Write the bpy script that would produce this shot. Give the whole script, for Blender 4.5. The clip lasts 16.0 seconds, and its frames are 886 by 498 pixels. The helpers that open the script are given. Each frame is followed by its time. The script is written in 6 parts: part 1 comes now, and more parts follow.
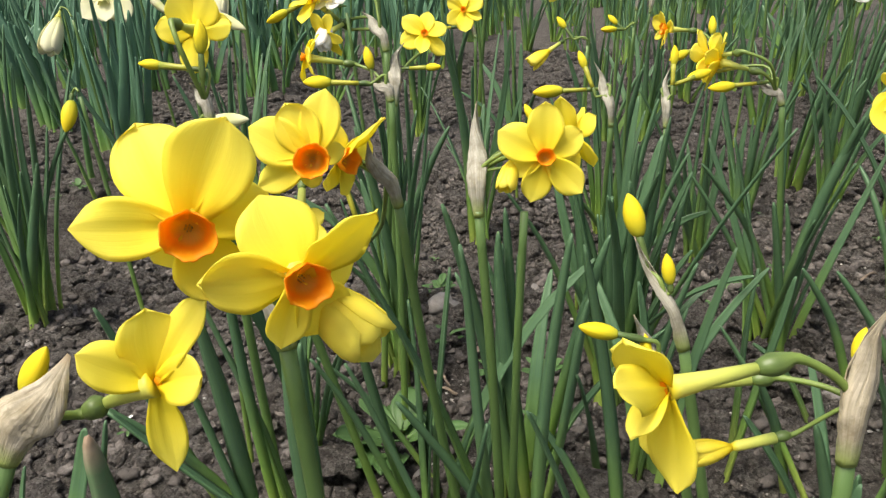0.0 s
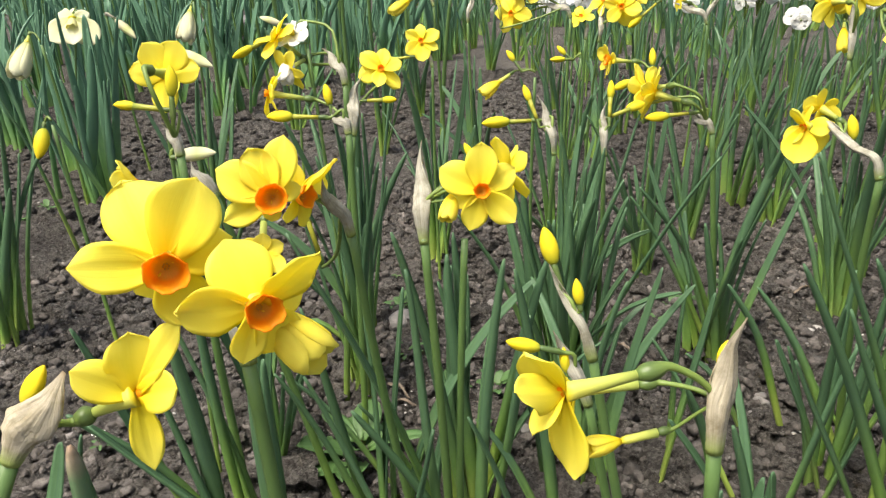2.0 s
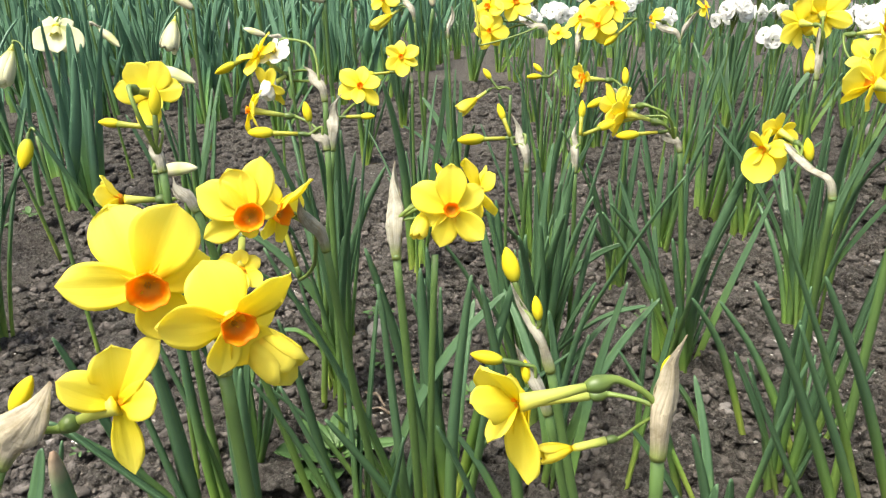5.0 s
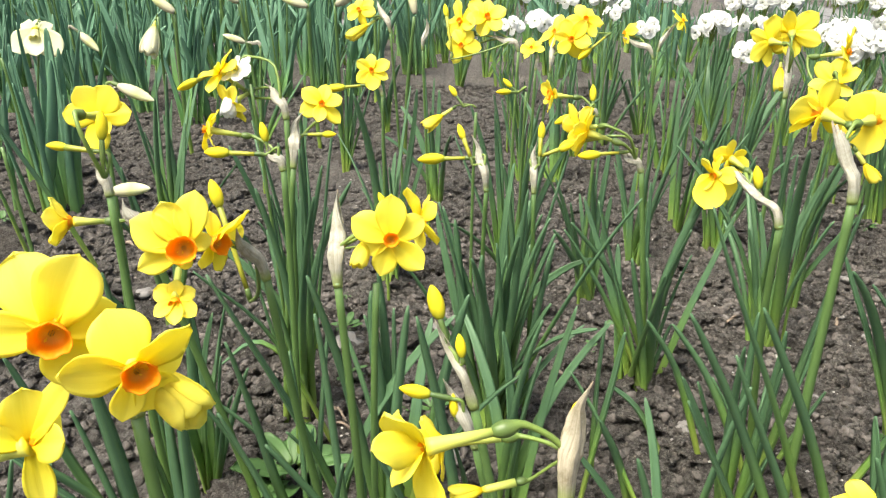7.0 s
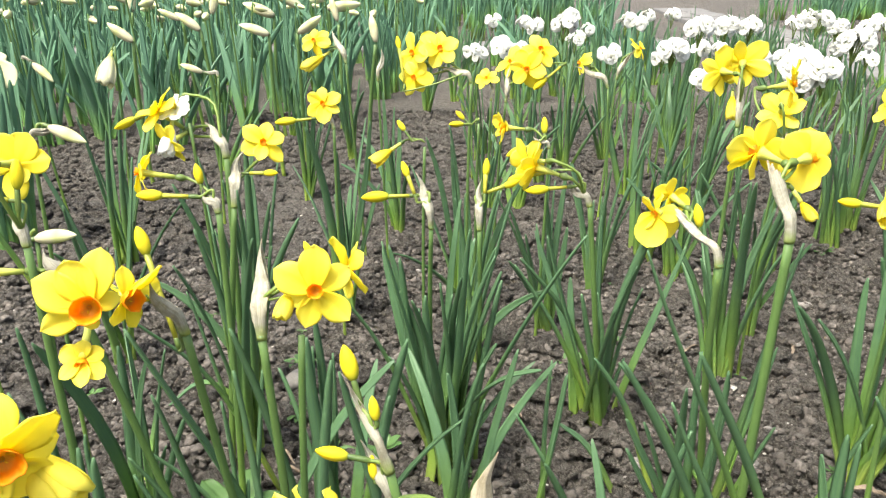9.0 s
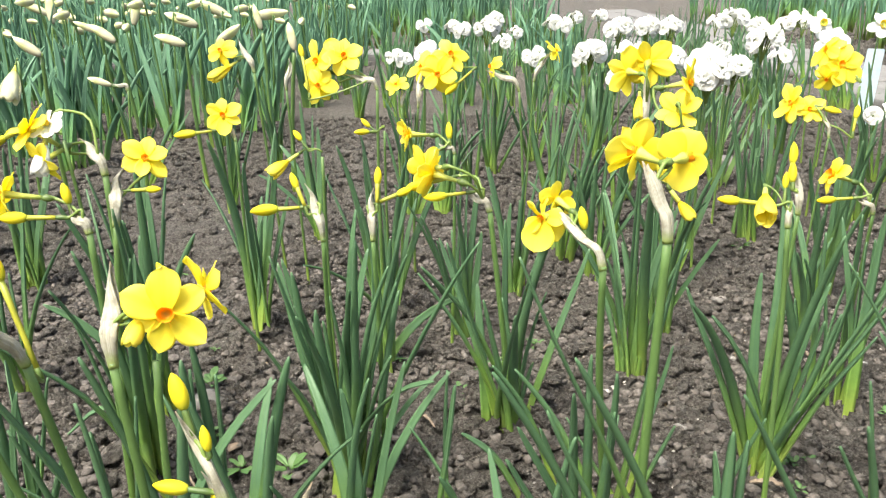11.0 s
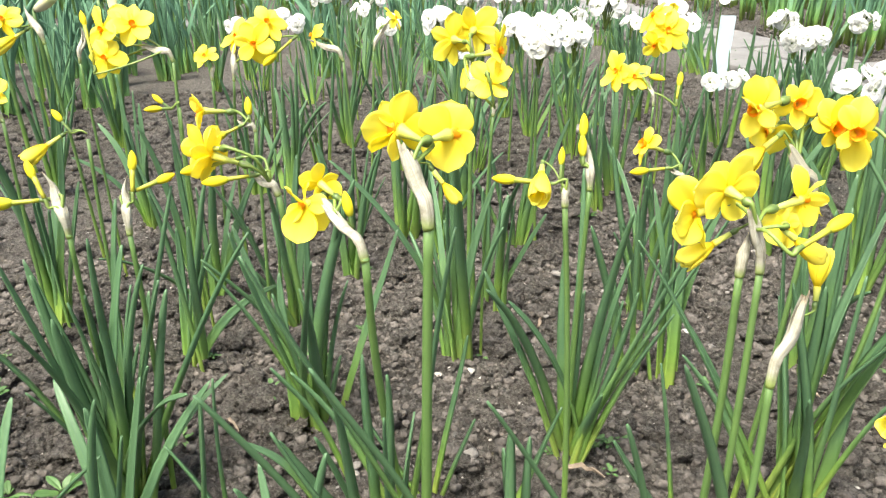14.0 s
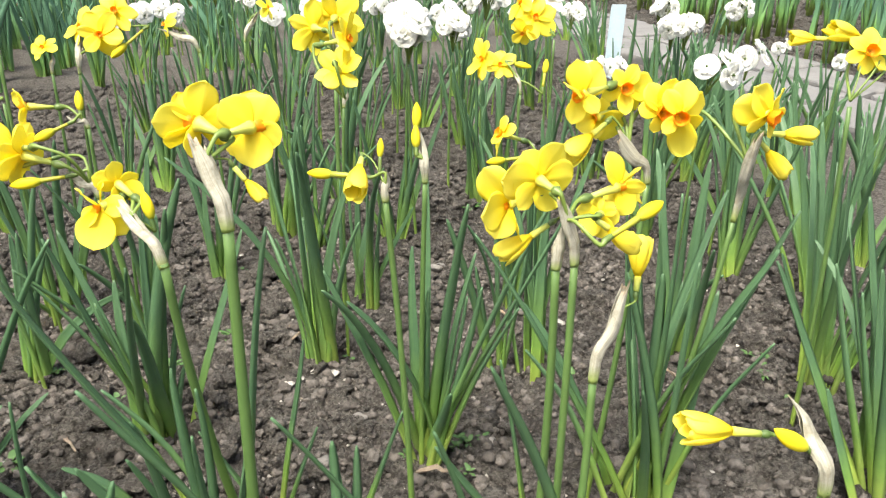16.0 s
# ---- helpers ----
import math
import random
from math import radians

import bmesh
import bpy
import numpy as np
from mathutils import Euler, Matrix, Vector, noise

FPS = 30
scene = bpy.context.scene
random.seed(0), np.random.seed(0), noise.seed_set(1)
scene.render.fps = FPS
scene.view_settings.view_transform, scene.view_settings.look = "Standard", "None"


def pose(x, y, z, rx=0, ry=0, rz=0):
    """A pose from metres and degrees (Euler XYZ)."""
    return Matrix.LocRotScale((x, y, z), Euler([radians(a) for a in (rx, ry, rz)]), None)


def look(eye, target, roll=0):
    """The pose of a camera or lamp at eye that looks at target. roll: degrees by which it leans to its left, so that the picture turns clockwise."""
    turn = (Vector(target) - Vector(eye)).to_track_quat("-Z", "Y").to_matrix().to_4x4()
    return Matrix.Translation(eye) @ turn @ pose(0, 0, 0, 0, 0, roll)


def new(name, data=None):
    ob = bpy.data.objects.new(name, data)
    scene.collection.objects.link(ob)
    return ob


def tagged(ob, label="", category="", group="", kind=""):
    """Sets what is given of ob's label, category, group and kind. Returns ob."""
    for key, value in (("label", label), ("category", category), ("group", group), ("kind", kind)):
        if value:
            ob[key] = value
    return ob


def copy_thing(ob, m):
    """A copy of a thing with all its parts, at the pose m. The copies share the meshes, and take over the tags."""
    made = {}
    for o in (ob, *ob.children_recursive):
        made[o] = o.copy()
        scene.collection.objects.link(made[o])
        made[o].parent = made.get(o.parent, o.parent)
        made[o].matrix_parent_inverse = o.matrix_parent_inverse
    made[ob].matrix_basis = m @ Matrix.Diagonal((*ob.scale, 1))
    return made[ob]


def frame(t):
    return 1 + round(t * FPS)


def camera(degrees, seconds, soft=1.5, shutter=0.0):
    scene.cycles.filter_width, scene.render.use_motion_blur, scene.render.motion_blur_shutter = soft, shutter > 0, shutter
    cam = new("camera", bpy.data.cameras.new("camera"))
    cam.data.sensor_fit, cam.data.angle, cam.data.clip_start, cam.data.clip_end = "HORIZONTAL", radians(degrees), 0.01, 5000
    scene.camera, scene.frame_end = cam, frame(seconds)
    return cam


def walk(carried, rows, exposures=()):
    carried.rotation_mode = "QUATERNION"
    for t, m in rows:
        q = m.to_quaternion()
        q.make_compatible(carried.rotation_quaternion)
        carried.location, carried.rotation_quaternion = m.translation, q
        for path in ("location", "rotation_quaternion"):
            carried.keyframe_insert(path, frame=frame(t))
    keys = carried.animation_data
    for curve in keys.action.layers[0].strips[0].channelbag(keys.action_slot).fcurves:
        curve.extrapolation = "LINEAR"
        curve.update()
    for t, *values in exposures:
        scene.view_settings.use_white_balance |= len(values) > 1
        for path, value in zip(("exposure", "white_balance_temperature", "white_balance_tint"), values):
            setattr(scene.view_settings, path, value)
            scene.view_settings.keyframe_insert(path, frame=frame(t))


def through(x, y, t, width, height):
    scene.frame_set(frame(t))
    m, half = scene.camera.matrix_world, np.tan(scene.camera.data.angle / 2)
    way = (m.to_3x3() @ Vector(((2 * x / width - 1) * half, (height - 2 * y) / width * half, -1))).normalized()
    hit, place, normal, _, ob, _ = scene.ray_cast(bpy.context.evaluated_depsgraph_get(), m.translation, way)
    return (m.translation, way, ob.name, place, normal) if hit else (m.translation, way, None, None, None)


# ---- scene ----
cam = camera(60.1, 16.0, soft=1.27)
PATH = [
    (0, (0.046, 0.042, 0.481), (0.031, 1.877, -0.315), -2.7),
    (0.5, (0.052, 0.03, 0.486), (0.062, 1.869, -0.3), -3.1),
    (1, (0.055, 0.019, 0.491), (0.093, 1.859, -0.29), -2.6),
    (1.5, (0.053, 0.009, 0.5), (0.108, 1.853, -0.274), -2.4),
    (2, (0.06, -0.003, 0.507), (0.125, 1.843, -0.26), -2.2),
    (2.5, (0.06, -0.01, 0.512), (0.143, 1.838, -0.251), -2.1),
    (3, (0.062, -0.014, 0.518), (0.162, 1.833, -0.243), -1.8),
    (3.2, (0.062, -0.021, 0.517), (0.168, 1.827, -0.242), -1.2),
    (5.3, (0.068, -0.023, 0.523), (0.177, 1.828, -0.227), -1.2),
    (5.5, (0.068, -0.023, 0.527), (0.173, 1.827, -0.226), -1.0),
    (6, (0.083, -0.024, 0.53), (0.185, 1.826, -0.222), -0.9),
    (6.5, (0.095, -0.025, 0.534), (0.206, 1.823, -0.222), -0.5),
    (7, (0.103, -0.023, 0.541), (0.23, 1.826, -0.211), -0.3),
    (7.5, (0.107, -0.019, 0.545), (0.248, 1.833, -0.197), -0.3),
    (8, (0.121, -0.015, 0.548), (0.277, 1.841, -0.182), -0.2),
    (8.5, (0.131, -0.011, 0.552), (0.301, 1.848, -0.164), -0.3),
    (8.7, (0.133, -0.009, 0.554), (0.31, 1.852, -0.157), -0.3),
    (10.8, (0.193, -0.004, 0.555), (0.481, 1.851, -0.135), -1.4),
    (11, (0.198, 0.0, 0.553), (0.509, 1.85, -0.141), -1.3),
    (11.5, (0.213, 0.005, 0.552), (0.571, 1.842, -0.153), -1.2),
    (12, (0.235, 0.007, 0.544), (0.612, 1.836, -0.174), -0.8),
    (12.5, (0.25, 0.016, 0.546), (0.683, 1.826, -0.187), -0.2),
    (13, (0.277, 0.023, 0.546), (0.731, 1.822, -0.2), -1.2),
    (13.5, (0.303, 0.028, 0.541), (0.796, 1.813, -0.215), -1.1),
    (14, (0.324, 0.041, 0.541), (0.877, 1.803, -0.227), -0.7),
    (14.5, (0.343, 0.042, 0.543), (0.941, 1.788, -0.227), -0.5),
    (15, (0.385, 0.042, 0.538), (1.018, 1.774, -0.237), -0.8),
    (15.5, (0.402, 0.04, 0.533), (1.076, 1.754, -0.246), -0.9),
    (16, (0.409, 0.045, 0.531), (1.145, 1.729, -0.257), -0.3),
]
walk(cam, [(t, look(eye, target, roll)) for t, eye, target, roll in PATH], exposures=[(0.0, 0.48, 6700, 9), (1.0, 0.56, 6700, 9), (2.0, 0.72, 6700, 8), (3.0, 0.83, 6700, 8), (5.5, 0.94, 6700, 6), (8.5, 1.25, 6700, 5), (11.5, 1.31, 6700, 5), (14.0, 1.43, 6700, 5), (15.0, 1.39, 6700, 5), (16.0, 1.19, 6700, 6)])

# ---------------------------------------------------------------- light
world = bpy.data.worlds.new("sky")
scene.world = world
world.use_nodes = True
wn = world.node_tree.nodes
sky = wn.new("ShaderNodeTexSky")
sky.sky_type, sky.sun_disc = "NISHITA", False
sky.sun_elevation, sky.sun_rotation = radians(66), radians(-128)
sky.air_density, sky.dust_density, sky.ozone_density = 0.8, 6.0, 0.3
wn["Background"].inputs["Strength"].default_value = 0.15
world.node_tree.links.new(sky.outputs[0], wn["Background"].inputs["Color"])
sun = new("sun", bpy.data.lights.new("sun", "SUN"))
sun.data.energy, sun.data.angle, sun.data.color = 3.2, radians(26), (1.0, 0.96, 0.89)
sun.matrix_world = look((-1.4, -1.1, 4.0), (0, 0, 0))


# ---------------------------------------------------------------- materials
class Nodes:
    """Short hand for building a node material."""

    def __init__(self, name):
        self.mat = bpy.data.materials.new(name)
        self.mat.use_nodes = True
        self.tree = self.mat.node_tree
        self.bsdf = self.tree.nodes["Principled BSDF"]
        self.out = self.tree.nodes["Material Output"]

    def add(self, kind, **values):
        node = self.tree.nodes.new(kind)
        for key, value in values.items():
            node.inputs[key.replace("_", " ")].default_value = value
        return node

    def link(self, a, b):
        self.tree.links.new(a, b)

    def noise(self, scale, detail=4.0, rough=0.55, coord=None):
        node = self.add("ShaderNodeTexNoise", Scale=scale, Detail=detail, Roughness=rough)
        if coord is not None:
            self.link(coord, node.inputs["Vector"])
        return node.outputs["Fac"]

    def ramp(self, fac, *stops):
        node = self.add("ShaderNodeValToRGB")
        while len(node.color_ramp.elements) < len(stops):
            node.color_ramp.elements.new(0.5)
        for e, (p, c) in zip(node.color_ramp.elements, stops):
            e.position, e.color = p, (*c, 1)
        self.link(fac, node.inputs["Fac"])
        return node.outputs["Color"]

    def mix(self, fac, a, b, blend="MIX"):
        node = self.tree.nodes.new("ShaderNodeMix")
        node.data_type, node.blend_type = "RGBA", blend
        for socket, value in ((node.inputs[0], fac), (node.inputs[6], a), (node.inputs[7], b)):
            if hasattr(value, "is_linked"):
                self.link(value, socket)
            else:
                socket.default_value = value if isinstance(value, float) else (*value, 1)
        return node.outputs[2]

    def map(self, value, a, b, c, d):
        node = self.tree.nodes.new("ShaderNodeMapRange")
        for n, v in enumerate((a, b, c, d)):
            node.inputs[n + 1].default_value = v
        self.link(value, node.inputs[0])
        return node.outputs[0]

    def bump(self, height, strength, distance):
        node = self.add("ShaderNodeBump", Strength=strength, Distance=distance)
        self.link(height, node.inputs["Height"])
        self.link(node.outputs[0], self.bsdf.inputs["Normal"])
        return node.outputs[0]

    def surface(self, colour, rough, through=0.0, through_colour=None, normal=None):
        """Principled surface, with a share of light let through as thin leaves and petals do."""
        if hasattr(colour, "is_linked"):
            self.link(colour, self.bsdf.inputs["Base Color"])
        else:
            self.bsdf.inputs["Base Color"].default_value = (*colour, 1)
        self.bsdf.inputs["Roughness"].default_value = rough
        if through:
            thin = self.add("ShaderNodeBsdfTranslucent")
            tint = through_colour if through_colour is not None else colour
            if hasattr(tint, "is_linked"):
                self.link(tint, thin.inputs["Color"])
            else:
                thin.inputs["Color"].default_value = (*tint, 1)
            both = self.add("ShaderNodeMixShader", Fac=through)
            self.link(self.bsdf.outputs[0], both.inputs[1])
            self.link(thin.outputs[0], both.inputs[2])
            self.link(both.outputs[0], self.out.inputs["Surface"])
        return self.mat


def petal_material(name, deep, mid, pale, through):
    n = Nodes(name)
    tex = n.add("ShaderNodeTexCoord")
    uv = n.add("ShaderNodeSeparateXYZ")
    n.link(tex.outputs["UV"], uv.inputs[0])
    rnd = n.add("ShaderNodeObjectInfo").outputs["Random"]
    stretch = n.add("ShaderNodeMapping")
    stretch.inputs["Scale"].default_value = (26.0, 1.6, 1.0)
    n.link(tex.outputs["UV"], stretch.inputs["Vector"])
    veins = n.noise(1.0, 3.0, 0.5, stretch.outputs[0])
    body = n.ramp(uv.outputs["Y"], (0.0, deep), (0.22, mid), (1.0, pale))
    body = n.mix(n.map(veins, 0.35, 0.7, 0.0, 0.1), body, deep)
    body = n.mix(n.map(rnd, 0.0, 1.0, 0.0, 0.2), body, mid)
    n.bump(veins, 0.2, 0.0007)
    n.bsdf.inputs["Specular IOR Level"].default_value = 0.3
    return n.surface(body, 0.55, through)


YELLOW = petal_material("yellow_petal", (0.93, 0.74, 0.015), (0.95, 0.84, 0.05), (0.96, 0.9, 0.17), 0.5)
WHITE = petal_material("white_petal", (0.85, 0.86, 0.72), (0.92, 0.92, 0.88), (0.94, 0.94, 0.92), 0.55)
CREAM = petal_material("cream_petal", (0.58, 0.62, 0.2), (0.79, 0.79, 0.5), (0.83, 0.82, 0.62), 0.45)


def cup_material(name, rim, throat):
    n = Nodes(name)
    tex = n.add("ShaderNodeTexCoord")
    uv = n.add("ShaderNodeSeparateXYZ")
    n.link(tex.outputs["UV"], uv.inputs[0])
    stretch = n.add("ShaderNodeMapping")
    stretch.inputs["Scale"].default_value = (30.0, 1.0, 1.0)
    n.link(tex.outputs["UV"], stretch.inputs["Vector"])
    ribs = n.noise(1.0, 2.0, 0.5, stretch.outputs[0])
    body = n.ramp(uv.outputs["Y"], (0.0, (throat[0] * 0.75, throat[1] * 1.15, throat[2])), (0.3, throat), (0.7, rim), (1.0, rim))
    body = n.mix(n.map(ribs, 0.4, 0.7, 0.0, 0.3), body, throat)
    n.bump(ribs, 0.35, 0.0008)
    return n.surface(body, 0.5, 0.5)


ORANGE = cup_material("orange_cup", (0.97, 0.46, 0.009), (0.94, 0.38, 0.006))
CREAM_CUP = cup_material("cream_cup", (0.8, 0.77, 0.42), (0.74, 0.7, 0.34))
LEMON_CUP = cup_material("lemon_cup", (0.82, 0.66, 0.05), (0.7, 0.6, 0.1))


def plant_material(name, root, low, high, rough, through, streak=0.25, steps=(0.05, 0.22, 0.5)):
    """Stems and leaves: pale where they leave the soil, blue-green above, with fine lengthwise streaks."""
    n = Nodes(name)
    tex = n.add("ShaderNodeTexCoord")
    uv = n.add("ShaderNodeSeparateXYZ")
    n.link(tex.outputs["UV"], uv.inputs[0])
    stretch = n.add("ShaderNodeMapping")
    stretch.inputs["Scale"].default_value = (14.0, 2.0, 1.0)
    n.link(tex.outputs["UV"], stretch.inputs["Vector"])
    streaks = n.noise(1.0, 3.0, 0.6, stretch.outputs[0])
    blotch = n.noise(60.0, 3.0, 0.6, tex.outputs["Object"])
    rnd = n.add("ShaderNodeObjectInfo").outputs["Random"]
    body = n.ramp(uv.outputs["Y"], (steps[0], root), (steps[1], low), (steps[2], high), (1.0, high))
    body = n.mix(n.map(streaks, 0.3, 0.75, 0.0, streak), body, low)
    body = n.mix(n.map(blotch, 0.45, 0.8, 0.0, 0.3), body, (high[0] * 0.6, high[1] * 0.62, high[2] * 0.6))
    body = n.mix(n.map(rnd, 0.0, 1.0, 0.0, 0.35), body, (high[0] * 1.35, high[1] * 1.18, high[2] * 1.1))
    n.bump(streaks, 0.3, 0.0006)
    n.bsdf.inputs["Specular IOR Level"].default_value = 0.45
    return n.surface(body, rough, through)


LEAF = plant_material("leaf_green", (0.36, 0.46, 0.08), (0.18, 0.325, 0.06), (0.075, 0.158, 0.086), 0.42, 0.22, 0.25, (0.17, 0.34, 0.62))
FAR_LEAF = plant_material("glaucous_leaf", (0.38, 0.48, 0.09), (0.18, 0.36, 0.085), (0.105, 0.225, 0.15), 0.42, 0.2, 0.25, (0.05, 0.25, 0.55))
STEM = plant_material("stem_green", (0.32, 0.42, 0.06), (0.15, 0.255, 0.05), (0.088, 0.165, 0.05), 0.42, 0.08, 0.25, (0.04, 0.18, 0.42))
PEDICEL = plant_material("pedicel_green", (0.065, 0.12, 0.032), (0.06, 0.105, 0.03), (0.16, 0.24, 0.05), 0.42, 0.08)
WEED = plant_material("weed_green", (0.09, 0.18, 0.045), (0.08, 0.165, 0.045), (0.07, 0.15, 0.045), 0.5, 0.15)


def tube_material():
    n = Nodes("flower_tube")
    tex = n.add("ShaderNodeTexCoord")
    uv = n.add("ShaderNodeSeparateXYZ")
    n.link(tex.outputs["UV"], uv.inputs[0])
    body = n.ramp(uv.outputs["Y"], (0.0, (0.84, 0.7, 0.03)), (0.25, (0.66, 0.63, 0.1)), (1.0, (0.42, 0.5, 0.11)))
    grain = n.noise(300.0, 3.0, 0.6, tex.outputs["Object"])
    body = n.mix(n.map(grain, 0.4, 0.7, 0.0, 0.2), body, (0.4, 0.46, 0.08))
    return n.surface(body, 0.5, 0.15)


def bud_material(name, *steps):
    n = Nodes(name)
    tex = n.add("ShaderNodeTexCoord")
    uv = n.add("ShaderNodeSeparateXYZ")
    n.link(tex.outputs["UV"], uv.inputs[0])
    stretch = n.add("ShaderNodeMapping")
    stretch.inputs["Scale"].default_value = (16.0, 1.0, 1.0)
    n.link(tex.outputs["UV"], stretch.inputs["Vector"])
    streaks = n.noise(1.0, 3.0, 0.6, stretch.outputs[0])
    body = n.ramp(uv.outputs["Y"], *steps)
    body = n.mix(n.map(streaks, 0.45, 0.75, 0.0, 0.35), body, steps[1][1])
    n.bump(streaks, 0.3, 0.0008)
    n.bsdf.inputs["Specular IOR Level"].default_value = 0.25
    return n.surface(body, 0.62, 0.12)


def spathe_material(name, dark, mid, pale):
    n = Nodes(name)
    tex = n.add("ShaderNodeTexCoord")
    stretch = n.add("ShaderNodeMapping")
    stretch.inputs["Scale"].default_value = (30.0, 1.4, 1.0)
    n.link(tex.outputs["UV"], stretch.inputs["Vector"])
    fibre = n.noise(1.0, 4.0, 0.65, stretch.outputs[0])
    stain = n.noise(110.0, 4.0, 0.65, tex.outputs["Object"])
    uv = n.add("ShaderNodeSeparateXYZ")
    n.link(tex.outputs["UV"], uv.inputs[0])
    body = n.ramp(fibre, (0.25, dark), (0.42, mid), (0.62, pale))
    body = n.mix(n.map(stain, 0.46, 0.66, 0.0, 0.8), body, dark)
    body = n.mix(n.ramp(uv.outputs["Y"], (0.0, (1, 1, 1)), (0.06, (0.75, 0.75, 0.75)), (0.2, (0, 0, 0))), body, (0.26, 0.35, 0.07))
    body = n.mix(n.ramp(uv.outputs["Y"], (0.95, (0, 0, 0)), (1.0, (0.6, 0.6, 0.6))), body, (0.45, 0.31, 0.18))
    crinkle = n.noise(260.0, 3.0, 0.6, tex.outputs["Object"])
    n.bump(n.mix(0.5, fibre, crinkle), 0.7, 0.002)
    return n.surface(body, 0.48, 0.22)


TUBE = tube_material()
BUD = bud_material("yellow_bud", (0.0, (0.28, 0.32, 0.03)), (0.2, (0.5, 0.47, 0.025)), (0.5, (0.72, 0.58, 0.016)), (0.8, (0.8, 0.61, 0.014)), (1.0, (0.6, 0.52, 0.02)))
BUD_PALE = bud_material("pale_bud", (0.0, (0.4, 0.37, 0.27)), (0.4, (0.5, 0.48, 0.3)), (0.52, (0.5, 0.54, 0.22)), (0.7, (0.74, 0.74, 0.42)), (1.0, (0.8, 0.79, 0.55)))
SPATHE = spathe_material("papery_spathe", (0.3, 0.25, 0.15), (0.47, 0.415, 0.285), (0.63, 0.57, 0.43))
WHITE_SPATHE = spathe_material("white_spathe", (0.23, 0.215, 0.15), (0.37, 0.355, 0.275), (0.5, 0.485, 0.4))
BUD_TUBE = plant_material("bud_tube", (0.2, 0.26, 0.04), (0.3, 0.33, 0.04), (0.36, 0.36, 0.035), 0.45, 0.12)


def soil_material():
    n = Nodes("soil")
    tex = n.add("ShaderNodeTexCoord")
    place = tex.outputs["Object"]
    fine = n.noise(520.0, 6.0, 0.75, place)
    mid = n.noise(60.0, 5.0, 0.6, place)
    wide = n.noise(5.0, 3.0, 0.5, place)
    body = n.ramp(mid, (0.25, (0.068, 0.060, 0.052)), (0.5, (0.139, 0.125, 0.109)), (0.8, (0.212, 0.196, 0.174)))
    body = n.mix(n.map(wide, 0.35, 0.7, 0.0, 0.45), body, (0.148, 0.134, 0.117))
    body = n.mix(n.map(fine, 0.35, 0.75, 0.0, 0.5), body, (0.045, 0.036, 0.031))
    grit = n.add("ShaderNodeTexVoronoi", Scale=260.0)
    n.link(place, grit.inputs["Vector"])
    pick = n.add("ShaderNodeSeparateColor")
    n.link(grit.outputs["Color"], pick.inputs[0])
    pale = n.add("ShaderNodeMath")
    pale.operation = "MULTIPLY"
    n.link(n.map(pick.outputs[0], 0.955, 0.965, 0.0, 1.0), pale.inputs[0])
    n.link(n.map(grit.outputs["Distance"], 0.2, 0.35, 1.0, 0.0), pale.inputs[1])
    body = n.mix(pale.outputs[0], body, (0.420, 0.402, 0.371))
    total = None
    warp = n.add("ShaderNodeMixRGB", Fac=0.006)
    warp.blend_type = "ADD"
    n.link(place, warp.inputs[1])
    n.link(n.add("ShaderNodeTexNoise", Scale=150.0).outputs["Color"], warp.inputs[2])
    for cells, share in ((110.0, 1.0), (230.0, 0.55), (480.0, 0.3)):
        cell = n.add("ShaderNodeTexVoronoi", Scale=cells)
        n.link(warp.outputs[0], cell.inputs["Vector"])
        pick = n.add("ShaderNodeSeparateColor")
        n.link(cell.outputs["Color"], pick.inputs[0])
        body = n.mix(n.map(pick.outputs[1], 0.55, 1.0, 0.0, 0.75), body, (0.235, 0.219, 0.195))
        body = n.mix(n.map(pick.outputs[2], 0.6, 1.0, 0.0, 0.7), body, (0.038, 0.031, 0.027))
        lump = n.map(cell.outputs["Distance"], 0.0, 0.75, share, 0.0)
        if total is None:
            total = lump
        else:
            add = n.add("ShaderNodeMath")
            add.operation = "ADD"
            n.link(total, add.inputs[0])
            n.link(lump, add.inputs[1])
            total = add.outputs[0]
    both = n.add("ShaderNodeMath")
    both.operation = "ADD"
    n.link(fine, both.inputs[0])
    n.link(total, both.inputs[1])
    n.bump(both.outputs[0], 1.0, 0.009)
    n.bsdf.inputs["Specular IOR Level"].default_value = 0.25
    return n.surface(body, 0.85)


def mineral_material(name, dark, pale, rough, scale):
    n = Nodes(name)
    tex = n.add("ShaderNodeTexCoord")
    a = n.noise(scale, 5.0, 0.65, tex.outputs["Object"])
    b = n.noise(scale * 7, 4.0, 0.6, tex.outputs["Object"])
    rnd = n.add("ShaderNodeNewGeometry").outputs["Random Per Island"]
    body = n.ramp(a, (0.3, dark), (0.7, pale))
    body = n.mix(n.map(rnd, 0.0, 1.0, 0.0, 0.75), body, dark)
    body = n.mix(n.map(b, 0.4, 0.75, 0.0, 0.35), body, (dark[0] * 0.7, dark[1] * 0.7, dark[2] * 0.7))
    n.bump(b, 0.9, 0.003)
    return n.surface(body, rough)


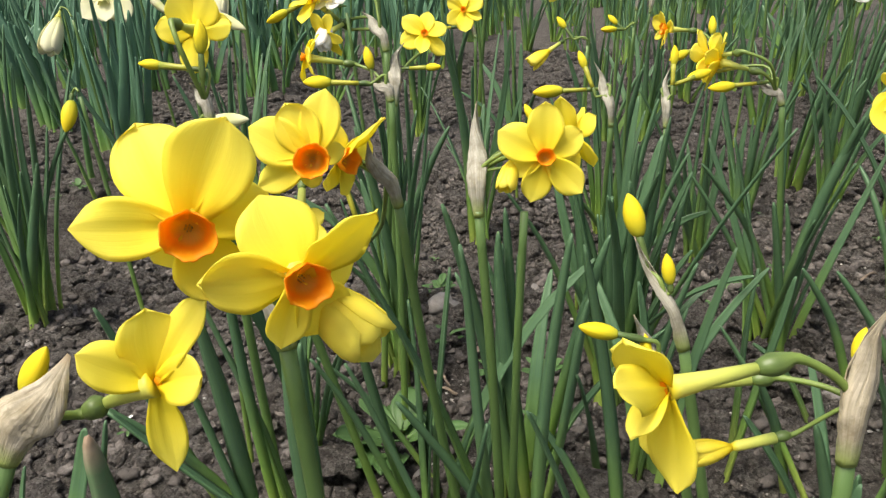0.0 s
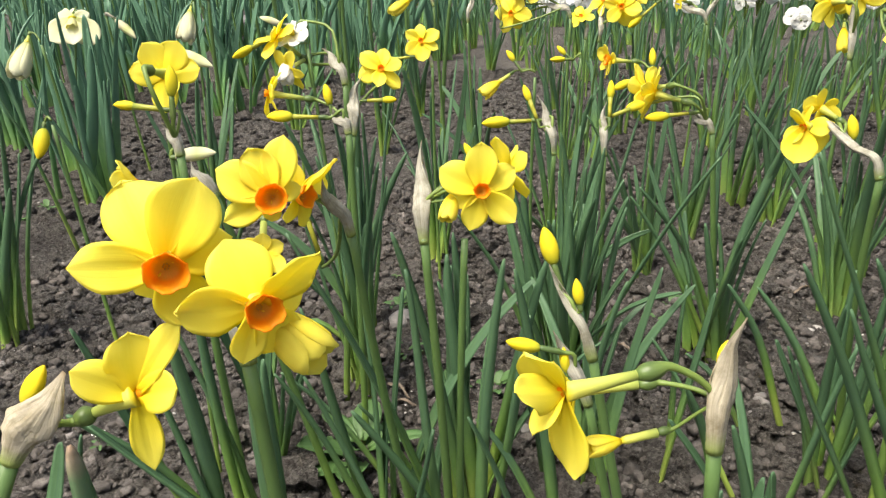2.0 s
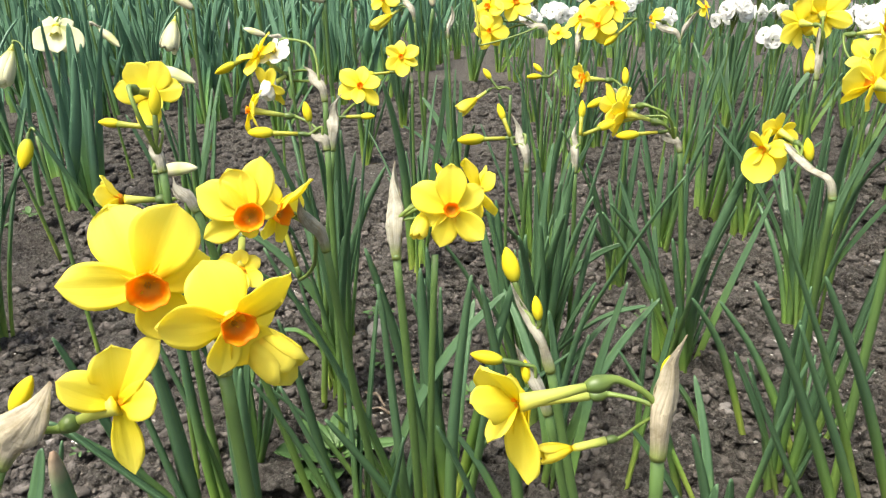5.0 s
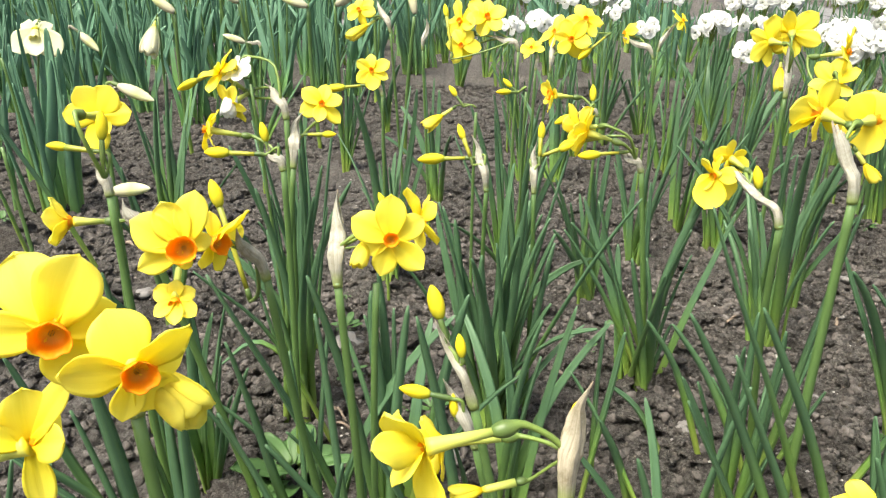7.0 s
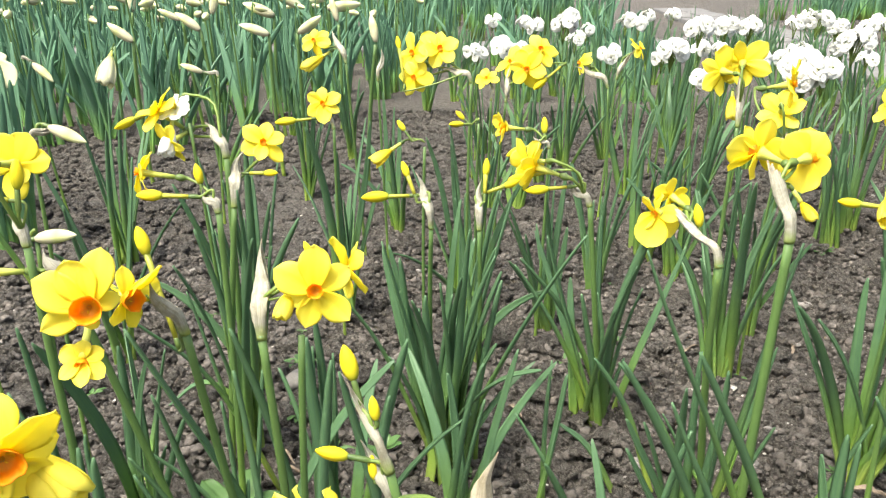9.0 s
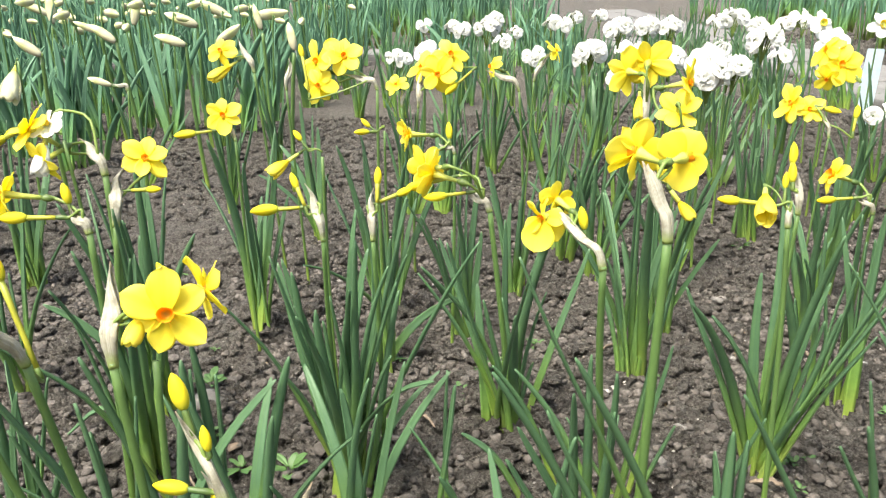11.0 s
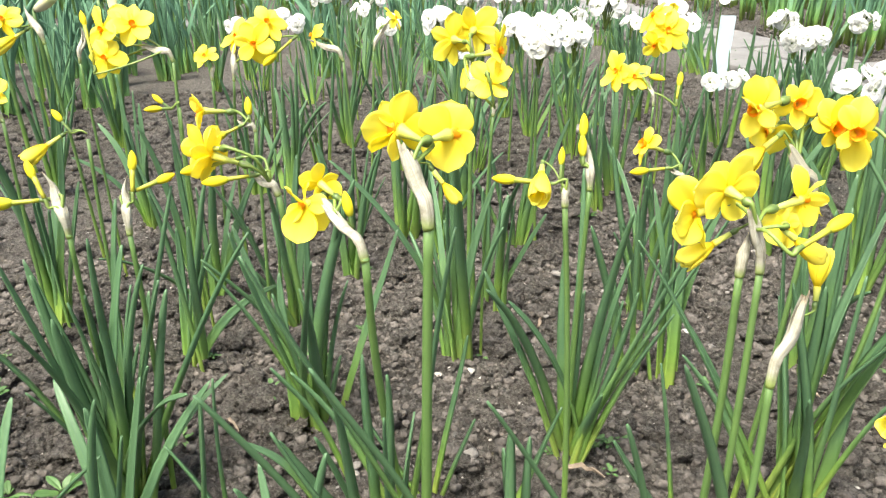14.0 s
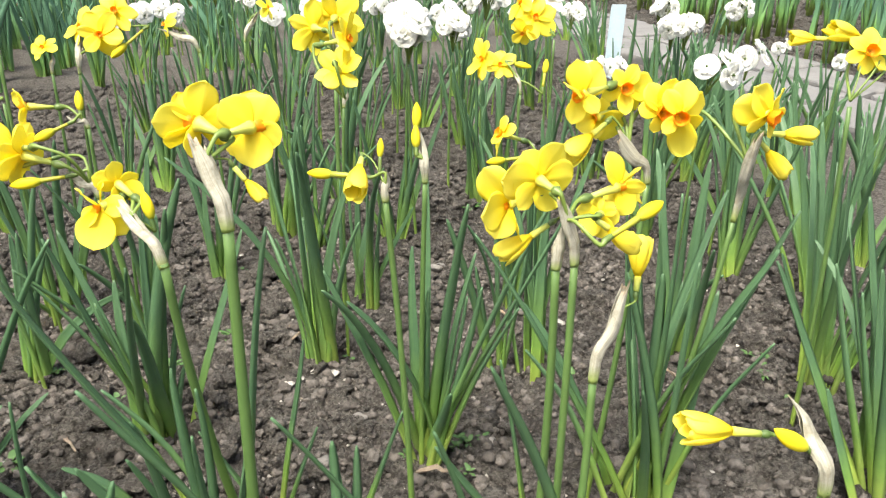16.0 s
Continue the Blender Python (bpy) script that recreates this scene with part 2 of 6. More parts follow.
SOIL = soil_material()
CLOD = mineral_material("clod", (0.07, 0.06, 0.052), (0.25, 0.226, 0.204), 0.9, 140.0)
PEBBLE = mineral_material("pebble", (0.2, 0.185, 0.17), (0.42, 0.4, 0.37), 0.6, 120.0)
CHIP = mineral_material("white_chip", (0.48, 0.45, 0.41), (0.72, 0.7, 0.66), 0.55, 150.0)
STRAW = mineral_material("dead_leaf", (0.19, 0.14, 0.1), (0.4, 0.33, 0.25), 0.85, 80.0)
FLAG = mineral_material("flagstone", (0.12, 0.117, 0.114), (0.22, 0.217, 0.212), 0.85, 9.0)
LABEL = mineral_material("label_plastic", (0.4, 0.51, 0.57), (0.47, 0.58, 0.63), 0.4, 20.0)
ANTHER = mineral_material("anther", (0.6, 0.4, 0.03), (0.72, 0.52, 0.06), 0.7, 400.0)


# ---------------------------------------------------------------- building blocks
def mesh(name, verts, faces, material, uvs=None, smooth=True, edges=0):
    """A mesh from plain lists; the last so many faces (a thin rim) are kept crisp."""
    me = bpy.data.meshes.new(name)
    me.from_pydata([tuple(map(float, v)) for v in verts], [], [tuple(map(int, f)) for f in faces])
    me.materials.append(material)
    if smooth:
        me.polygons.foreach_set("use_smooth", [True] * (len(faces) - edges) + [False] * edges)
    if uvs is not None:
        layer = me.uv_layers.new(name="uv")
        loops = np.empty(len(me.loops), dtype=np.int32)
        me.loops.foreach_get("vertex_index", loops)
        layer.data.foreach_set("uv", np.asarray(uvs, float)[loops].ravel())
    return me


def part(name, me, parent, m=None, label=""):
    """One mesh object under a thing or a part."""
    ob = new(name, me)
    ob.parent = parent
    if m is not None:
        ob.matrix_basis = m
    return tagged(ob, label)


def ring_frames(points):
    """Side and up vectors along a line, turned as little as possible."""
    pts = np.asarray(points, float)
    tang = np.gradient(pts, axis=0)
    tang /= np.linalg.norm(tang, axis=1)[:, None] + 1e-12
    ref = np.array([1.0, 0.13, 0.07]) if abs(tang[0][0]) < 0.8 else np.array([0.1, 1.0, 0.2])
    side = []
    for t in tang:
        ref = ref - t * (ref @ t)
        ref = ref / np.linalg.norm(ref)
        side.append(ref)
    side = np.array(side)
    return side, np.cross(tang, side)


def sweep(name, points, radii, material, around=8, wave=None, flat=1.0):
    """A tapered round stalk along a line, closed at both ends. wave(u, a): factor on the radius."""
    pts = np.asarray(points, float)
    side, up = ring_frames(pts)
    verts, uvs, faces = [], [], []
    n = len(pts)
    for i in range(n):
        for k in range(around):
            a = 2 * math.pi * k / around
            r = radii[i] * (wave(i / (n - 1), a) if wave else 1.0)
            verts.append(pts[i] + r * (math.cos(a) * side[i] + flat * math.sin(a) * up[i]))
            uvs.append((k / around, i / (n - 1)))
    for i in range(n - 1):
        for k in range(around):
            a, b = i * around + k, i * around + (k + 1) % around
            faces.append((a, b, b + around, a + around))
    faces.append(tuple(range(around))[::-1])
    faces.append(tuple((n - 1) * around + k for k in range(around)))
    return mesh(name, verts, faces, material, uvs)


def curve_points(controls, n):
    """A smooth line through control points (Catmull-Rom)."""
    p = [np.asarray(c, float) for c in controls]
    p = [2 * p[0] - p[1]] + p + [2 * p[-1] - p[-2]]
    out = []
    for s in np.linspace(0, len(p) - 3 - 1e-9, n):
        i = int(s)
        t = s - i
        a, b, c, d = p[i : i + 4]
        out.append(0.5 * (2 * b + (c - a) * t + (2 * a - 5 * b + 4 * c - d) * t * t + (3 * b - a - 3 * c + d) * t**3))
    return np.array(out)


def facing(f, spin=0.0):
    """A turn that lays the z axis along f."""
    return Vector(f).to_track_quat("Z", "Y").to_matrix().to_4x4() @ Matrix.Rotation(spin, 4, "Z")


def petal_mesh(name, material, width, cup, curl, tip, seed, nu=11, nv=15):
    """A broad petal along +y of length 1, with thickness: a narrow claw, a rounded blade with a small point, lengthwise folds and a waved edge."""
    rnd = random.Random(seed)
    ph, p2, wave = rnd.uniform(0, 6), rnd.uniform(0, 6), rnd.uniform(0.012, 0.03)
    widest, skew, fold = rnd.uniform(0.52, 0.62), rnd.uniform(-0.06, 0.06), rnd.uniform(0.006, 0.014)
    top, uvs = [], []
    for j in range(nv):
        v = math.sin(0.5 * math.pi * j / (nv - 1)) ** 1.15
        if v < widest:
            half = 0.34 + 0.66 * math.sin(0.5 * math.pi * v / widest) ** 1.2
        else:
            half = max(0.0, 1 - ((v - widest) / (1 - widest)) ** 2.1) ** 0.5
        half = width * max(half, tip * 0.25)
        for i in range(nu):
            u = 2 * i / (nu - 1) - 1
            z = cup * half * u * u * (0.9 - 0.4 * v) - curl * v * v + 0.02 * math.sin(3.1 * v + ph + 1.7 * u) * v
            z -= 0.035 * math.exp(-((u / 0.16) ** 2)) * (1 - 0.7 * v)
            z += fold * math.cos(5.5 * u + ph) * (1 - 0.6 * v) + wave * math.sin(7.5 * v + p2) * u * abs(u) + 0.6 * wave * math.sin(13 * v + ph) * u**4
            z += 0.05 * abs(u) ** 3 * math.exp(-(((v - 0.85) / 0.15) ** 2)) * math.sin(p2)
            y = v * (1 - 0.05 * u * u) + 0.006 * max(0.0, (v - 0.92) / 0.08) * math.exp(-((u / 0.3) ** 2))
            top.append((half * (u + skew * v * (1 - u * u)), 0.05 + 0.95 * y, z))
            uvs.append((i / (nu - 1), v))
    count = len(top)
    verts = top + [(x, y, z - 0.009) for x, y, z in top]
    faces = []
    for j in range(nv - 1):
        for i in range(nu - 1):
            a = j * nu + i
            q = (a, a + 1, a + nu + 1, a + nu)
            faces += [q, tuple(count + k for k in q[::-1])]
    rim = [i for i in range(nu)] + [j * nu + nu - 1 for j in range(1, nv)] + [count - 1 - i for i in range(1, nu)] + [j * nu for j in range(nv - 2, 0, -1)]
    for a, b in zip(rim, rim[1:] + rim[:1]):
        faces.append((b, a, a + count, b + count))
    return mesh(name, verts, faces, material, uvs + uvs, True, len(rim))


def cup_mesh(name, material, seed, depth=0.3, radius=0.262):
    """The small frilled cup in the middle of a flower, with wall thickness."""
    rnd = random.Random(seed)
    ph = [rnd.uniform(0, 6) for _ in range(3)]
    around, prof = 48, [(0.3, 0.0), (0.62, 0.1), (0.8, 0.32), (0.9, 0.62), (0.97, 0.86), (1.05, 1.0)]
    verts, uvs, faces = [], [], []
    for inner in (0, 1):
        for j, (r, z) in enumerate(prof):
            for k in range(around):
                a = 2 * math.pi * k / around
                frill = 1 + (0.028 * math.sin(6 * a + ph[0]) + 0.022 * math.sin(11 * a + ph[1]) + 0.018 * math.sin(17 * a + ph[2])) * z**2 + 0.05 * math.sin(2 * a + ph[2]) * z
                rr = radius * r * frill - inner * 0.012
                verts.append((max(rr, 0.01) * math.cos(a), max(rr, 0.01) * math.sin(a), depth * z * (1 + 0.1 * math.sin(5 * a + ph[1]) * z * z) + (0.012 if inner and z < 0.9 else 0.0)))
                uvs.append((k / around, z))
    m = len(prof) * around
    for j in range(len(prof) - 1):
        for k in range(around):
            a, b = j * around + k, j * around + (k + 1) % around
            faces.append((a, b, b + around, a + around))
            faces.append((m + b, m + a, m + a + around, m + b + around))
    j = (len(prof) - 1) * around
    for k in range(around):
        a, b = j + k, j + (k + 1) % around
        faces.append((a, b, m + b, m + a))
    faces.append(tuple(m + k for k in range(around)))
    return mesh(name, verts, faces, material, uvs)


def anther_mesh():
    """Six short stamens and a style standing in the cup."""
    verts, faces, uvs = [], [], []
    for k in range(7):
        a = k * math.pi / 3
        x, y = (0.1 * math.cos(a), 0.1 * math.sin(a)) if k < 6 else (0, 0)
        h, r = (0.17, 0.03) if k < 6 else (0.24, 0.022)
        base = len(verts)
        for z, rr in ((0.02, r * 0.5), (h * 0.6, r), (h, r * 0.6)):
            for i in range(5):
                verts.append((x + rr * math.cos(i * 1.2566), y + rr * math.sin(i * 1.2566), z))
        for j in range(2):
            for i in range(5):
                p, q = base + j * 5 + i, base + j * 5 + (i + 1) % 5
                faces.append((p, q, q + 5, p + 5))
        faces.append(tuple(base + 10 + i for i in range(5)))
    return mesh("stamens", verts, faces, ANTHER)


PETALS = {
    "yellow": [petal_mesh("petal", YELLOW, w, c, k, t, s) for s, (w, c, k, t) in enumerate([(0.37, 0.22, 0.04, 0.1), (0.4, 0.14, 0.0, 0.12), (0.35, 0.3, 0.09, 0.08), (0.38, 0.1, 0.12, 0.1), (0.42, 0.18, -0.06, 0.12), (0.36, 0.25, -0.03, 0.1), (0.41, 0.12, 0.07, 0.12)])],
    "white": [petal_mesh("petal", WHITE, w, c, k, t, s) for s, (w, c, k, t) in enumerate([(0.4, 0.16, 0.05, 0.1), (0.44, 0.1, 0.1, 0.14)])],
    "cream": [petal_mesh("petal", CREAM, w, c, k, t, s) for s, (w, c, k, t) in enumerate([(0.36, 0.2, 0.05, 0.1), (0.4, 0.14, 0.1, 0.12)])],
}
CUPS = {"yellow": [cup_mesh("cup", ORANGE, s) for s in range(3)], "white": [cup_mesh("cup", LEMON_CUP, 5)], "cream": [cup_mesh("cup", CREAM_CUP, 6, 0.6, 0.26)]}
STAMENS = anther_mesh()


def wrapped_petal(name, material, flare, seed):
    """A petal of a half-open flower: a curved shell round the z axis, closed below and parting at the tip."""
    rnd = random.Random(seed)
    ph = rnd.uniform(0, 6)
    nu, nv = 6, 8
    top, uvs = [], []
    for j in range(nv):
        v = j / (nv - 1)
        r = 0.25 * math.sin(math.pi * (0.08 + 0.62 * v)) ** 0.8 + flare * v * v * 0.3
        half = 0.95 * (math.sqrt(max(0.0, 1 - ((v - 0.5) / 0.51) ** 4)) if v > 0.5 else 0.75 + 0.5 * v)
        for i in range(nu):
            a = math.pi / 2 + half * (2 * i / (nu - 1) - 1)
            rr = r * (1 + 0.05 * math.sin(3 * a + ph)) - 0.02 * abs(2 * i / (nu - 1) - 1)
            top.append((rr * math.cos(a), rr * math.sin(a), v))
            uvs.append((i / (nu - 1), v))
    count = len(top)
    verts = top + [(x * 0.955, y * 0.955, z) for x, y, z in top]
    faces = []
    for j in range(nv - 1):
        for i in range(nu - 1):
            a = j * nu + i
            q = (a + 1, a, a + nu, a + nu + 1)
            faces += [q, tuple(count + k for k in q[::-1])]
    rim = [i for i in range(nu)] + [j * nu + nu - 1 for j in range(1, nv)] + [count - 1 - i for i in range(1, nu)] + [j * nu for j in range(nv - 2, 0, -1)]
    for a, b in zip(rim, rim[1:] + rim[:1]):
        faces.append((a, b, b + count, a + count))
    return mesh(name, verts, faces, material, uvs + uvs, True, len(rim))


WRAPPED = {t: [wrapped_petal("petal", m, f, s) for s, f in enumerate((0.0, 0.12, 0.25))] for t, m in (("yellow", YELLOW), ("white", WHITE), ("cream", CREAM))}


def joined(name, pieces, material):
    """Several placed meshes made into one."""
    verts, faces, uvs = [], [], []
    for me, m in pieces:
        base = len(verts)
        uv = np.zeros((len(me.vertices), 2))
        if me.uv_layers:
            for loop, spot in zip(me.loops, me.uv_layers[0].data):
                uv[loop.vertex_index] = spot.uv
        verts += [tuple(m @ v.co) for v in me.vertices]
        uvs += uv.tolist()
        faces += [tuple(base + i for i in p.vertices) for p in me.polygons]
    return mesh(name, verts, faces, material, uvs)


SMALL_PETALS = [petal_mesh("petal", WHITE, w, c, k, 0.1, s, 5, 8) for s, (w, c, k) in enumerate([(0.6, 0.16, 0.1), (0.66, 0.1, 0.16), (0.56, 0.22, -0.1)])]


def double_mesh(seed):
    """A full white flower with a crowded heart of small petals."""
    rnd = random.Random(seed)
    pieces = []
    for count, tilt, long in ((6, 0.02, 1.0), (5, 0.16, 0.7), (3, 0.4, 0.4)):
        for i in range(count):
            m = Matrix.Rotation((i + rnd.uniform(-0.2, 0.2)) * 2 * math.pi / count + tilt, 4, "Z") @ Matrix.Rotation(tilt + rnd.uniform(-0.2, 0.2), 4, "X") @ Matrix.Rotation(rnd.uniform(-0.2, 0.2), 4, "Y")
            pieces.append((rnd.choice(SMALL_PETALS), m @ Matrix.Diagonal((long * 1.1, long, long, 1))))
    return joined("flower", pieces, WHITE)


DOUBLES = [double_mesh(s) for s in range(4)]


def bud_mesh(name, material, seed, fat=0.36):
    rnd = random.Random(seed)
    tw = rnd.uniform(-0.6, 0.6)
    prof = [(0.0, 0.4), (0.05, 0.58), (0.14, 0.78), (0.28, 0.95), (0.45, 1.0), (0.62, 0.92), (0.78, 0.7), (0.9, 0.42), (0.97, 0.19), (1.0, 0.04)]
    pts = [(0.02 * math.sin(4 * z), 0, z) for z, _ in prof]
    return sweep(name, pts, [fat * r * 0.5 for _, r in prof], material, 12, lambda u, a: 1 + 0.12 * math.sin(3 * (a + tw * u)) * math.sin(math.pi * u) + 0.05 * math.sin(3 * a + 2 + 4 * u) + 0.03 * math.sin(6 * a + 2))


BUDS = [bud_mesh("bud", BUD, s, f) for s, f in enumerate((0.68, 0.62, 0.74, 0.66))]
PALE_BUDS = [bud_mesh("bud", BUD_PALE, s + 9, f) for s, f in enumerate((0.5, 0.58, 0.44))]


def leaf_line(length, lean, azimuth, bend, n=9):
    """Points of a strap leaf from the origin: it leans at first by lean and bends on by bend (radians)."""
    pts, p = [np.zeros(3)], np.zeros(3)
    for i in range(n):
        a = lean * min(1.15, 0.2 + 3.0 * (i + 0.5) / n) + bend * ((i + 0.5) / n) ** 1.6
        p = p + length / n * np.array([math.sin(a) * math.cos(azimuth), math.sin(a) * math.sin(azimuth), math.cos(a)])
        pts.append(p)
    return np.array(pts)


def leaf_mesh(pts, width, twist, material, seed, rings=(0, 0.1, 0.22, 0.34, 0.46, 0.58, 0.7, 0.8, 0.88, 0.94, 0.98, 1.0)):
    """A thick strap leaf with a blunt tip and a shallow channel, along a line."""
    rnd = random.Random(seed)
    pts = np.asarray(pts, float)
    where = np.array(rings)
    pts = np.stack([np.interp(where, np.linspace(0, 1, len(pts)), pts[:, k]) for k in range(3)], 1)
    sway, ph = 0.012 * np.linalg.norm(pts[-1] - pts[0]), rnd.uniform(0, 6)
    pts = pts + sway * np.stack([np.sin(5 * where + ph), np.cos(4.3 * where + ph), 0 * where], 1) * where[:, None]
    n = len(pts)
    tang = np.gradient(pts, axis=0)
    tang /= np.linalg.norm(tang, axis=1)[:, None]
    lean = pts[-1] - pts[0]
    flatdir = np.array([-lean[1], lean[0], 0.0])
    if np.linalg.norm(flatdir) < 1e-6:
        flatdir = np.array([1.0, 0, 0])
    flatdir /= np.linalg.norm(flatdir)
    start = rnd.uniform(-0.7, 0.7)
    verts, uvs, faces = [], [], []
    for i in range(n):
        v = where[i]
        s = flatdir - tang[i] * (flatdir @ tang[i])
        s /= np.linalg.norm(s)
        b = np.cross(tang[i], s)
        a = start + twist * v
        s, b = math.cos(a) * s + math.sin(a) * b, math.cos(a) * b - math.sin(a) * s
        w = width * 0.5 * (0.8 + 0.25 * math.sin(math.pi * min(1, v * 1.15))) * (1 - 0.22 * v * v if v < 0.86 else 0.78 * max(0.2, math.sqrt(max(0.0, 1 - ((v - 0.86) / 0.14) ** 2.2))))
        th = 0.0011 * (1.25 - 0.75 * v) + 0.0002
        for x, z in ((-1, 0.16), (-0.5, 0.02), (0, -0.06), (0.5, 0.02), (1, 0.16)):
            verts.append(pts[i] + s * (w * x) + b * (w * z + th))
            uvs.append((0.5 + x / 2, v))
        for x, z in ((0.55, -0.02), (0, -0.2), (-0.55, -0.02)):
            verts.append(pts[i] + s * (w * x) + b * (w * z - th))
            uvs.append((0.5 + x / 2, v))
    for i in range(n - 1):
        for k in range(8):
            a, c = i * 8 + k, i * 8 + (k + 1) % 8
            faces.append((c, a, a + 8, c + 8))
    faces.append(tuple(range(8)))
    faces.append(tuple((n - 1) * 8 + k for k in range(8))[::-1])
    return mesh("leaf", verts, faces, material, uvs)


# ---------------------------------------------------------------- ground
def lattice(ix, iy, k):
    """A repeatable random number in 0..1 for whole-number places."""
    h = (ix.astype(np.int64) * 374761393 + iy.astype(np.int64) * 668265263 + k * 974634777) & 0x7FFFFFFF
    h = ((h ^ (h >> 13)) * 1274126177) & 0x7FFFFFFF
    return ((h ^ (h >> 16)) & 0xFFFFFF) / float(0x1000000)


def smooth_noise(x, y, size, k):
    gx, gy = x / size, y / size
    ix, iy = np.floor(gx), np.floor(gy)
    fx, fy = gx - ix, gy - iy
    fx, fy = fx * fx * (3 - 2 * fx), fy * fy * (3 - 2 * fy)
    a, b = lattice(ix, iy, k), lattice(ix + 1, iy, k)
    c, d = lattice(ix, iy + 1, k), lattice(ix + 1, iy + 1, k)
    return (a * (1 - fx) + b * fx) * (1 - fy) + (c * (1 - fx) + d * fx) * fy


def crumbs(x, y, size, k):
    """Rounded crumbs of uneven height packed side by side: 0 in the gaps, up to 1 on top."""
    gx, gy = x / size, y / size
    ix, iy = np.floor(gx), np.floor(gy)
    best = np.zeros_like(gx)
    for ox in (-1, 0, 1):
        for oy in (-1, 0, 1):
            cx, cy = ix + ox, iy + oy
            px = cx + 0.15 + 0.7 * lattice(cx, cy, k)
            py = cy + 0.15 + 0.7 * lattice(cx, cy, k + 1)
            tall = 0.35 + 0.65 * lattice(cx, cy, k + 2)
            wide = 0.5 + 0.45 * lattice(cx, cy, k + 3)
            d = ((gx - px) ** 2 + (gy - py) ** 2) / wide**2
            best = np.maximum(best, tall * np.sqrt(np.clip(1 - d, 0, 1)))
    return best


def soil_height(x, y):
    x, y = np.asarray(x, float), np.asarray(y, float)
    # far from the near bed the soil is laid in coarser steps and loses its fine lumps
    step = 0.006 + 0.06 * np.maximum(np.maximum(-0.65 - x, x - 1.55), 0) + 0.085 * np.maximum(0.38 - y, 0) + 0.03 * np.maximum(y - 1.62, 0)

    def kept(size):
        return np.clip(1.6 - 1.4 * step / size, 0, 1)

    wx = x + 0.012 * (smooth_noise(x, y, 0.03, 40) - 0.5) + 0.004 * (smooth_noise(x, y, 0.009, 41) - 0.5)
    wy = y + 0.012 * (smooth_noise(x, y, 0.03, 42) - 0.5) + 0.004 * (smooth_noise(x, y, 0.009, 43) - 0.5)
    rough = 0.85 + 0.35 * np.clip(1.6 * smooth_noise(x, y, 0.22, 3) - 0.15, 0, 1)
    # a trodden, smoother patch in the open middle of the bed
    trod = np.exp(-(((x + 0.05) / 0.2) ** 2 + ((y - 1.74) / 0.24) ** 2))
    rough = rough * (1 - 0.55 * trod)
    h = 0.03 * (smooth_noise(x, y, 0.6, 1) - 0.5) * kept(0.6) + 0.02 * (smooth_noise(x, y, 0.13, 2) - 0.5) * kept(0.13)
    h = h + rough * (0.014 * crumbs(wx, wy, 0.05, 10) * kept(0.05) + 0.017 * crumbs(wx, wy, 0.022, 20) * kept(0.022) + 0.0135 * crumbs(wx, wy, 0.0125, 30) * kept(0.0125) + 0.005 * crumbs(wx, wy, 0.0068, 50) * kept(0.0068))
    return h - 0.022


def ground():
    def line(lo, hi, step, before, after, far):
        inner = list(np.arange(lo, hi + step / 2, step))
        left, right = [], []
        a, s = inner[0], step
        while a > -far:
            s *= before
            a -= s
            left.append(a)
        b, s = inner[-1], step
        while b < far:
            s *= after
            b += s
            right.append(b)
        return np.array(left[::-1] + inner + right)

    xs, ys = line(-0.65, 1.55, 0.006, 1.06, 1.06, 120.0), line(0.38, 1.62, 0.006, 1.085, 1.03, 120.0)
    gx, gy = np.meshgrid(xs, ys)
    gz = soil_height(gx, gy)
    far = np.clip((np.hypot(gx - 0.5, gy - 1.3) - 6) / 10, 0, 1)
    gz = gz * (1 - far)
    nx, ny = len(xs), len(ys)
    me = bpy.data.meshes.new("ground")
    idx = np.arange(nx * ny).reshape(ny, nx)
    quads = np.stack([idx[:-1, :-1], idx[:-1, 1:], idx[1:, 1:], idx[1:, :-1]], -1).reshape(-1, 4)
    me.vertices.add(nx * ny)
    me.vertices.foreach_set("co", np.stack([gx, gy, gz], -1).ravel())
    me.loops.add(quads.size)
    me.loops.foreach_set("vertex_index", quads.ravel().astype(np.int32))
    me.polygons.add(len(quads))
    me.polygons.foreach_set("loop_start", np.arange(0, quads.size, 4, dtype=np.int32))
    me.polygons.foreach_set("use_smooth", [True] * len(quads))
    me.update()
    me.validate()
    me.materials.append(SOIL)
    return tagged(new("ground", me), "lumpy grey-brown garden soil of the flower bed", "soil", kind="structure")


ground()


def soil_at(x, y):
    return float(soil_height(np.array([x]), np.array([y]))[0])


# ---------------------------------------------------------------- plants
def leaf_set(seed, count, tall, spread, width, material, reach=0.012, toward=None):
    """Lines and meshes of the leaves of one clump, round the origin."""
    rnd = random.Random(seed)
    out = []
    for i in range(count):
        az = rnd.uniform(0, 2 * math.pi) if toward is None else toward + rnd.gauss(0, 1.0)
        lean = abs(rnd.gauss(0, spread)) * 0.8 + 0.02
        length = tall * rnd.uniform(0.62, 1.08) + 0.03
        line = leaf_line(length, lean, az, rnd.uniform(-0.1, 0.36) + (0.6 if rnd.random() < 0.12 else 0))
        off = np.array([rnd.gauss(0, reach), rnd.gauss(0, reach), -0.06])
        out.append(leaf_mesh(line + off, width * rnd.uniform(0.75, 1.2), rnd.uniform(-1.2, 1.2), material, seed * 100 + i))
    return out


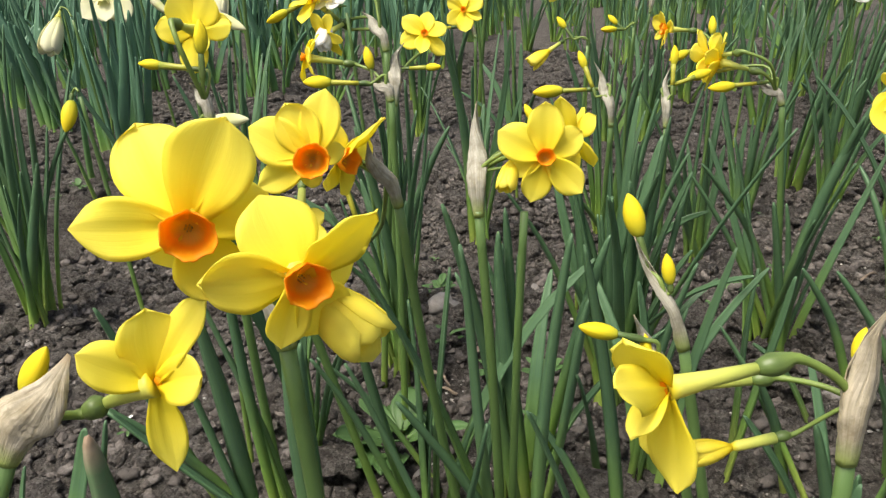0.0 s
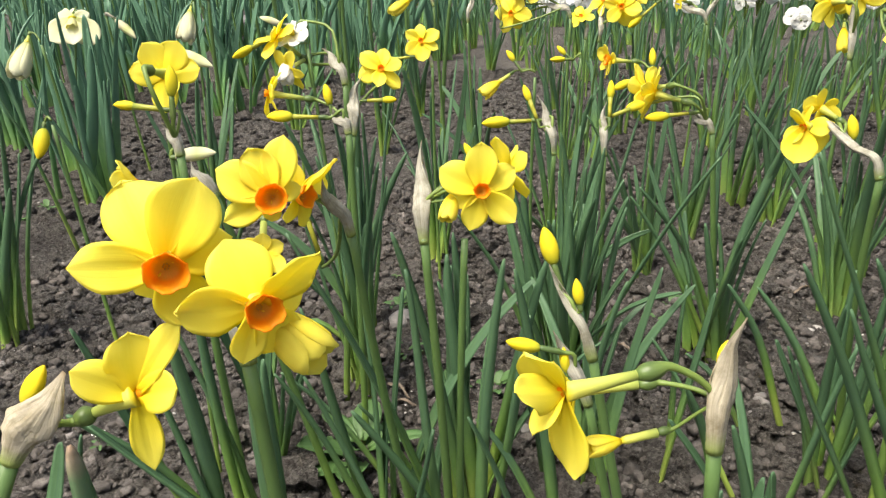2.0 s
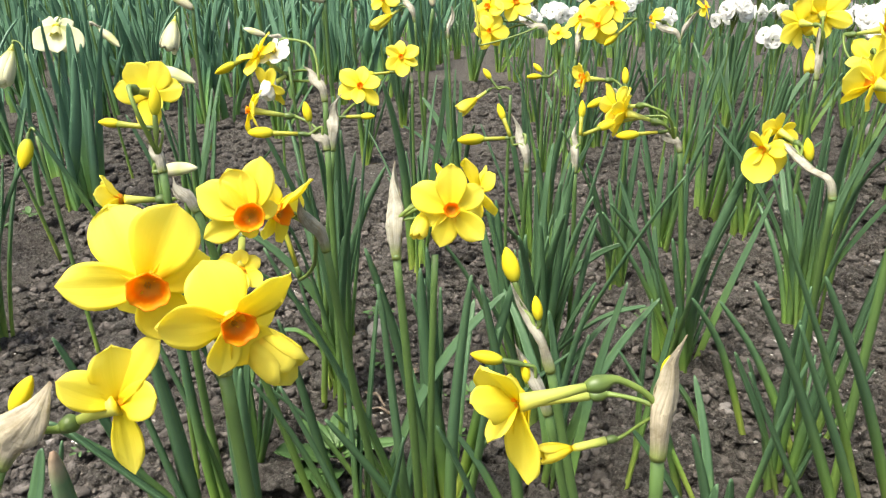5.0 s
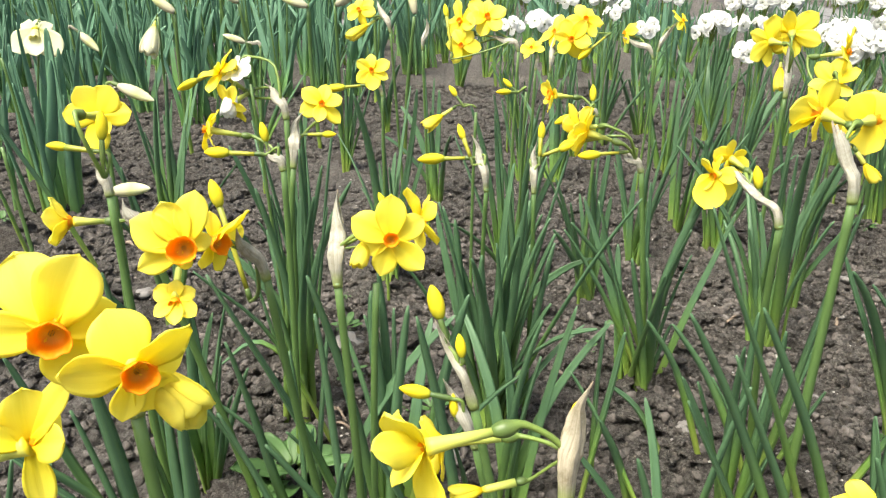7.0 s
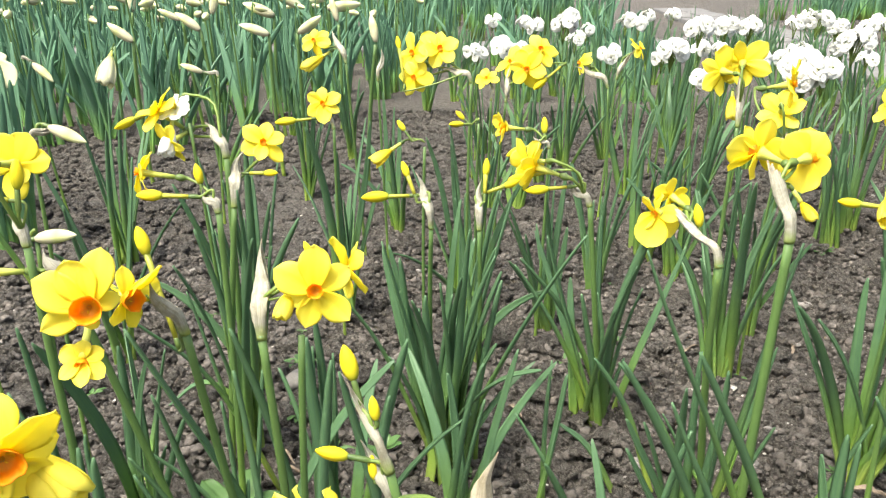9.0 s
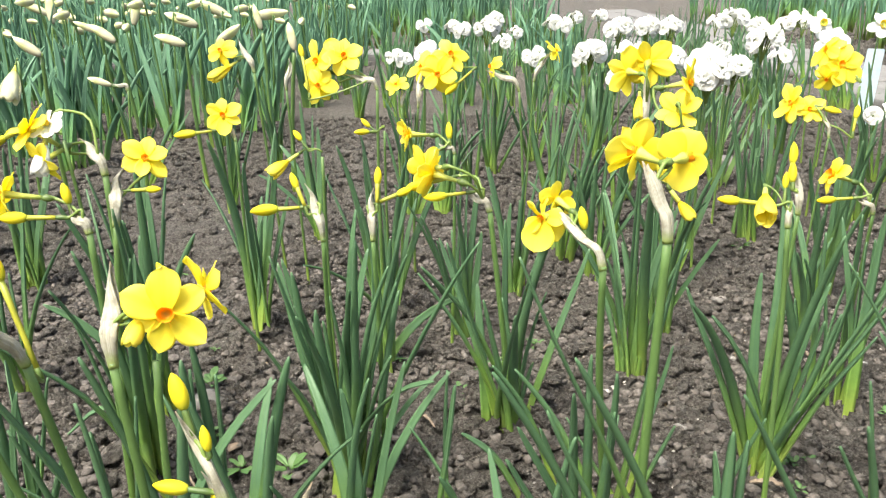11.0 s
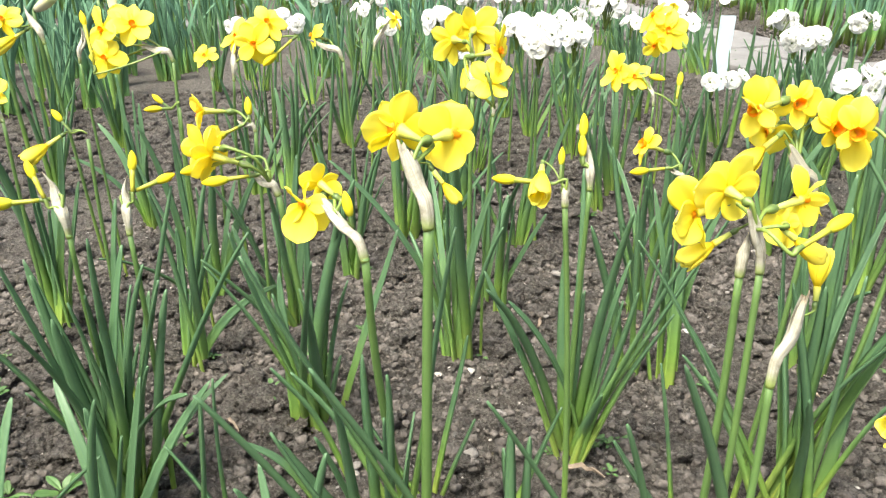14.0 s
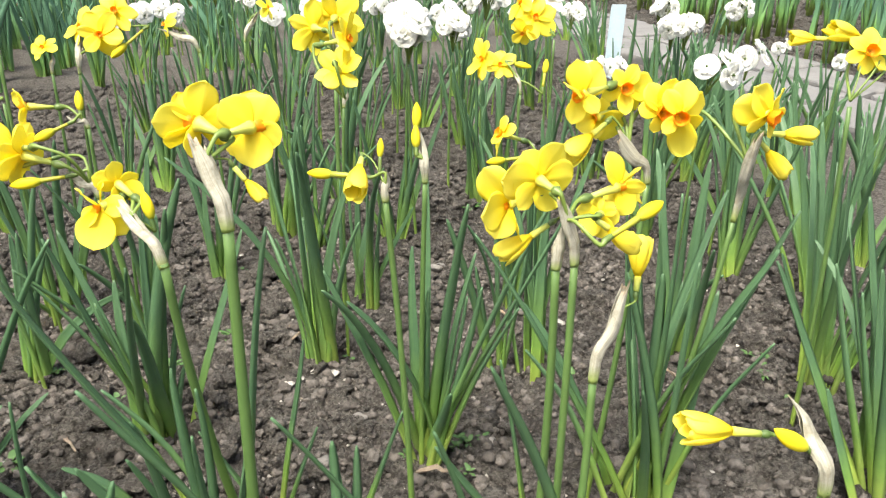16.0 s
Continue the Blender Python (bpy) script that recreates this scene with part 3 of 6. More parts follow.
def clump(x, y, seed, count=12, tall=0.3, spread=0.18, width=0.0122, material=None, label="", group="narcissus clumps", reach=0.0085):
    """A tuft of strap leaves growing out of the soil."""
    ob = new("narcissus_clump")
    ob.location = (x, y, soil_at(x, y) - 0.004)
    for me in leaf_set(seed, count, tall, spread, width, material or LEAF, reach):
        part("leaf", me, ob)
    return tagged(ob, label or "upright blue-green narcissus leaves growing from bare soil", "plant", group)


def bent_leaf(plant, base, tip, arch=0.0, width=0.011, seed=1, material=None):
    """One leaf of a clump from a place on the soil to its tip; arch: how far its middle bows up, in metres."""
    o = Vector(plant.location)
    a, b = np.array(base, float) - np.array(o), np.array(tip, float) - np.array(o)
    mid = (a + b) / 2 + np.array([0, 0, arch])
    part("leaf", leaf_mesh(curve_points([a, mid, b], 11), width, random.Random(seed).uniform(-0.8, 0.8), material or LEAF, seed), plant)


def spathe_mesh(pts, radius, wide, way, material, blunt, seed):
    """The dry sheath of a flower head: wrinkled, wrapped round the stalk below, slit open above towards way, with a curled tip, or a blunt torn mouth."""
    rnd = random.Random(seed)
    n, around = len(pts), 26
    side, up = ring_frames(pts)
    p = [rnd.uniform(0, 6.28) for _ in range(6)]
    waist = rnd.uniform(0.16, 0.3)
    rows = np.linspace(0, 1, n)
    if blunt:
        size = np.interp(rows, [0, 0.05, 0.12, 0.3, 0.5, 0.68, 0.85, 1.0], [radius, radius * 1.05, radius * 1.1, radius * 0.7 + wide * 0.3, wide * 0.85, wide, wide * 0.96, wide * 0.7])
        gap = np.interp(rows, [0, 0.5, 0.75, 1.0], [-0.35, -0.35, 0.15, 0.7])
    else:
        size = np.interp(rows, [0, 0.05, 0.12, 0.3, 0.48, 0.64, 0.78, 0.88, 0.94, 1.0], [radius, radius * 1.06, radius * 1.12, wide * 0.86, wide, wide * 0.96, wide * 0.74, wide * 0.44, wide * 0.24, wide * 0.1])
        gap = np.interp(rows, [0, 0.4, 0.62, 0.8, 0.92, 1.0], [-0.35, -0.35, 0.1, 0.8, 1.4, 1.9])
    flat = np.interp(rows, [0, 0.15, 0.5, 1.0], [0.85, 0.78, 0.6, 0.55])
    opens = math.atan2(way @ up[n // 2], way @ side[n // 2])
    outer, inner, uvs = [], [], []
    for i, u in enumerate(rows):
        amount = min(1.0, 3.2 * u)
        curl = (side[i] * math.sin(p[0]) + up[i] * math.cos(p[0])) * wide * (0.3 if blunt else 1.1) * max(0.0, u - 0.84) / 0.16
        tear = wide * max(0.0, u - 0.7) / 0.3 if blunt else 0.0
        ahead = np.cross(side[i], up[i])
        ragged = [rnd.uniform(-0.03, 0.03) * amount for _ in range(around)]
        for k in range(around):
            w = k / (around - 1)
            a = opens + gap[i] + w * (2 * math.pi - 2 * gap[i])
            fold = 0.13 * math.sin(2 * a + p[1] + 3.0 * u) + 0.09 * math.sin(5 * a + p[2] - 4 * u) + 0.06 * math.sin(9 * a + p[3] + 9 * u)
            band = 0.09 * math.exp(-(((u - waist - 0.03 * math.sin(a + p[4])) / 0.022) ** 2)) + 0.05 * math.sin(46 * u + 3 * math.sin(2 * a + p[5])) * math.exp(-(((u - 0.42) / 0.22) ** 2))
            r = size[i] * (1 + fold * amount - band + ragged[k] + 0.07 * w * amount)
            out = math.cos(a) * side[i] + flat[i] * math.sin(a) * up[i]
            spot = pts[i] + curl + ahead * tear * (0.9 * math.sin(a + p[0]) + 0.45 * math.sin(3 * a + p[1]) + 0.2 * math.sin(7 * a + p[2]))
            outer.append(spot + r * out)
            inner.append(spot + max(r - 0.00025, 0.5 * r) * out)
            uvs.append((w, u))
    count = len(outer)
    faces = []
    for i in range(n - 1):
        for k in range(around - 1):
            a = i * around + k
            q = (a, a + 1, a + 1 + around, a + around)
            faces += [q, tuple(count + j for j in q[::-1])]
    rim = list(range(around)) + [i * around + around - 1 for i in range(1, n)] + [count - 1 - k for k in range(1, around)] + [i * around for i in range(n - 2, 0, -1)]
    for a, b in zip(rim, rim[1:] + rim[:1]):
        faces.append((b, a, a + count, b + count))
    return mesh("spathe", outer + inner, faces, material, uvs + uvs, True, len(rim))


def floret(thing, base, node, kind, c, f, size, tint="yellow", seed=0, petals=None, cup=None):
    """A flower or bud of a flower head: stalk, seed pod, tube, petals and cup. c: middle of the flower; f: where it faces."""
    rnd = random.Random(seed)
    down = Matrix.Translation(-Vector(base))
    c, f, node = np.array(c, float), np.array(f, float), np.array(node, float)
    f = f / np.linalg.norm(f)
    if kind == "half":
        c = c - f * size * 0.0004
    gap = np.linalg.norm(c - node)
    if kind in ("open", "half"):
        r = size / 2000
        tl = min(0.03, max(0.005, 0.46 * gap)) * (1.0 if size > 30 else 0.8)
        back = c - f * tl
        tube = sweep("flower", [c - f * r * 0.02, c - f * tl * 0.15, c - f * tl * 0.5, back], [r * 0.17, r * 0.115 + 0.001, 0.055 * r + 0.0014, 0.002], TUBE, 10)
        body = part("flower", tube, thing, down, {"white": "white double flower", "cream": "creamy white drooping flower"}.get(tint, ""))
        thick = min(1.15, max(0.55, size / 44)) * min(1.0, max(0.45, gap / 0.034))
        pod = back - f * min(0.013 * thick, 0.24 * gap)
        far = np.linalg.norm(pod - node)
        bow = (np.array([0, 0, min(0.012, 0.25 * far)]) - f * 0.3 * far) * min(1.0, (far / 0.045) ** 2)
        stalk = curve_points([back, (back + pod) / 2, pod, (pod + node) / 2 + bow * 0.6, node], 17)
        rad = [thick * k for k in (0.0021, 0.0029, 0.0035, 0.0037, 0.0035, 0.0031, 0.0025, 0.0019, 0.0017)] + [0.0014 * thick] * 7 + [0.0016 * thick]
        part("pedicel", sweep("pedicel", stalk, rad, PEDICEL, 7), body)
        m = Matrix.Translation(c) @ facing(f, rnd.uniform(0, 1.0))
        lean = rnd.uniform(-0.25, 0.2)
        for i in range(6):
            outer = i % 2
            turn = Matrix.Rotation(i * math.pi / 3 + rnd.uniform(-0.12, 0.12), 4, "Z")
            if kind == "half":
                long = rnd.uniform(0.9, 1.05) * size / 1000
                fat = long * rnd.uniform(1.05, 1.25) * (1.0 if outer else 0.92)
                part("petal", rnd.choice(WRAPPED[tint]), body, m @ turn @ Matrix.Diagonal((fat, fat, long, 1)))
                continue
            if petals:
                tip, wide, roll = petals[i]
                tip = Vector(tip) / 1000 + Vector(f) * (0.0008 * (i % 3 - 1))
                along = tip.normalized()
                flat = Vector(roll) if isinstance(roll, tuple) else Vector(f)
                normal = (flat - along * along.dot(flat)).normalized()
                turned = Matrix((along.cross(normal), along, normal)).transposed().to_4x4()
                long = tip.length
                pm = Matrix.Translation(c) @ turned @ Matrix.Rotation(0.0 if isinstance(roll, tuple) else radians(roll), 4, "Y")
                part("petal", PETALS[tint][(i * 2 + seed) % len(PETALS[tint])], body, pm @ Matrix.Diagonal((long * wide, long, long, 1)))
                continue
            tilt = rnd.uniform(-0.12, 0.25) + lean - 0.12 * outer + (rnd.uniform(-0.5, 0.5) if rnd.random() < 0.18 else 0)
            long = rnd.uniform(0.9, 1.12) * r
            pm = m @ turn @ Matrix.Translation((0, 0, -0.02 * r * outer)) @ Matrix.Rotation(tilt, 4, "X") @ Matrix.Rotation(rnd.uniform(-0.3, 0.3), 4, "Y")
            part("petal", rnd.choice(PETALS[tint]), body, pm @ Matrix.Diagonal((long * rnd.uniform(0.72, 0.98), long, long, 1)))
        cr = r * (cup or (1.0 if size > 44 else 0.64)) if kind == "open" else size / 1000 * 0.3
        m = m if kind == "open" else m @ Matrix.Translation((0, 0, size / 1000 * 0.3))
        part("cup", rnd.choice(CUPS[tint]), body, m @ Matrix.Diagonal((cr, cr, cr, 1)), {"yellow": "frilled orange cup"}.get(tint, ""))
        part("flower_centre", STAMENS, body, m @ Matrix.Diagonal((cr * 0.36, cr * 0.36, cr * 0.42, 1)))
    elif kind == "double":
        r = size / 2000
        back = c - f * r * 0.35
        m = Matrix.Translation(c - f * r * 0.2) @ facing(f, rnd.uniform(0, 6)) @ Matrix.Diagonal((r, r, r, 1))
        part("flower", rnd.choice(DOUBLES), thing, down @ m)
        stalk = curve_points([back + f * r * 0.3, back - f * 0.008, (back - f * 0.01) * 0.5 + node * 0.5 + np.array([0, 0, 0.004]), node], 9)
        part("pedicel", sweep("pedicel", stalk, [0.0016, 0.0022, 0.0026, 0.0018] + [0.0015] * 5, PEDICEL, 6), thing, down)
    else:
        long = size / 1000
        start = c - f * long * 0.5
        far = np.linalg.norm(start - node)
        tl = 0.5 * far if far > 0.03 else 0.3 * far
        back = start - f * tl
        pod = back - f * min(0.011, 0.25 * far)
        if far > 0.03 and kind == "bud":
            part("tube", sweep("tube", [start + f * 0.003, start - f * tl * 0.3, start - f * tl * 0.7, back], [0.0026, 0.0022, 0.002, 0.002], BUD_TUBE, 7), thing, down)
        stalk = curve_points([back if far > 0.03 and kind == "bud" else start + f * 0.002, (back + pod) / 2, pod, (pod + node) / 2 + np.array([0, 0, min(0.01, 0.2 * far)]) - f * 0.12 * far, node], 14)
        slim = min(1.0, max(0.6, long / 0.024))
        rad = [slim * k for k in [0.002, 0.0022, 0.0024, 0.0025, 0.0024, 0.0021, 0.0018] + [0.0015] * 6 + [0.0017]]
        pale = kind == "pale"
        me = rnd.choice(PALE_BUDS if pale else BUDS)
        body = part("bud", me, thing, down @ Matrix.Translation(start) @ facing(f, rnd.uniform(0, 6)) @ Matrix.Diagonal((long * 0.62, long * 0.62, long, 1)), "" if pale else "closed yellow bud")
        part("pedicel", sweep("pedicel", stalk, rad, PEDICEL, 7), thing, down)


def stem(name, base, neck, spathe, heads, radius=0.003, label="", group="", tint="yellow", seed=0, sheath=None, paper=None, hold=10, category="flower"):
    """A flowering stem with its papery sheath and flower head. base, neck and spathe are places; heads: rows of kind, place, facing, size in mm."""
    rnd = random.Random(seed + 77)
    base = (base[0], base[1], soil_at(base[0], base[1]) - 0.02)
    thing = new(name)
    thing.location = base
    down = Matrix.Translation(-Vector(base))
    b, k = np.array(base, float), np.array(neck, float)
    side = np.array([k[1] - b[1], b[0] - k[0], 0]) * 0.06 + np.array([rnd.uniform(-1, 1), rnd.uniform(-1, 1), 0]) * 0.003
    line = curve_points([b, b * 0.66 + k * 0.34 + side, b * 0.3 + k * 0.7 + side, k], 13)
    part("flower_stalk", sweep("flower_stalk", line, [radius * (1.12 - 0.02 * i) for i in range(13)], STEM, 9, None, 0.82), thing, down)
    way = k - line[-3]
    way = way / np.linalg.norm(way)
    node = k + way * 0.006
    if spathe is not None:
        s = np.array(spathe, float)
        long = np.linalg.norm(s - k)
        way2 = (s - k) / (long + 1e-9)
        pts = curve_points([k - way * 0.004, k + (way + way2) * long * 0.14, k + way2 * long * 0.55 + np.array([rnd.uniform(-1, 1), rnd.uniform(-1, 1), 0]) * 0.03 * long, s], 24)
        wide = sheath or min(0.0056, radius * 1.05 + 0.034 * long)
        away = np.mean([np.array(row[1], float) for row in heads] or [s + np.array([0.01, 0, 0])], axis=0) - pts[12]
        part("spathe", spathe_mesh(pts, radius, wide, away, paper or WHITE_SPATHE, hold > 16, seed), thing, down, "dry papery beige sheath" if paper else "dry papery whitish sheath")
        node = pts[hold]
    for i, (kind, c, f, size, *shape) in enumerate(heads):
        floret(thing, base, node, kind, c, f, size, tint, seed * 31 + i, *shape)
    return tagged(thing, label or "narcissus stem with bright yellow flowers and orange cups", category, group or "yellow narcissus stems")


# flowering stems, from the front of the bed to the back
stem("narcissus", (0.0, 0.285), (-0.009, 0.262, 0.356), (-0.018, 0.285, 0.372), [("open", (-0.027, 0.243, 0.404), (0.283, -0.959, 0.02), 63.6, [((-14.8, 13.0, 28.7), 0.92, 10), ((14.2, 4.0, 30.0), 1.04, -8), ((-32.5, -3.0, 2.1), 0.78, 10), ((21.9, 10.0, 4.7), 1.0, 0), ((4.1, 6.0, -24.6), 0.95, -10), ((-18.5, 14.0, -17.8), 0.9, 8)], 0.86), ("open", (0.004, 0.236, 0.39), (0.502, -0.864, 0.04), 55.4, [((-26.5, -6.0, 2.5), 0.86, -14), ((-10.0, 8.0, 22.5), 1.1, 0), ((23.4, -4.0, 20.4), 0.62, 14), ((16.0, 14.0, -3.0), 0.9, 0), ((-7.7, -2.0, -21.1), 0.84, 0), ((7.0, 12.0, -24.6), 0.9, 0)], 0.9), ("half", (0.009, 0.25, 0.373), (0.741, -0.3, -0.601), 32.0)], 0.0034, seed=1)
stem("narcissus", (-0.25, 0.2), (-0.092, 0.235, 0.336), (-0.07, 0.24, 0.361), [("open", (-0.052, 0.256, 0.345), (0.937, 0.156, 0.312), 61.1, [((-16.9, -10.0, 17.7), 0.75, (0.1, -0.8, 0.6)), ((1.7, 0.0, 27.1), 0.95, (0.3, -0.8, 0.3)), ((17.2, -2.0, 31.0), 0.55, (-0.5, -0.7, 0.3)), ((21.6, -12.0, 9.3), 0.9, (-0.1, -0.8, 0.5)), ((3.1, -6.0, -32.2), 0.52, (0.35, -0.9, 0.1)), ((1.3, 30.0, -6.1), 1.0, 0)], 0.3), ("bud", (-0.086, 0.25, 0.355), (0.511, 0.114, 0.852), 18.7)], 0.0038, seed=2, sheath=0.0075, paper=SPATHE)
stem("narcissus", (0.06, 0.47), (0.019, 0.44, 0.339), (0.002, 0.425, 0.374), [("open", (-0.016, 0.39, 0.379), (0.081, -0.98, 0.182), 60.9, [((-28.8, 0.0, 16.5), 1.0, 0), ((-10.9, 6.0, 25.9), 0.9, 0), ((8.1, 8.0, 31.3), 0.72, 0), ((14.9, 6.0, 2.8), 0.85, 0), ((-3.3, 2.0, -16.0), 0.85, 0), ((-27.4, -0.0, -12.8), 0.7, 0)], 1.0), ("open", (-0.008, 0.425, 0.368), (0.824, -0.566, 0.021), 52.2, [((1.0, 6.0, 18.5), 0.9, 0), ((24.5, -8.0, 23.6), 0.62, 25), ((-8.2, -6.0, -15.3), 0.8, 0), ((3.4, 4.0, -22.1), 0.8, 0), ((14.1, 20.0, 2.1), 0.8, 0), ((-12.9, 14.0, 5.9), 0.9, 0)], 1.0), ("open", (-0.026, 0.392, 0.346), (0.054, -0.87, -0.49), 29.8, [((-12.8, 4.0, 3.8), 1.0, (0, -0.7, 0.5)), ((0.5, 4.0, 10.5), 1.1, (0, -0.7, 0.5)), ((11.5, 4.0, 4.3), 1.0, (0, -0.7, 0.5)), ((12.4, -8.0, -7.7), 0.9, (0.6, -0.7, 0)), ((-10.9, -8.0, -7.4), 0.9, (-0.6, -0.7, 0)), ((1.2, -12.0, -10.3), 0.9, (0, -0.9, -0.3))], 0.95), ("bud", (-0.037, 0.566, 0.355), (-0.259, 0.259, 0.931), 23.2)], 0.0031, seed=3)
stem("narcissus", (0.075, 0.45), (0.064, 0.452, 0.326), (0.064, 0.486, 0.379), [("open", (0.101, 0.449, 0.357), (0.03, -0.953, 0.301), 46.7, [((-25.0, 0.0, 16.1), 0.9, 0), ((1.1, 4.0, 30.1), 0.86, 0), ((23.2, 8.0, 11.8), 0.84, 0), ((21.1, -2.0, -21.0), 0.84, 0), ((-8.0, -2.0, -25.7), 0.86, 0), ((-19.5, 2.0, -9.8), 0.74, 0)], 0.8), ("open", (0.12, 0.475, 0.361), (0.931, 0.361, 0.05), 42.6, [((-5.7, 0.0, 23.9), 0.8, 20), ((13.9, -4.0, 12.0), 1.0, 0), ((11.7, -4.0, -18.4), 1.0, 0), ((2.2, 10.0, -23.8), 1.0, 0), ((9.0, 16.0, 12.5), 0.9, 0), ((1.6, 30.0, -8.1), 1.0, 0)], 0.7), ("half", (0.082, 0.452, 0.348), (-0.323, -0.727, -0.606), 20.9), ("bud", (0.096, 0.478, 0.375), (-0.458, 0.356, 0.814), 11.7)], 0.0032, seed=9, sheath=0.0058)
stem("narcissus", (0.19, 0.24), (0.176, 0.248, 0.311), (0.18, 0.256, 0.364), [("open", (0.113, 0.246, 0.341), (-0.984, -0.124, -0.124), 48.3, [((-16.6, -4.0, 22.1), 0.74, (-0.65, -0.7, 0.3)), ((-14.5, 22.0, 1.1), 0.7, 0), ((-21.1, -20.0, 14.5), 0.62, 0), ((-15.8, -14.0, -6.1), 0.7, (-0.75, -0.6, 0.2)), ((5.2, -6.0, -36.3), 0.6, (-0.6, -0.75, 0)), ((-0.7, 24.0, -40.6), 0.65, 0)], 0.55), ("open", (0.123, 0.27, 0.326), (-0.993, 0.082, -0.082), 33.9, [((-10.8, 0.0, 14.4), 0.9, 0), ((-11.2, 20.0, -2.6), 0.8, 0), ((-20.0, -12.0, 6.7), 0.8, 0), ((-14.5, -12.0, -7.3), 0.8, 0), ((-2.5, 0.0, -21.8), 0.8, 0), ((-5.4, 20.0, -28.6), 0.8, 0)], 0.55), ("half", (0.133, 0.252, 0.311), (-0.987, -0.125, -0.104), 14.9), ("bud", (0.182, 0.262, 0.344), (0.255, 0.306, 0.917), 12.4)], 0.0036, seed=13, sheath=0.0058, paper=SPATHE)
stem("narcissus", (-0.014, 0.556), (-0.087, 0.539, 0.336), (-0.107, 0.548, 0.355), [("open", (-0.141, 0.545, 0.342), (-0.972, -0.214, 0.098), 48.3, [((-13.3, -2.9, 21.4), 0.95, 0), ((-20.2, 11.2, 10.6), 0.95, 0), ((-19.9, 13.3, -8.4), 0.95, 0), ((-19.4, -4.3, -15.7), 0.95, 0), ((-12.4, -20.5, -8.4), 0.95, 0), ((-13.6, -18.6, 10.6), 0.95, 0)])], 0.0034, seed=4)
stem("narcissus", (-0.091, 0.524), (-0.101, 0.521, 0.373), (-0.109, 0.529, 0.392), [("open", (-0.112, 0.555, 0.42), (0.075, 0.962, -0.262), 50.8, [((12.0, 1.5, 22.4), 1.1, 0), ((-12.4, 3.3, 21.9), 1.1, 0), ((24.9, -3.2, 4.0), 1.0, 0), ((-25.3, 0.4, 2.7), 1.0, 0), ((7.3, -4.0, -12.7), 1.0, 0), ((-5.4, -6.8, -26.6), 0.85, 0)]), ("bud", (-0.101, 0.527, 0.42), (0.041, 0.212, 0.976), 20.7), ("bud", (-0.138, 0.536, 0.403), (-0.986, 0.123, 0.115), 16.3)], 0.0033, seed=5)
stem("narcissus", (-0.014, 0.769), (-0.004, 0.771, 0.372), (-0.021, 0.786, 0.405), [("open", (-0.07, 0.789, 0.415), (-0.694, -0.281, 0.663), 49.3, None, 0.5), ("open", (-0.06, 0.775, 0.385), (-0.646, -0.709, -0.283), 46.3, None, 0.5), ("bud", (-0.108, 0.802, 0.4), (-0.916, -0.103, -0.388), 23.6, None, 0.5)], 0.0033, seed=6)
stem("narcissus", (-0.005, 0.656), (0.005, 0.657, 0.35), (-0.011, 0.665, 0.365), [("open", (-0.063, 0.675, 0.381), (-0.978, -0.064, 0.199), 40.9), ("bud", (-0.054, 0.662, 0.363), (-0.998, -0.007, 0.064), 22.8), ("bud", (-0.012, 0.671, 0.379), (-0.172, 0.205, 0.964), 18.4)], 0.0032, seed=7)
stem("narcissus", (-0.033, 0.755), (0.001, 0.759, 0.323), (0.007, 0.782, 0.375), [("open", (0.032, 0.787, 0.38), (-0.009, -0.87, 0.494), 49.7, None, 0.5), ("bud", (0.039, 0.769, 0.352), (0.964, -0.262, 0.055), 15.3, None, 0.5)], 0.0034, seed=8)
stem("narcissus_stalk", (0.08, 0.45), (0.09, 0.45, 0.325), None, [], 0.0027, label="cut green narcissus stem with no flowers", seed=10)
stem("narcissus", (0.205, 0.305), (0.142, 0.319, 0.314), (0.122, 0.336, 0.355), [("bud", (0.124, 0.341, 0.363), (-0.226, 0.308, 0.924), 19.0), ("bud", (0.136, 0.327, 0.344), (-0.123, 0.204, 0.971), 13.1)], 0.0028, seed=11, sheath=0.0027, hold=12, label="narcissus stem with closed yellow buds")
stem("narcissus", (0.21, 0.321), (0.145, 0.336, 0.276), (0.127, 0.349, 0.311), [("bud", (0.112, 0.345, 0.306), (-0.97, 0.133, 0.204), 18.2), ("bud", (0.134, 0.343, 0.297), (-0.125, 0.314, 0.941), 13.9)], 0.0028, seed=12, sheath=0.0038, hold=12, label="narcissus stem with closed yellow buds")
stem("narcissus", (0.465, 0.6), (0.425, 0.556, 0.318), (0.404, 0.602, 0.349), [("open", (0.391, 0.616, 0.344), (-0.944, -0.205, -0.257), 52.6, [((-15.4, 0.0, 15.1), 1.0, 0), ((-15.9, 4.0, -13.2), 1.0, 0), ((-8.5, -6.0, -29.7), 1.1, (-0.4, -0.9, 0)), ((12.8, -4.0, -23.1), 1.2, (-0.3, -0.9, 0.2)), ((3.9, 8.0, 17.3), 1.0, 0), ((18.1, -10.0, 1.7), 1.1, (-0.2, -0.9, 0.4))], 0.5), ("open", (0.405, 0.622, 0.358), (-0.507, 0.761, 0.406), 40.3, [((-16.7, 0.0, 7.2), 1.1, 0), ((-2.0, 0.0, 17.0), 1.2, 0), ((15.9, 0.0, 3.8), 1.1, 0), ((16.1, 0.0, -11.3), 1.1, 0), ((-2.0, 0.0, -13.9), 1.1, 0), ((-13.8, 0.0, -4.0), 1.1, 0)], 0.5), ("bud", (0.422, 0.6, 0.346), (-0.101, 0.253, 0.962), 20.7)], 0.0036, seed=14, sheath=0.0043, hold=19)
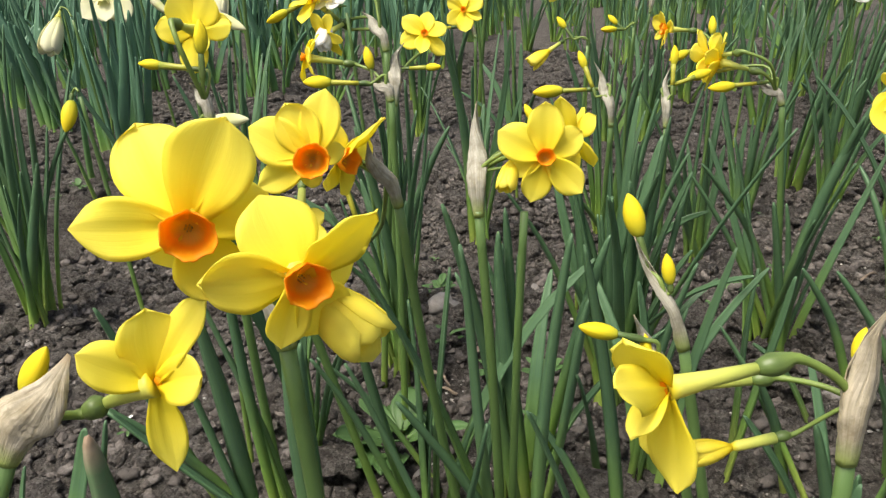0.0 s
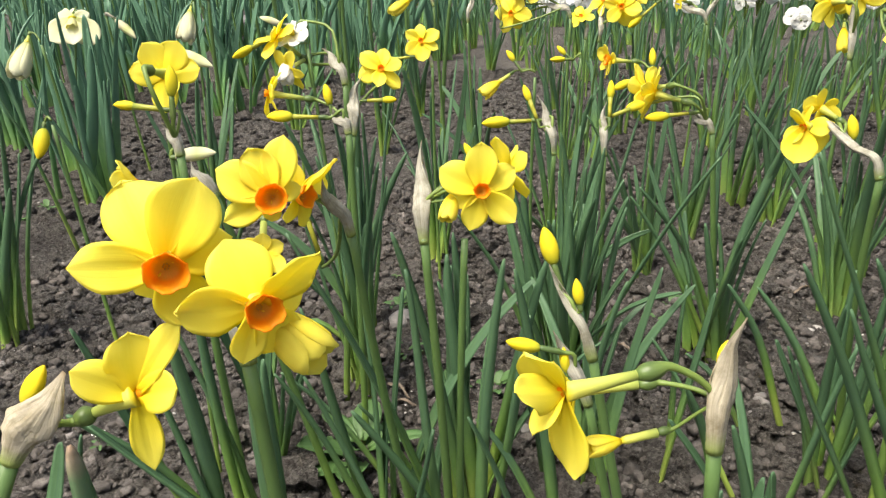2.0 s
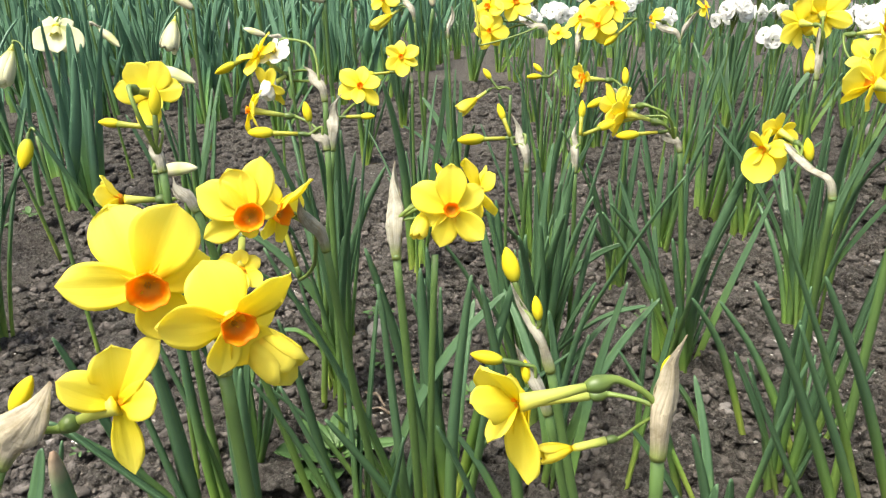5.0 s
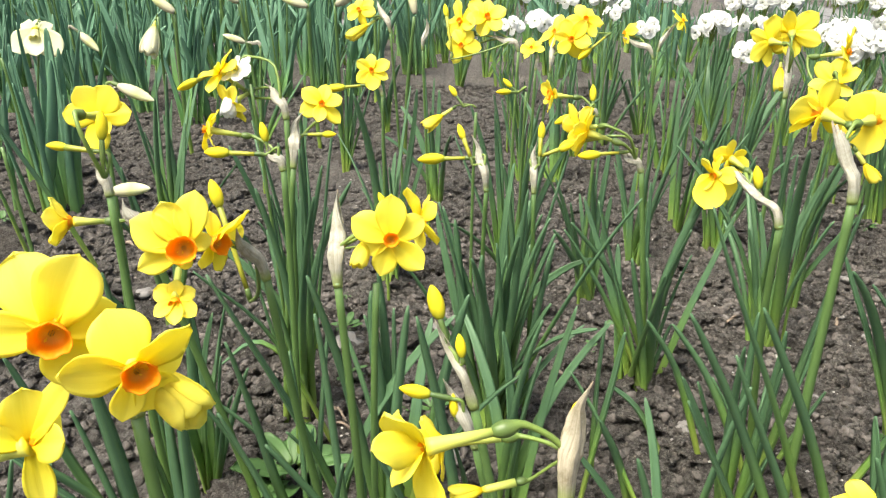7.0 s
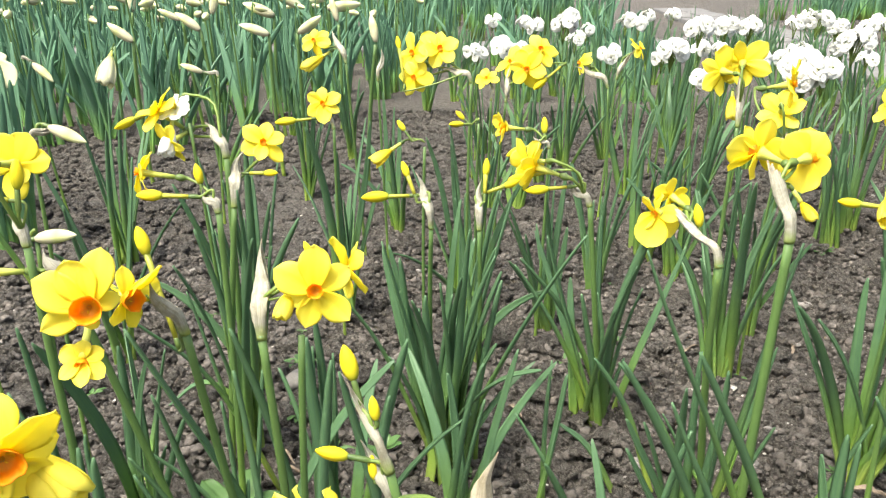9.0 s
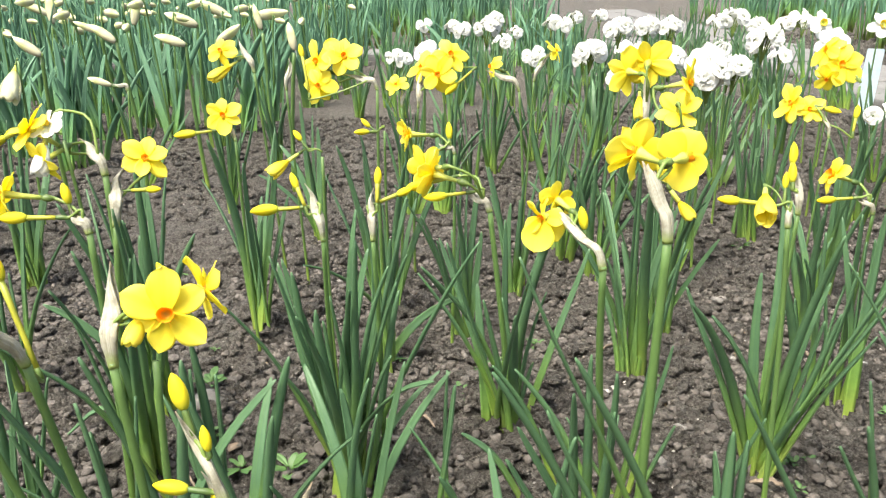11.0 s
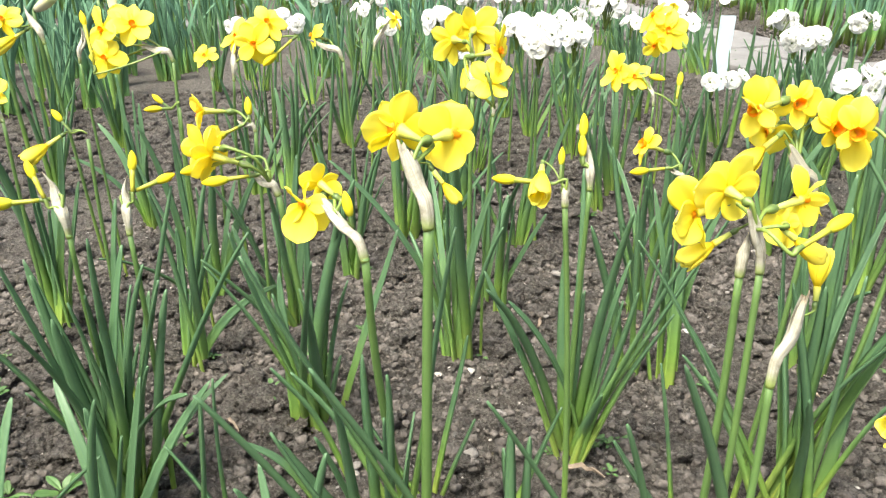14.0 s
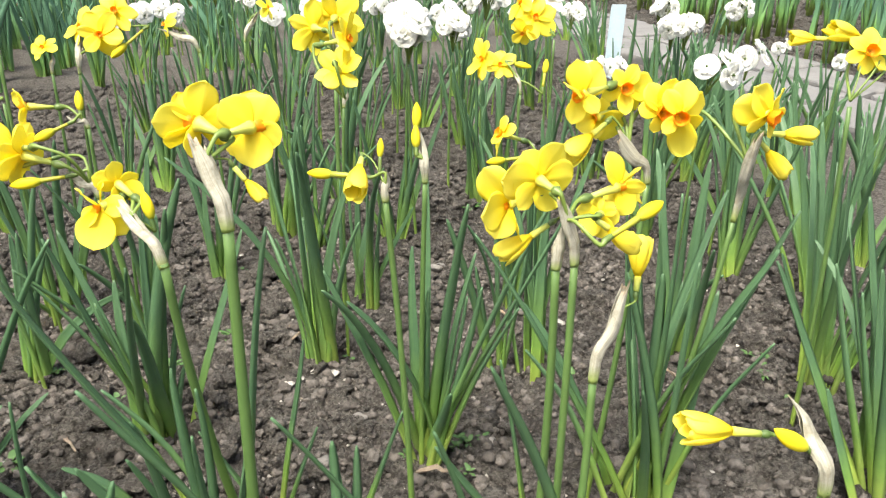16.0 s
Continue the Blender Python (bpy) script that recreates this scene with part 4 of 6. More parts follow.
stem("narcissus", (0.458, 0.53), (0.467, 0.53, 0.348), (0.457, 0.55, 0.401), [("open", (0.462, 0.586, 0.404), (-0.628, 0.733, 0.262), 74.7, [((-29.2, 4.0, 5.4), 1.25, 0), ((9.8, 4.0, 27.8), 1.25, (-0.3, 0.9, 0.2)), ((-7.2, -4.0, -22.7), 1.15, 0), ((30.5, 10.0, -6.9), 1.25, (-0.3, 0.9, 0)), ((-18.8, 12.0, -19.5), 1.15, 0), ((-9.9, 12.0, 19.1), 1.2, 0)], 0.8), ("open", (0.496, 0.572, 0.401), (0.799, 0.599, -0.05), 63.0, [((15.8, 4.0, 20.1), 1.25, (0.3, 0.9, 0)), ((18.5, 0.0, -13.2), 1.2, (0.3, 0.9, 0)), ((-2.7, -4.0, -28.5), 1.2, (0.3, 0.9, 0)), ((-16.1, 8.0, 19.1), 1.3, (0.2, 0.9, 0)), ((6.4, 12.0, 23.5), 1.25, (0.2, 0.9, 0)), ((-15.9, 8.0, -19.6), 1.2, (0.2, 0.9, 0))], 0.8), ("half", (0.489, 0.55, 0.364), (0.526, -0.316, -0.789), 17.8)], 0.0044, seed=15, sheath=0.0052, hold=19)
stem("narcissus", (0.246, 0.726), (0.249, 0.726, 0.299), (0.25, 0.746, 0.344), [("bud", (0.259, 0.75, 0.356), (0.105, 0.394, 0.913), 18.6), ("bud", (0.285, 0.745, 0.339), (0.949, 0.066, 0.309), 17.5)], 0.0026, label="narcissus stem with closed yellow buds", seed=16)
stem("narcissus", (0.417, 0.799), (0.387, 0.803, 0.296), (0.363, 0.815, 0.317), [("open", (0.329, 0.825, 0.334), (-0.813, 0.548, 0.2), 61.0), ("open", (0.322, 0.839, 0.338), (-0.49, 0.849, -0.196), 55.3), ("bud", (0.327, 0.81, 0.312), (-0.994, 0.071, -0.077), 26.8), ("bud", (0.306, 0.823, 0.322), (-0.951, -0.301, -0.065), 23.2)], 0.0035, seed=17)
stem("narcissus", (0.374, 0.996), (0.383, 0.989, 0.32), (0.361, 0.995, 0.329), [("open", (0.325, 1.005, 0.343), (-0.994, 0.033, 0.103), 53.5), ("bud", (0.378, 1.0, 0.346), (0.055, 0.381, 0.923), 22.9), ("bud", (0.336, 0.987, 0.313), (-0.931, -0.055, -0.362), 25.8)], 0.0023, seed=18)
stem("narcissus", (0.206, 0.768), (0.2, 0.73, 0.301), (0.19, 0.752, 0.353), [("bud", (0.144, 0.75, 0.328), (-0.998, 0.055, -0.023), 28.0), ("bud", (0.176, 0.755, 0.355), (-0.309, 0.406, 0.86), 17.9)], 0.0026, label="narcissus stem with closed yellow buds", seed=19)
stem("narcissus", (0.204, 0.898), (0.207, 0.895, 0.345), None, [("half", (0.157, 0.9, 0.335), (-0.819, -0.375, -0.434), 27.9), ("bud", (0.18, 0.909, 0.369), (-0.537, 0.398, 0.744), 15.9)], 0.0021, seed=20)
stem("narcissus", (0.092, 1.08), (0.093, 1.073, 0.337), (0.056, 1.097, 0.368), [("open", (0.079, 1.081, 0.368), (-0.109, -0.922, 0.372), 55.5, None, 0.5), ("bud", (0.025, 1.087, 0.343), (-0.986, 0.127, -0.105), 31.0, None, 0.5)], 0.0023, seed=21)
stem("narcissus", (0.301, 1.095), (0.297, 1.059, 0.338), None, [("bud", (0.265, 1.061, 0.338), (-0.987, -0.153, 0.051), 22.0), ("bud", (0.272, 1.071, 0.349), (-0.682, 0.375, 0.628), 17.4)], 0.002, label="narcissus stem with closed yellow buds", seed=22)
stem("narcissus", (0.29, 1.132), (0.296, 1.129, 0.389), (0.256, 1.145, 0.409), [("open", (0.212, 1.16, 0.426), (-0.62, -0.588, 0.52), 66.0, None, 0.5), ("open", (0.251, 1.15, 0.433), (0.016, -0.886, 0.463), 67.4, None, 0.5), ("open", (0.212, 1.141, 0.394), (-0.38, -0.91, 0.168), 55.9, None, 0.5), ("bud", (0.191, 1.169, 0.441), (-0.106, 0.393, 0.913), 20.6, None, 0.5)], 0.0024, seed=23)
stem("narcissus_stalk", (0.17, 1.308), (0.161, 1.3, 0.37), (0.173, 1.316, 0.415), [], 0.0022, label="cut green narcissus stem with no flowers", seed=24)
stem("narcissus", (0.366, 1.318), (0.377, 1.284, 0.332), (0.389, 1.306, 0.393), [("open", (0.437, 1.3, 0.413), (-0.044, -0.885, 0.464), 74.1, None, 0.5), ("open", (0.413, 1.289, 0.382), (-0.376, -0.886, 0.271), 68.3, None, 0.5), ("open", (0.389, 1.311, 0.392), (-0.762, -0.419, 0.493), 62.2, None, 0.5), ("bud", (0.434, 1.281, 0.358), (-0.78, -0.333, -0.53), 30.4, None, 0.5)], 0.0023, seed=25)
stem("narcissus", (0.56, 1.26), (0.545, 1.257, 0.356), (0.495, 1.281, 0.391), [("open", (0.503, 1.285, 0.392), (-0.927, -0.063, 0.369), 47.7, None, 0.5)], 0.0023, seed=26)
stem("narcissus", (0.328, 1.247), (0.344, 1.24, 0.343), (0.349, 1.248, 0.365), [("open", (0.338, 1.25, 0.374), (-0.491, -0.634, 0.597), 43.9, None, 0.5)], 0.0023, seed=27)
stem("narcissus", (0.129, 1.405), (0.108, 1.367, 0.392), (0.082, 1.392, 0.443), [("open", (0.055, 1.385, 0.426), (-0.448, -0.766, 0.461), 57.7, None, 0.5), ("half", (0.054, 1.373, 0.391), (-0.825, -0.289, -0.486), 40.4, None, 0.5)], 0.0026, seed=28)
stem("narcissus", (0.647, 1.588), (0.668, 1.586, 0.322), (0.707, 1.601, 0.376), [("open", (0.719, 1.6, 0.379), (0.79, -0.299, 0.535), 57.5, None, 0.5)], 0.0025, seed=29)
stem("narcissus", (0.707, 1.121), (0.712, 1.12, 0.313), (0.72, 1.154, 0.399), [("open", (0.696, 1.16, 0.39), (-0.204, 0.979, -0.011), 85.0), ("open", (0.728, 1.161, 0.402), (0.443, 0.894, 0.068), 82.6), ("half", (0.71, 1.142, 0.338), (-0.098, -0.363, -0.927), 36.0)], 0.0036, seed=30)
stem("narcissus", (0.642, 0.89), (0.654, 0.886, 0.339), (0.661, 0.889, 0.353), [("open", (0.669, 0.909, 0.408), (0.728, -0.643, 0.237), 64.8, None, 0.5), ("open", (0.655, 0.901, 0.374), (0.43, 0.674, -0.601), 58.3, None, 0.5)], 0.002, seed=31)
stem("narcissus", (0.64, 0.631), (0.647, 0.627, 0.327), (0.65, 0.644, 0.366), [("bud", (0.649, 0.65, 0.378), (0.19, 0.369, 0.91), 21.5), ("bud", (0.644, 0.639, 0.362), (0.144, 0.39, 0.909), 19.5)], 0.0026, label="narcissus stem with closed yellow buds", seed=32)
stem("narcissus", (0.597, 0.544), (0.583, 0.549, 0.345), (0.587, 0.556, 0.363), [("half", (0.565, 0.557, 0.36), (-0.44, -0.797, -0.414), 29.7), ("bud", (0.542, 0.574, 0.361), (-0.893, 0.446, 0.06), 19.1), ("bud", (0.586, 0.564, 0.378), (0.19, 0.369, 0.91), 14.2)], 0.0027, seed=33)
stem("narcissus", (0.873, 0.814), (0.854, 0.776, 0.265), (0.835, 0.794, 0.284), [("open", (0.819, 0.811, 0.304), (-0.927, 0.139, 0.349), 46.9), ("bud", (0.806, 0.8, 0.276), (-0.922, 0.369, -0.121), 22.1)], 0.0025, seed=34)
stem("narcissus", (0.942, 1.016), (0.956, 1.014, 0.303), (0.952, 1.037, 0.345), [("open", (0.913, 1.052, 0.347), (-0.921, -0.141, 0.363), 62.1, None, 0.5), ("open", (0.935, 1.039, 0.339), (-0.216, -0.757, 0.617), 51.4, None, 0.5), ("bud", (0.966, 1.027, 0.338), (0.841, -0.498, -0.211), 24.9, None, 0.5), ("bud", (0.995, 1.012, 0.337), (0.288, 0.32, 0.903), 21.6, None, 0.5)], 0.002, seed=35)
stem("narcissus", (1.075, 1.107), (1.061, 1.099, 0.359), None, [("open", (1.038, 1.12, 0.392), (-0.339, -0.845, 0.414), 74.3, None, 0.5), ("open", (1.027, 1.147, 0.413), (-0.752, 0.091, 0.653), 64.2, None, 0.5), ("open", (1.017, 1.121, 0.37), (-0.69, -0.604, -0.399), 48.7, None, 0.5)], 0.0022, seed=36)
stem("narcissus", (0.66, 0.42), (0.668, 0.425, 0.329), (0.661, 0.432, 0.368), [("open", (0.655, 0.452, 0.377), (-0.124, 0.98, 0.155), 48.2, [((-28.5, 2.0, 3.8), 1.22, 0), ((-10.9, 4.0, 19.4), 1.16, 0), ((16.9, 4.0, 21.6), 1.22, 0), ((29.6, 6.0, -3.2), 1.16, 0), ((13.2, 0.0, -21.7), 1.16, 0), ((-15.7, 0.0, -17.6), 1.16, 0)], 0.7), ("open", (0.636, 0.458, 0.361), (-0.966, 0.156, -0.208), 41.2, [((-19.1, 0.0, 26.6), 0.98, (-0.5, -0.8, 0.2)), ((7.4, 20.0, 8.6), 0.98, 0), ((-25.8, -12.0, 0.0), 1.1, (-0.4, -0.9, 0)), ((-13.2, -6.0, -20.0), 1.1, (-0.4, -0.9, 0)), ((12.4, 6.0, -28.7), 0.98, 0), ((-1.3, 20.0, -6.6), 0.98, 0)], 0.6), ("half", (0.646, 0.462, 0.329), (-0.872, 0.106, -0.478), 27.2), ("open", (0.714, 0.448, 0.365), (0.976, 0.212, 0.053), 42.4, [((-7.1, 0.0, 25.6), 1.1, (0.3, -0.9, 0.2)), ((22.3, 12.0, 7.5), 1.04, 0), ((19.5, -4.0, -1.3), 0.73, 0), ((11.8, -4.0, -19.3), 1.1, (0.2, -0.9, 0)), ((-4.5, 4.0, -13.9), 1.1, 0), ((30.0, 20.0, -9.5), 1.1, 0)], 0.7), ("open", (0.696, 0.44, 0.351), (0.61, 0.732, -0.305), 34.2, [((-16.9, -4.0, -9.8), 1.04, 0), ((-16.6, 4.0, 5.0), 0.98, 0), ((4.0, 0.0, -18.0), 1.1, 0), ((16.9, 4.0, -8.9), 1.1, 0), ((14.8, 6.0, 4.8), 1.04, 0), ((-0.9, 8.0, 10.4), 1.04, 0)], 0.6), ("half", (0.698, 0.42, 0.342), (0.755, -0.244, -0.609), 23.7), ("bud", (0.71, 0.407, 0.363), (0.934, 0.106, 0.34), 22.3)], 0.0031, seed=37, sheath=0.0042, hold=18)
stem("narcissus_stalk", (0.655, 0.441), (0.661, 0.436, 0.323), (0.669, 0.442, 0.348), [], 0.0034, label="cut green narcissus stem with no flowers", seed=38)
stem("narcissus", (0.655, 0.395), (0.679, 0.41, 0.246), (0.708, 0.424, 0.301), [("half", (0.726, 0.432, 0.316), (0.31, 0.362, 0.879), 28.8)], 0.0034, seed=39, sheath=0.0052, hold=19)
stem("narcissus", (0.76, 0.52), (0.806, 0.53, 0.334), (0.777, 0.535, 0.371), [("open", (0.739, 0.535, 0.409), (-0.952, -0.301, -0.05), 51.6, [((-7.0, 0.0, 26.7), 0.9, (-0.6, -0.8, 0)), ((30.3, 12.0, 18.0), 0.9, (-0.3, -0.9, 0)), ((-21.7, -14.0, 12.0), 0.8, 0), ((-8.4, 0.0, -22.7), 0.9, (-0.6, -0.8, 0)), ((8.2, -12.0, -12.2), 1.0, (-0.3, -0.9, 0)), ((17.4, 20.0, 11.5), 0.9, 0)], 0.75), ("open", (0.762, 0.548, 0.386), (-0.943, -0.314, -0.105), 49.6, [((-24.3, 0.0, 14.9), 1.0, (-0.5, -0.8, 0)), ((-25.2, -10.0, -3.3), 1.0, (-0.5, -0.8, 0.2)), ((3.7, 0.0, -18.0), 1.0, (-0.4, -0.9, 0)), ((29.9, 6.0, -16.6), 1.0, (-0.3, -0.9, 0)), ((26.1, 12.0, 7.9), 1.0, (-0.3, -0.9, 0)), ((3.2, 10.0, 15.9), 0.9, (-0.3, -0.9, 0))], 0.6), ("open", (0.785, 0.545, 0.408), (-0.104, -0.989, 0.104), 47.1, [((14.3, 0.0, 17.5), 0.9, 0), ((-7.3, 4.0, 15.0), 0.9, 0), ((34.7, 6.0, -2.2), 0.95, 0), ((19.6, 4.0, -20.9), 0.9, 0), ((0.4, -4.0, -21.0), 0.8, 0), ((-15.2, 8.0, -7.4), 0.9, 0)], 0.85), ("open", (0.807, 0.524, 0.391), (-0.102, -0.99, 0.102), 51.4, [((10.8, 0.0, 25.8), 0.95, 0), ((-10.8, 4.0, 23.3), 0.9, 0), ((-18.8, 6.0, 4.2), 0.9, 0), ((-3.3, 0.0, -17.0), 1.0, 0), ((22.9, 4.0, -19.9), 0.9, 0), ((35.7, 8.0, 1.3), 0.9, 0)], 0.9), ("half", (0.741, 0.535, 0.37), (-0.885, -0.208, -0.416), 30.9)], 0.0029, seed=40, sheath=0.0055, hold=18)
stem("narcissus", (0.8, 0.5), (0.866, 0.49, 0.305), (0.866, 0.48, 0.375), [("open", (0.875, 0.48, 0.391), (0.367, -0.892, -0.262), 56.9, [((-19.7, 0.0, 23.9), 1.0, 0), ((-30.0, 6.0, 9.1), 1.0, 0), ((18.2, 6.0, 18.8), 0.8, 0), ((20.4, 0.0, -2.5), 0.9, 0), ((3.1, -2.0, -18.2), 0.9, 0), ((-20.8, 0.0, -9.8), 0.9, 0)], 0.9), ("open", (0.81, 0.505, 0.392), (-0.504, -0.858, -0.101), 56.6, [((8.7, 6.0, 26.0), 1.0, 0), ((37.3, 14.0, 2.4), 1.0, 0), ((27.9, 10.0, -17.8), 0.9, 0), ((10.7, 4.0, -34.8), 0.75, 0), ((-10.8, 6.0, 19.8), 0.8, 0), ((-15.6, 0.0, -11.6), 0.8, 0)], 0.8), ("half", (0.917, 0.488, 0.369), (0.986, -0.107, -0.129), 29.5), ("half", (0.899, 0.488, 0.35), (0.61, -0.305, -0.732), 26.7)], 0.0028, seed=41, sheath=0.0052, hold=18)
stem("narcissus", (1.058, 0.546), (1.054, 0.552, 0.366), None, [("open", (1.076, 0.56, 0.415), (-0.394, -0.842, 0.369), 46.9), ("half", (1.068, 0.582, 0.43), (-0.903, 0.312, 0.294), 31.3), ("half", (1.029, 0.596, 0.426), (-0.937, 0.344, 0.056), 24.7), ("bud", (1.054, 0.59, 0.43), (-0.779, 0.531, 0.333), 17.2)], 0.0029, seed=42)
stem("narcissus", (0.727, 0.295), (0.717, 0.255, 0.259), (0.712, 0.28, 0.302), [("half", (0.67, 0.293, 0.285), (-0.938, 0.293, 0.184), 29.3), ("bud", (0.702, 0.27, 0.285), (-0.758, 0.387, 0.525), 21.8)], 0.0036, seed=43)
stem("narcissus", (0.296, 0.204), (0.283, 0.195, 0.325), None, [("open", (0.284, 0.2, 0.335), (-0.104, -0.137, 0.985), 32.6)], 0.0029, seed=45)
stem("narcissus", (-0.75, 1.83), (-0.672, 1.815, 0.374), None, [("open", (-0.678, 1.8, 0.356), (0.06, -0.747, -0.662), 111.3, [((-52.4, -20.0, -43.1), 1.1, (0, -0.9, 0.4)), ((52.3, -20.0, -50.4), 1.1, (0, -0.9, 0.4)), ((6.1, -40.0, -49.2), 1.1, (0, -0.9, 0.4)), ((-40.6, 20.0, 11.1), 1.0, (0, -0.9, 0.4)), ((31.4, 20.0, 9.6), 1.0, (0, -0.9, 0.4)), ((-7.6, 30.0, 21.8), 1.0, (0, -0.9, 0.4))], 0.8)], 0.0026, seed=46, tint="cream", label="narcissus stem with a drooping creamy white flower")
stem("narcissus", (-0.605, 1.507), (-0.625, 1.506, 0.336), None, [("half", (-0.661, 1.5, 0.317), (-0.255, -0.462, -0.849), 70.9)], 0.003, tint="cream", label="narcissus stem with a half-open drooping creamy flower", seed=47)
stem("narcissus", (-0.434, 1.829), (-0.413, 1.817, 0.38), None, [("half", (-0.429, 1.8, 0.336), (-0.209, -0.47, -0.858), 69.2)], 0.003, tint="cream", label="narcissus stem with a half-open drooping creamy flower", seed=48)
stem("narcissus", (-0.569, 1.804), (-0.592, 1.766, 0.364), (-0.567, 1.76, 0.356), [("pale", (-0.549, 1.75, 0.334), (0.72, -0.323, -0.614), 59.6)], 0.0029, tint="cream", label="narcissus stem with a nodding pale green bud", seed=49)
stem("narcissus", (-0.192, 1.689), (-0.17, 1.689, 0.329), (-0.202, 1.696, 0.339), [("pale", (-0.227, 1.7, 0.344), (-0.927, 0.206, 0.312), 51.0)], 0.0028, tint="cream", label="narcissus stem with a pale green bud", seed=50)
stem("narcissus", (-0.024, 0.79), (-0.039, 0.782, 0.403), None, [("open", (-0.053, 0.79, 0.417), (-0.375, -0.456, 0.807), 38.7), ("half", (-0.06, 0.78, 0.388), (-0.13, -0.552, -0.823), 30.4)], 0.0019, tint="white", label="narcissus stem with small white flowers", seed=51)
stem("narcissus", (-0.185, 0.749), (-0.169, 0.722, 0.405), (-0.146, 0.723, 0.413), [("pale", (-0.135, 0.72, 0.407), (0.902, -0.234, -0.362), 37.1)], 0.0021, tint="cream", label="narcissus stem with a swelling bud in a brown sheath", seed=52)
stem("narcissus", (-0.343, 0.908), (-0.362, 0.908, 0.312), None, [("bud", (-0.377, 0.9, 0.292), (-0.16, -0.477, -0.864), 36.8)], 0.0026, tint="cream", label="short narcissus stem with a nodding green-yellow bud", seed=53)
stem("narcissus", (-0.143, 0.61), (-0.129, 0.602, 0.349), None, [("pale", (-0.113, 0.6, 0.349), (0.996, -0.036, 0.085), 32.7)], 0.0021, tint="cream", label="narcissus stem with a pale horizontal bud", seed=54)


def white_stem(x, y, z, wide, count, seed):
    """A stem with a crowded round head of white double flowers; wide: the head's width in mm."""
    rnd = random.Random(seed)
    r = wide / 2000
    each = max(26.0, min(46.0, wide * (0.54 if count > 4 else 0.62 if count > 3 else 0.8)))
    heads = []
    for i in range(count):
        a, up = i * 2.4 + rnd.uniform(-0.3, 0.3), 1 - 1.5 * (i + 0.5) / count
        out = math.sqrt(max(0.0, 1 - up * up))
        way = (out * math.cos(a), out * math.sin(a) - (0.45 if count > 3 else 1.1), up + 0.1)
        k = 0.68 if count > 3 else 0.75
        place = (x + k * r * way[0], y + k * r * way[1], z + 0.8 * k * r * way[2])
        heads.append(("double", place, way, each * rnd.uniform(0.85, 1.1)))
    lean = rnd.uniform(-0.02, 0.02)
    stem("narcissus", (x + lean, y + 0.015), (x + 0.1 * lean, y, z - 1.1 * r - 0.01), None, heads, 0.0026, tint="white", label=("narcissus stem with a crowded round head of white double flowers" if count > 4 else "narcissus stem with a few white double flowers"), group="white narcissus stems", seed=seed)


# heads of the white narcissus: place, width in mm and how many flowers
WHITE_HEADS = [
    (0.866, 1.792, 0.353, 88, 7),
    (1.024, 2.011, 0.385, 90, 6),
    (1.212, 2.252, 0.37, 88, 5),
    (1.272, 2.229, 0.367, 88, 6),
    (1.039, 1.73, 0.334, 88, 7),
    (0.869, 1.238, 0.384, 88, 8),
    (1.054, 1.468, 0.342, 88, 7),
    (1.434, 2.22, 0.295, 83, 4),
    (1.187, 1.587, 0.385, 90, 7),
    (1.482, 1.973, 0.3, 75, 4),
    (1.331, 1.383, 0.25, 54, 2),
    (1.382, 1.383, 0.25, 45, 2),
    (1.827, 1.786, 0.31, 84, 4),
    (1.593, 1.466, 0.31, 87, 5),
    (0.703, 2.185, 0.385, 94, 6),
    (0.758, 2.796, 0.333, 88, 5),
    (0.861, 2.632, 0.301, 88, 4),
    (1.007, 3.014, 0.296, 88, 4),
    (1.068, 2.603, 0.348, 88, 4),
    (1.464, 2.198, 0.385, 95, 5),
    (0.745, 3.672, 0.29, 88, 3),
    (0.467, 2.234, 0.3, 48, 2),
    (0.861, 1.218, 0.371, 88, 9),
    (1.177, 1.705, 0.3, 78, 5),
    (1.573, 1.399, 0.318, 88, 7),
    (1.83, 1.812, 0.3, 68, 4),
    (1.221, 0.927, 0.33, 62, 3),
    (1.32, 0.955, 0.335, 56, 2),
    (1.933, 1.628, 0.315, 88, 5),
    (1.603, 1.892, 0.3, 80, 4),
    (1.571, 1.13, 0.31, 38, 2),
    (1.494, 0.928, 0.32, 36, 2),
    (0.591, 2.603, 0.29, 68, 3),
    (0.862, 2.269, 0.29, 69, 3),
    (1.189, 2.378, 0.29, 59, 3),
    (0.782, 2.438, 0.383, 88, 5),
    (1.033, 2.629, 0.357, 88, 4),
    (0.613, 2.407, 0.29, 70, 3),
    (0.513, 2.098, 0.33, 55, 3),
    (0.756, 3.008, 0.33, 87, 4),
    (1.324, 3.234, 0.33, 95, 4),
    (0.905, 1.948, 0.32, 73, 5),
    (1.367, 2.597, 0.33, 95, 6),
    (1.477, 2.627, 0.33, 95, 5),
    (1.253, 1.963, 0.31, 89, 6),
    (1.733, 2.793, 0.33, 95, 4),
    (1.767, 2.582, 0.33, 95, 6),
    (1.474, 2.075, 0.32, 79, 5),
    (1.869, 2.566, 0.33, 89, 4),
    (0.842, 1.565, 0.32, 47, 3),
    (0.422, 2.055, 0.33, 45, 2),
    (1.997, 2.647, 0.33, 95, 4),
    (1.465, 3.306, 0.33, 95, 4),
    (1.963, 3.106, 0.33, 95, 4),
    (1.115, 2.087, 0.32, 63, 4),
    (2.115, 2.873, 0.33, 95, 3),
]
for i, (x, y, z, wide, count) in enumerate(WHITE_HEADS):
    white_stem(x, y, z, wide, count, 600 + i)
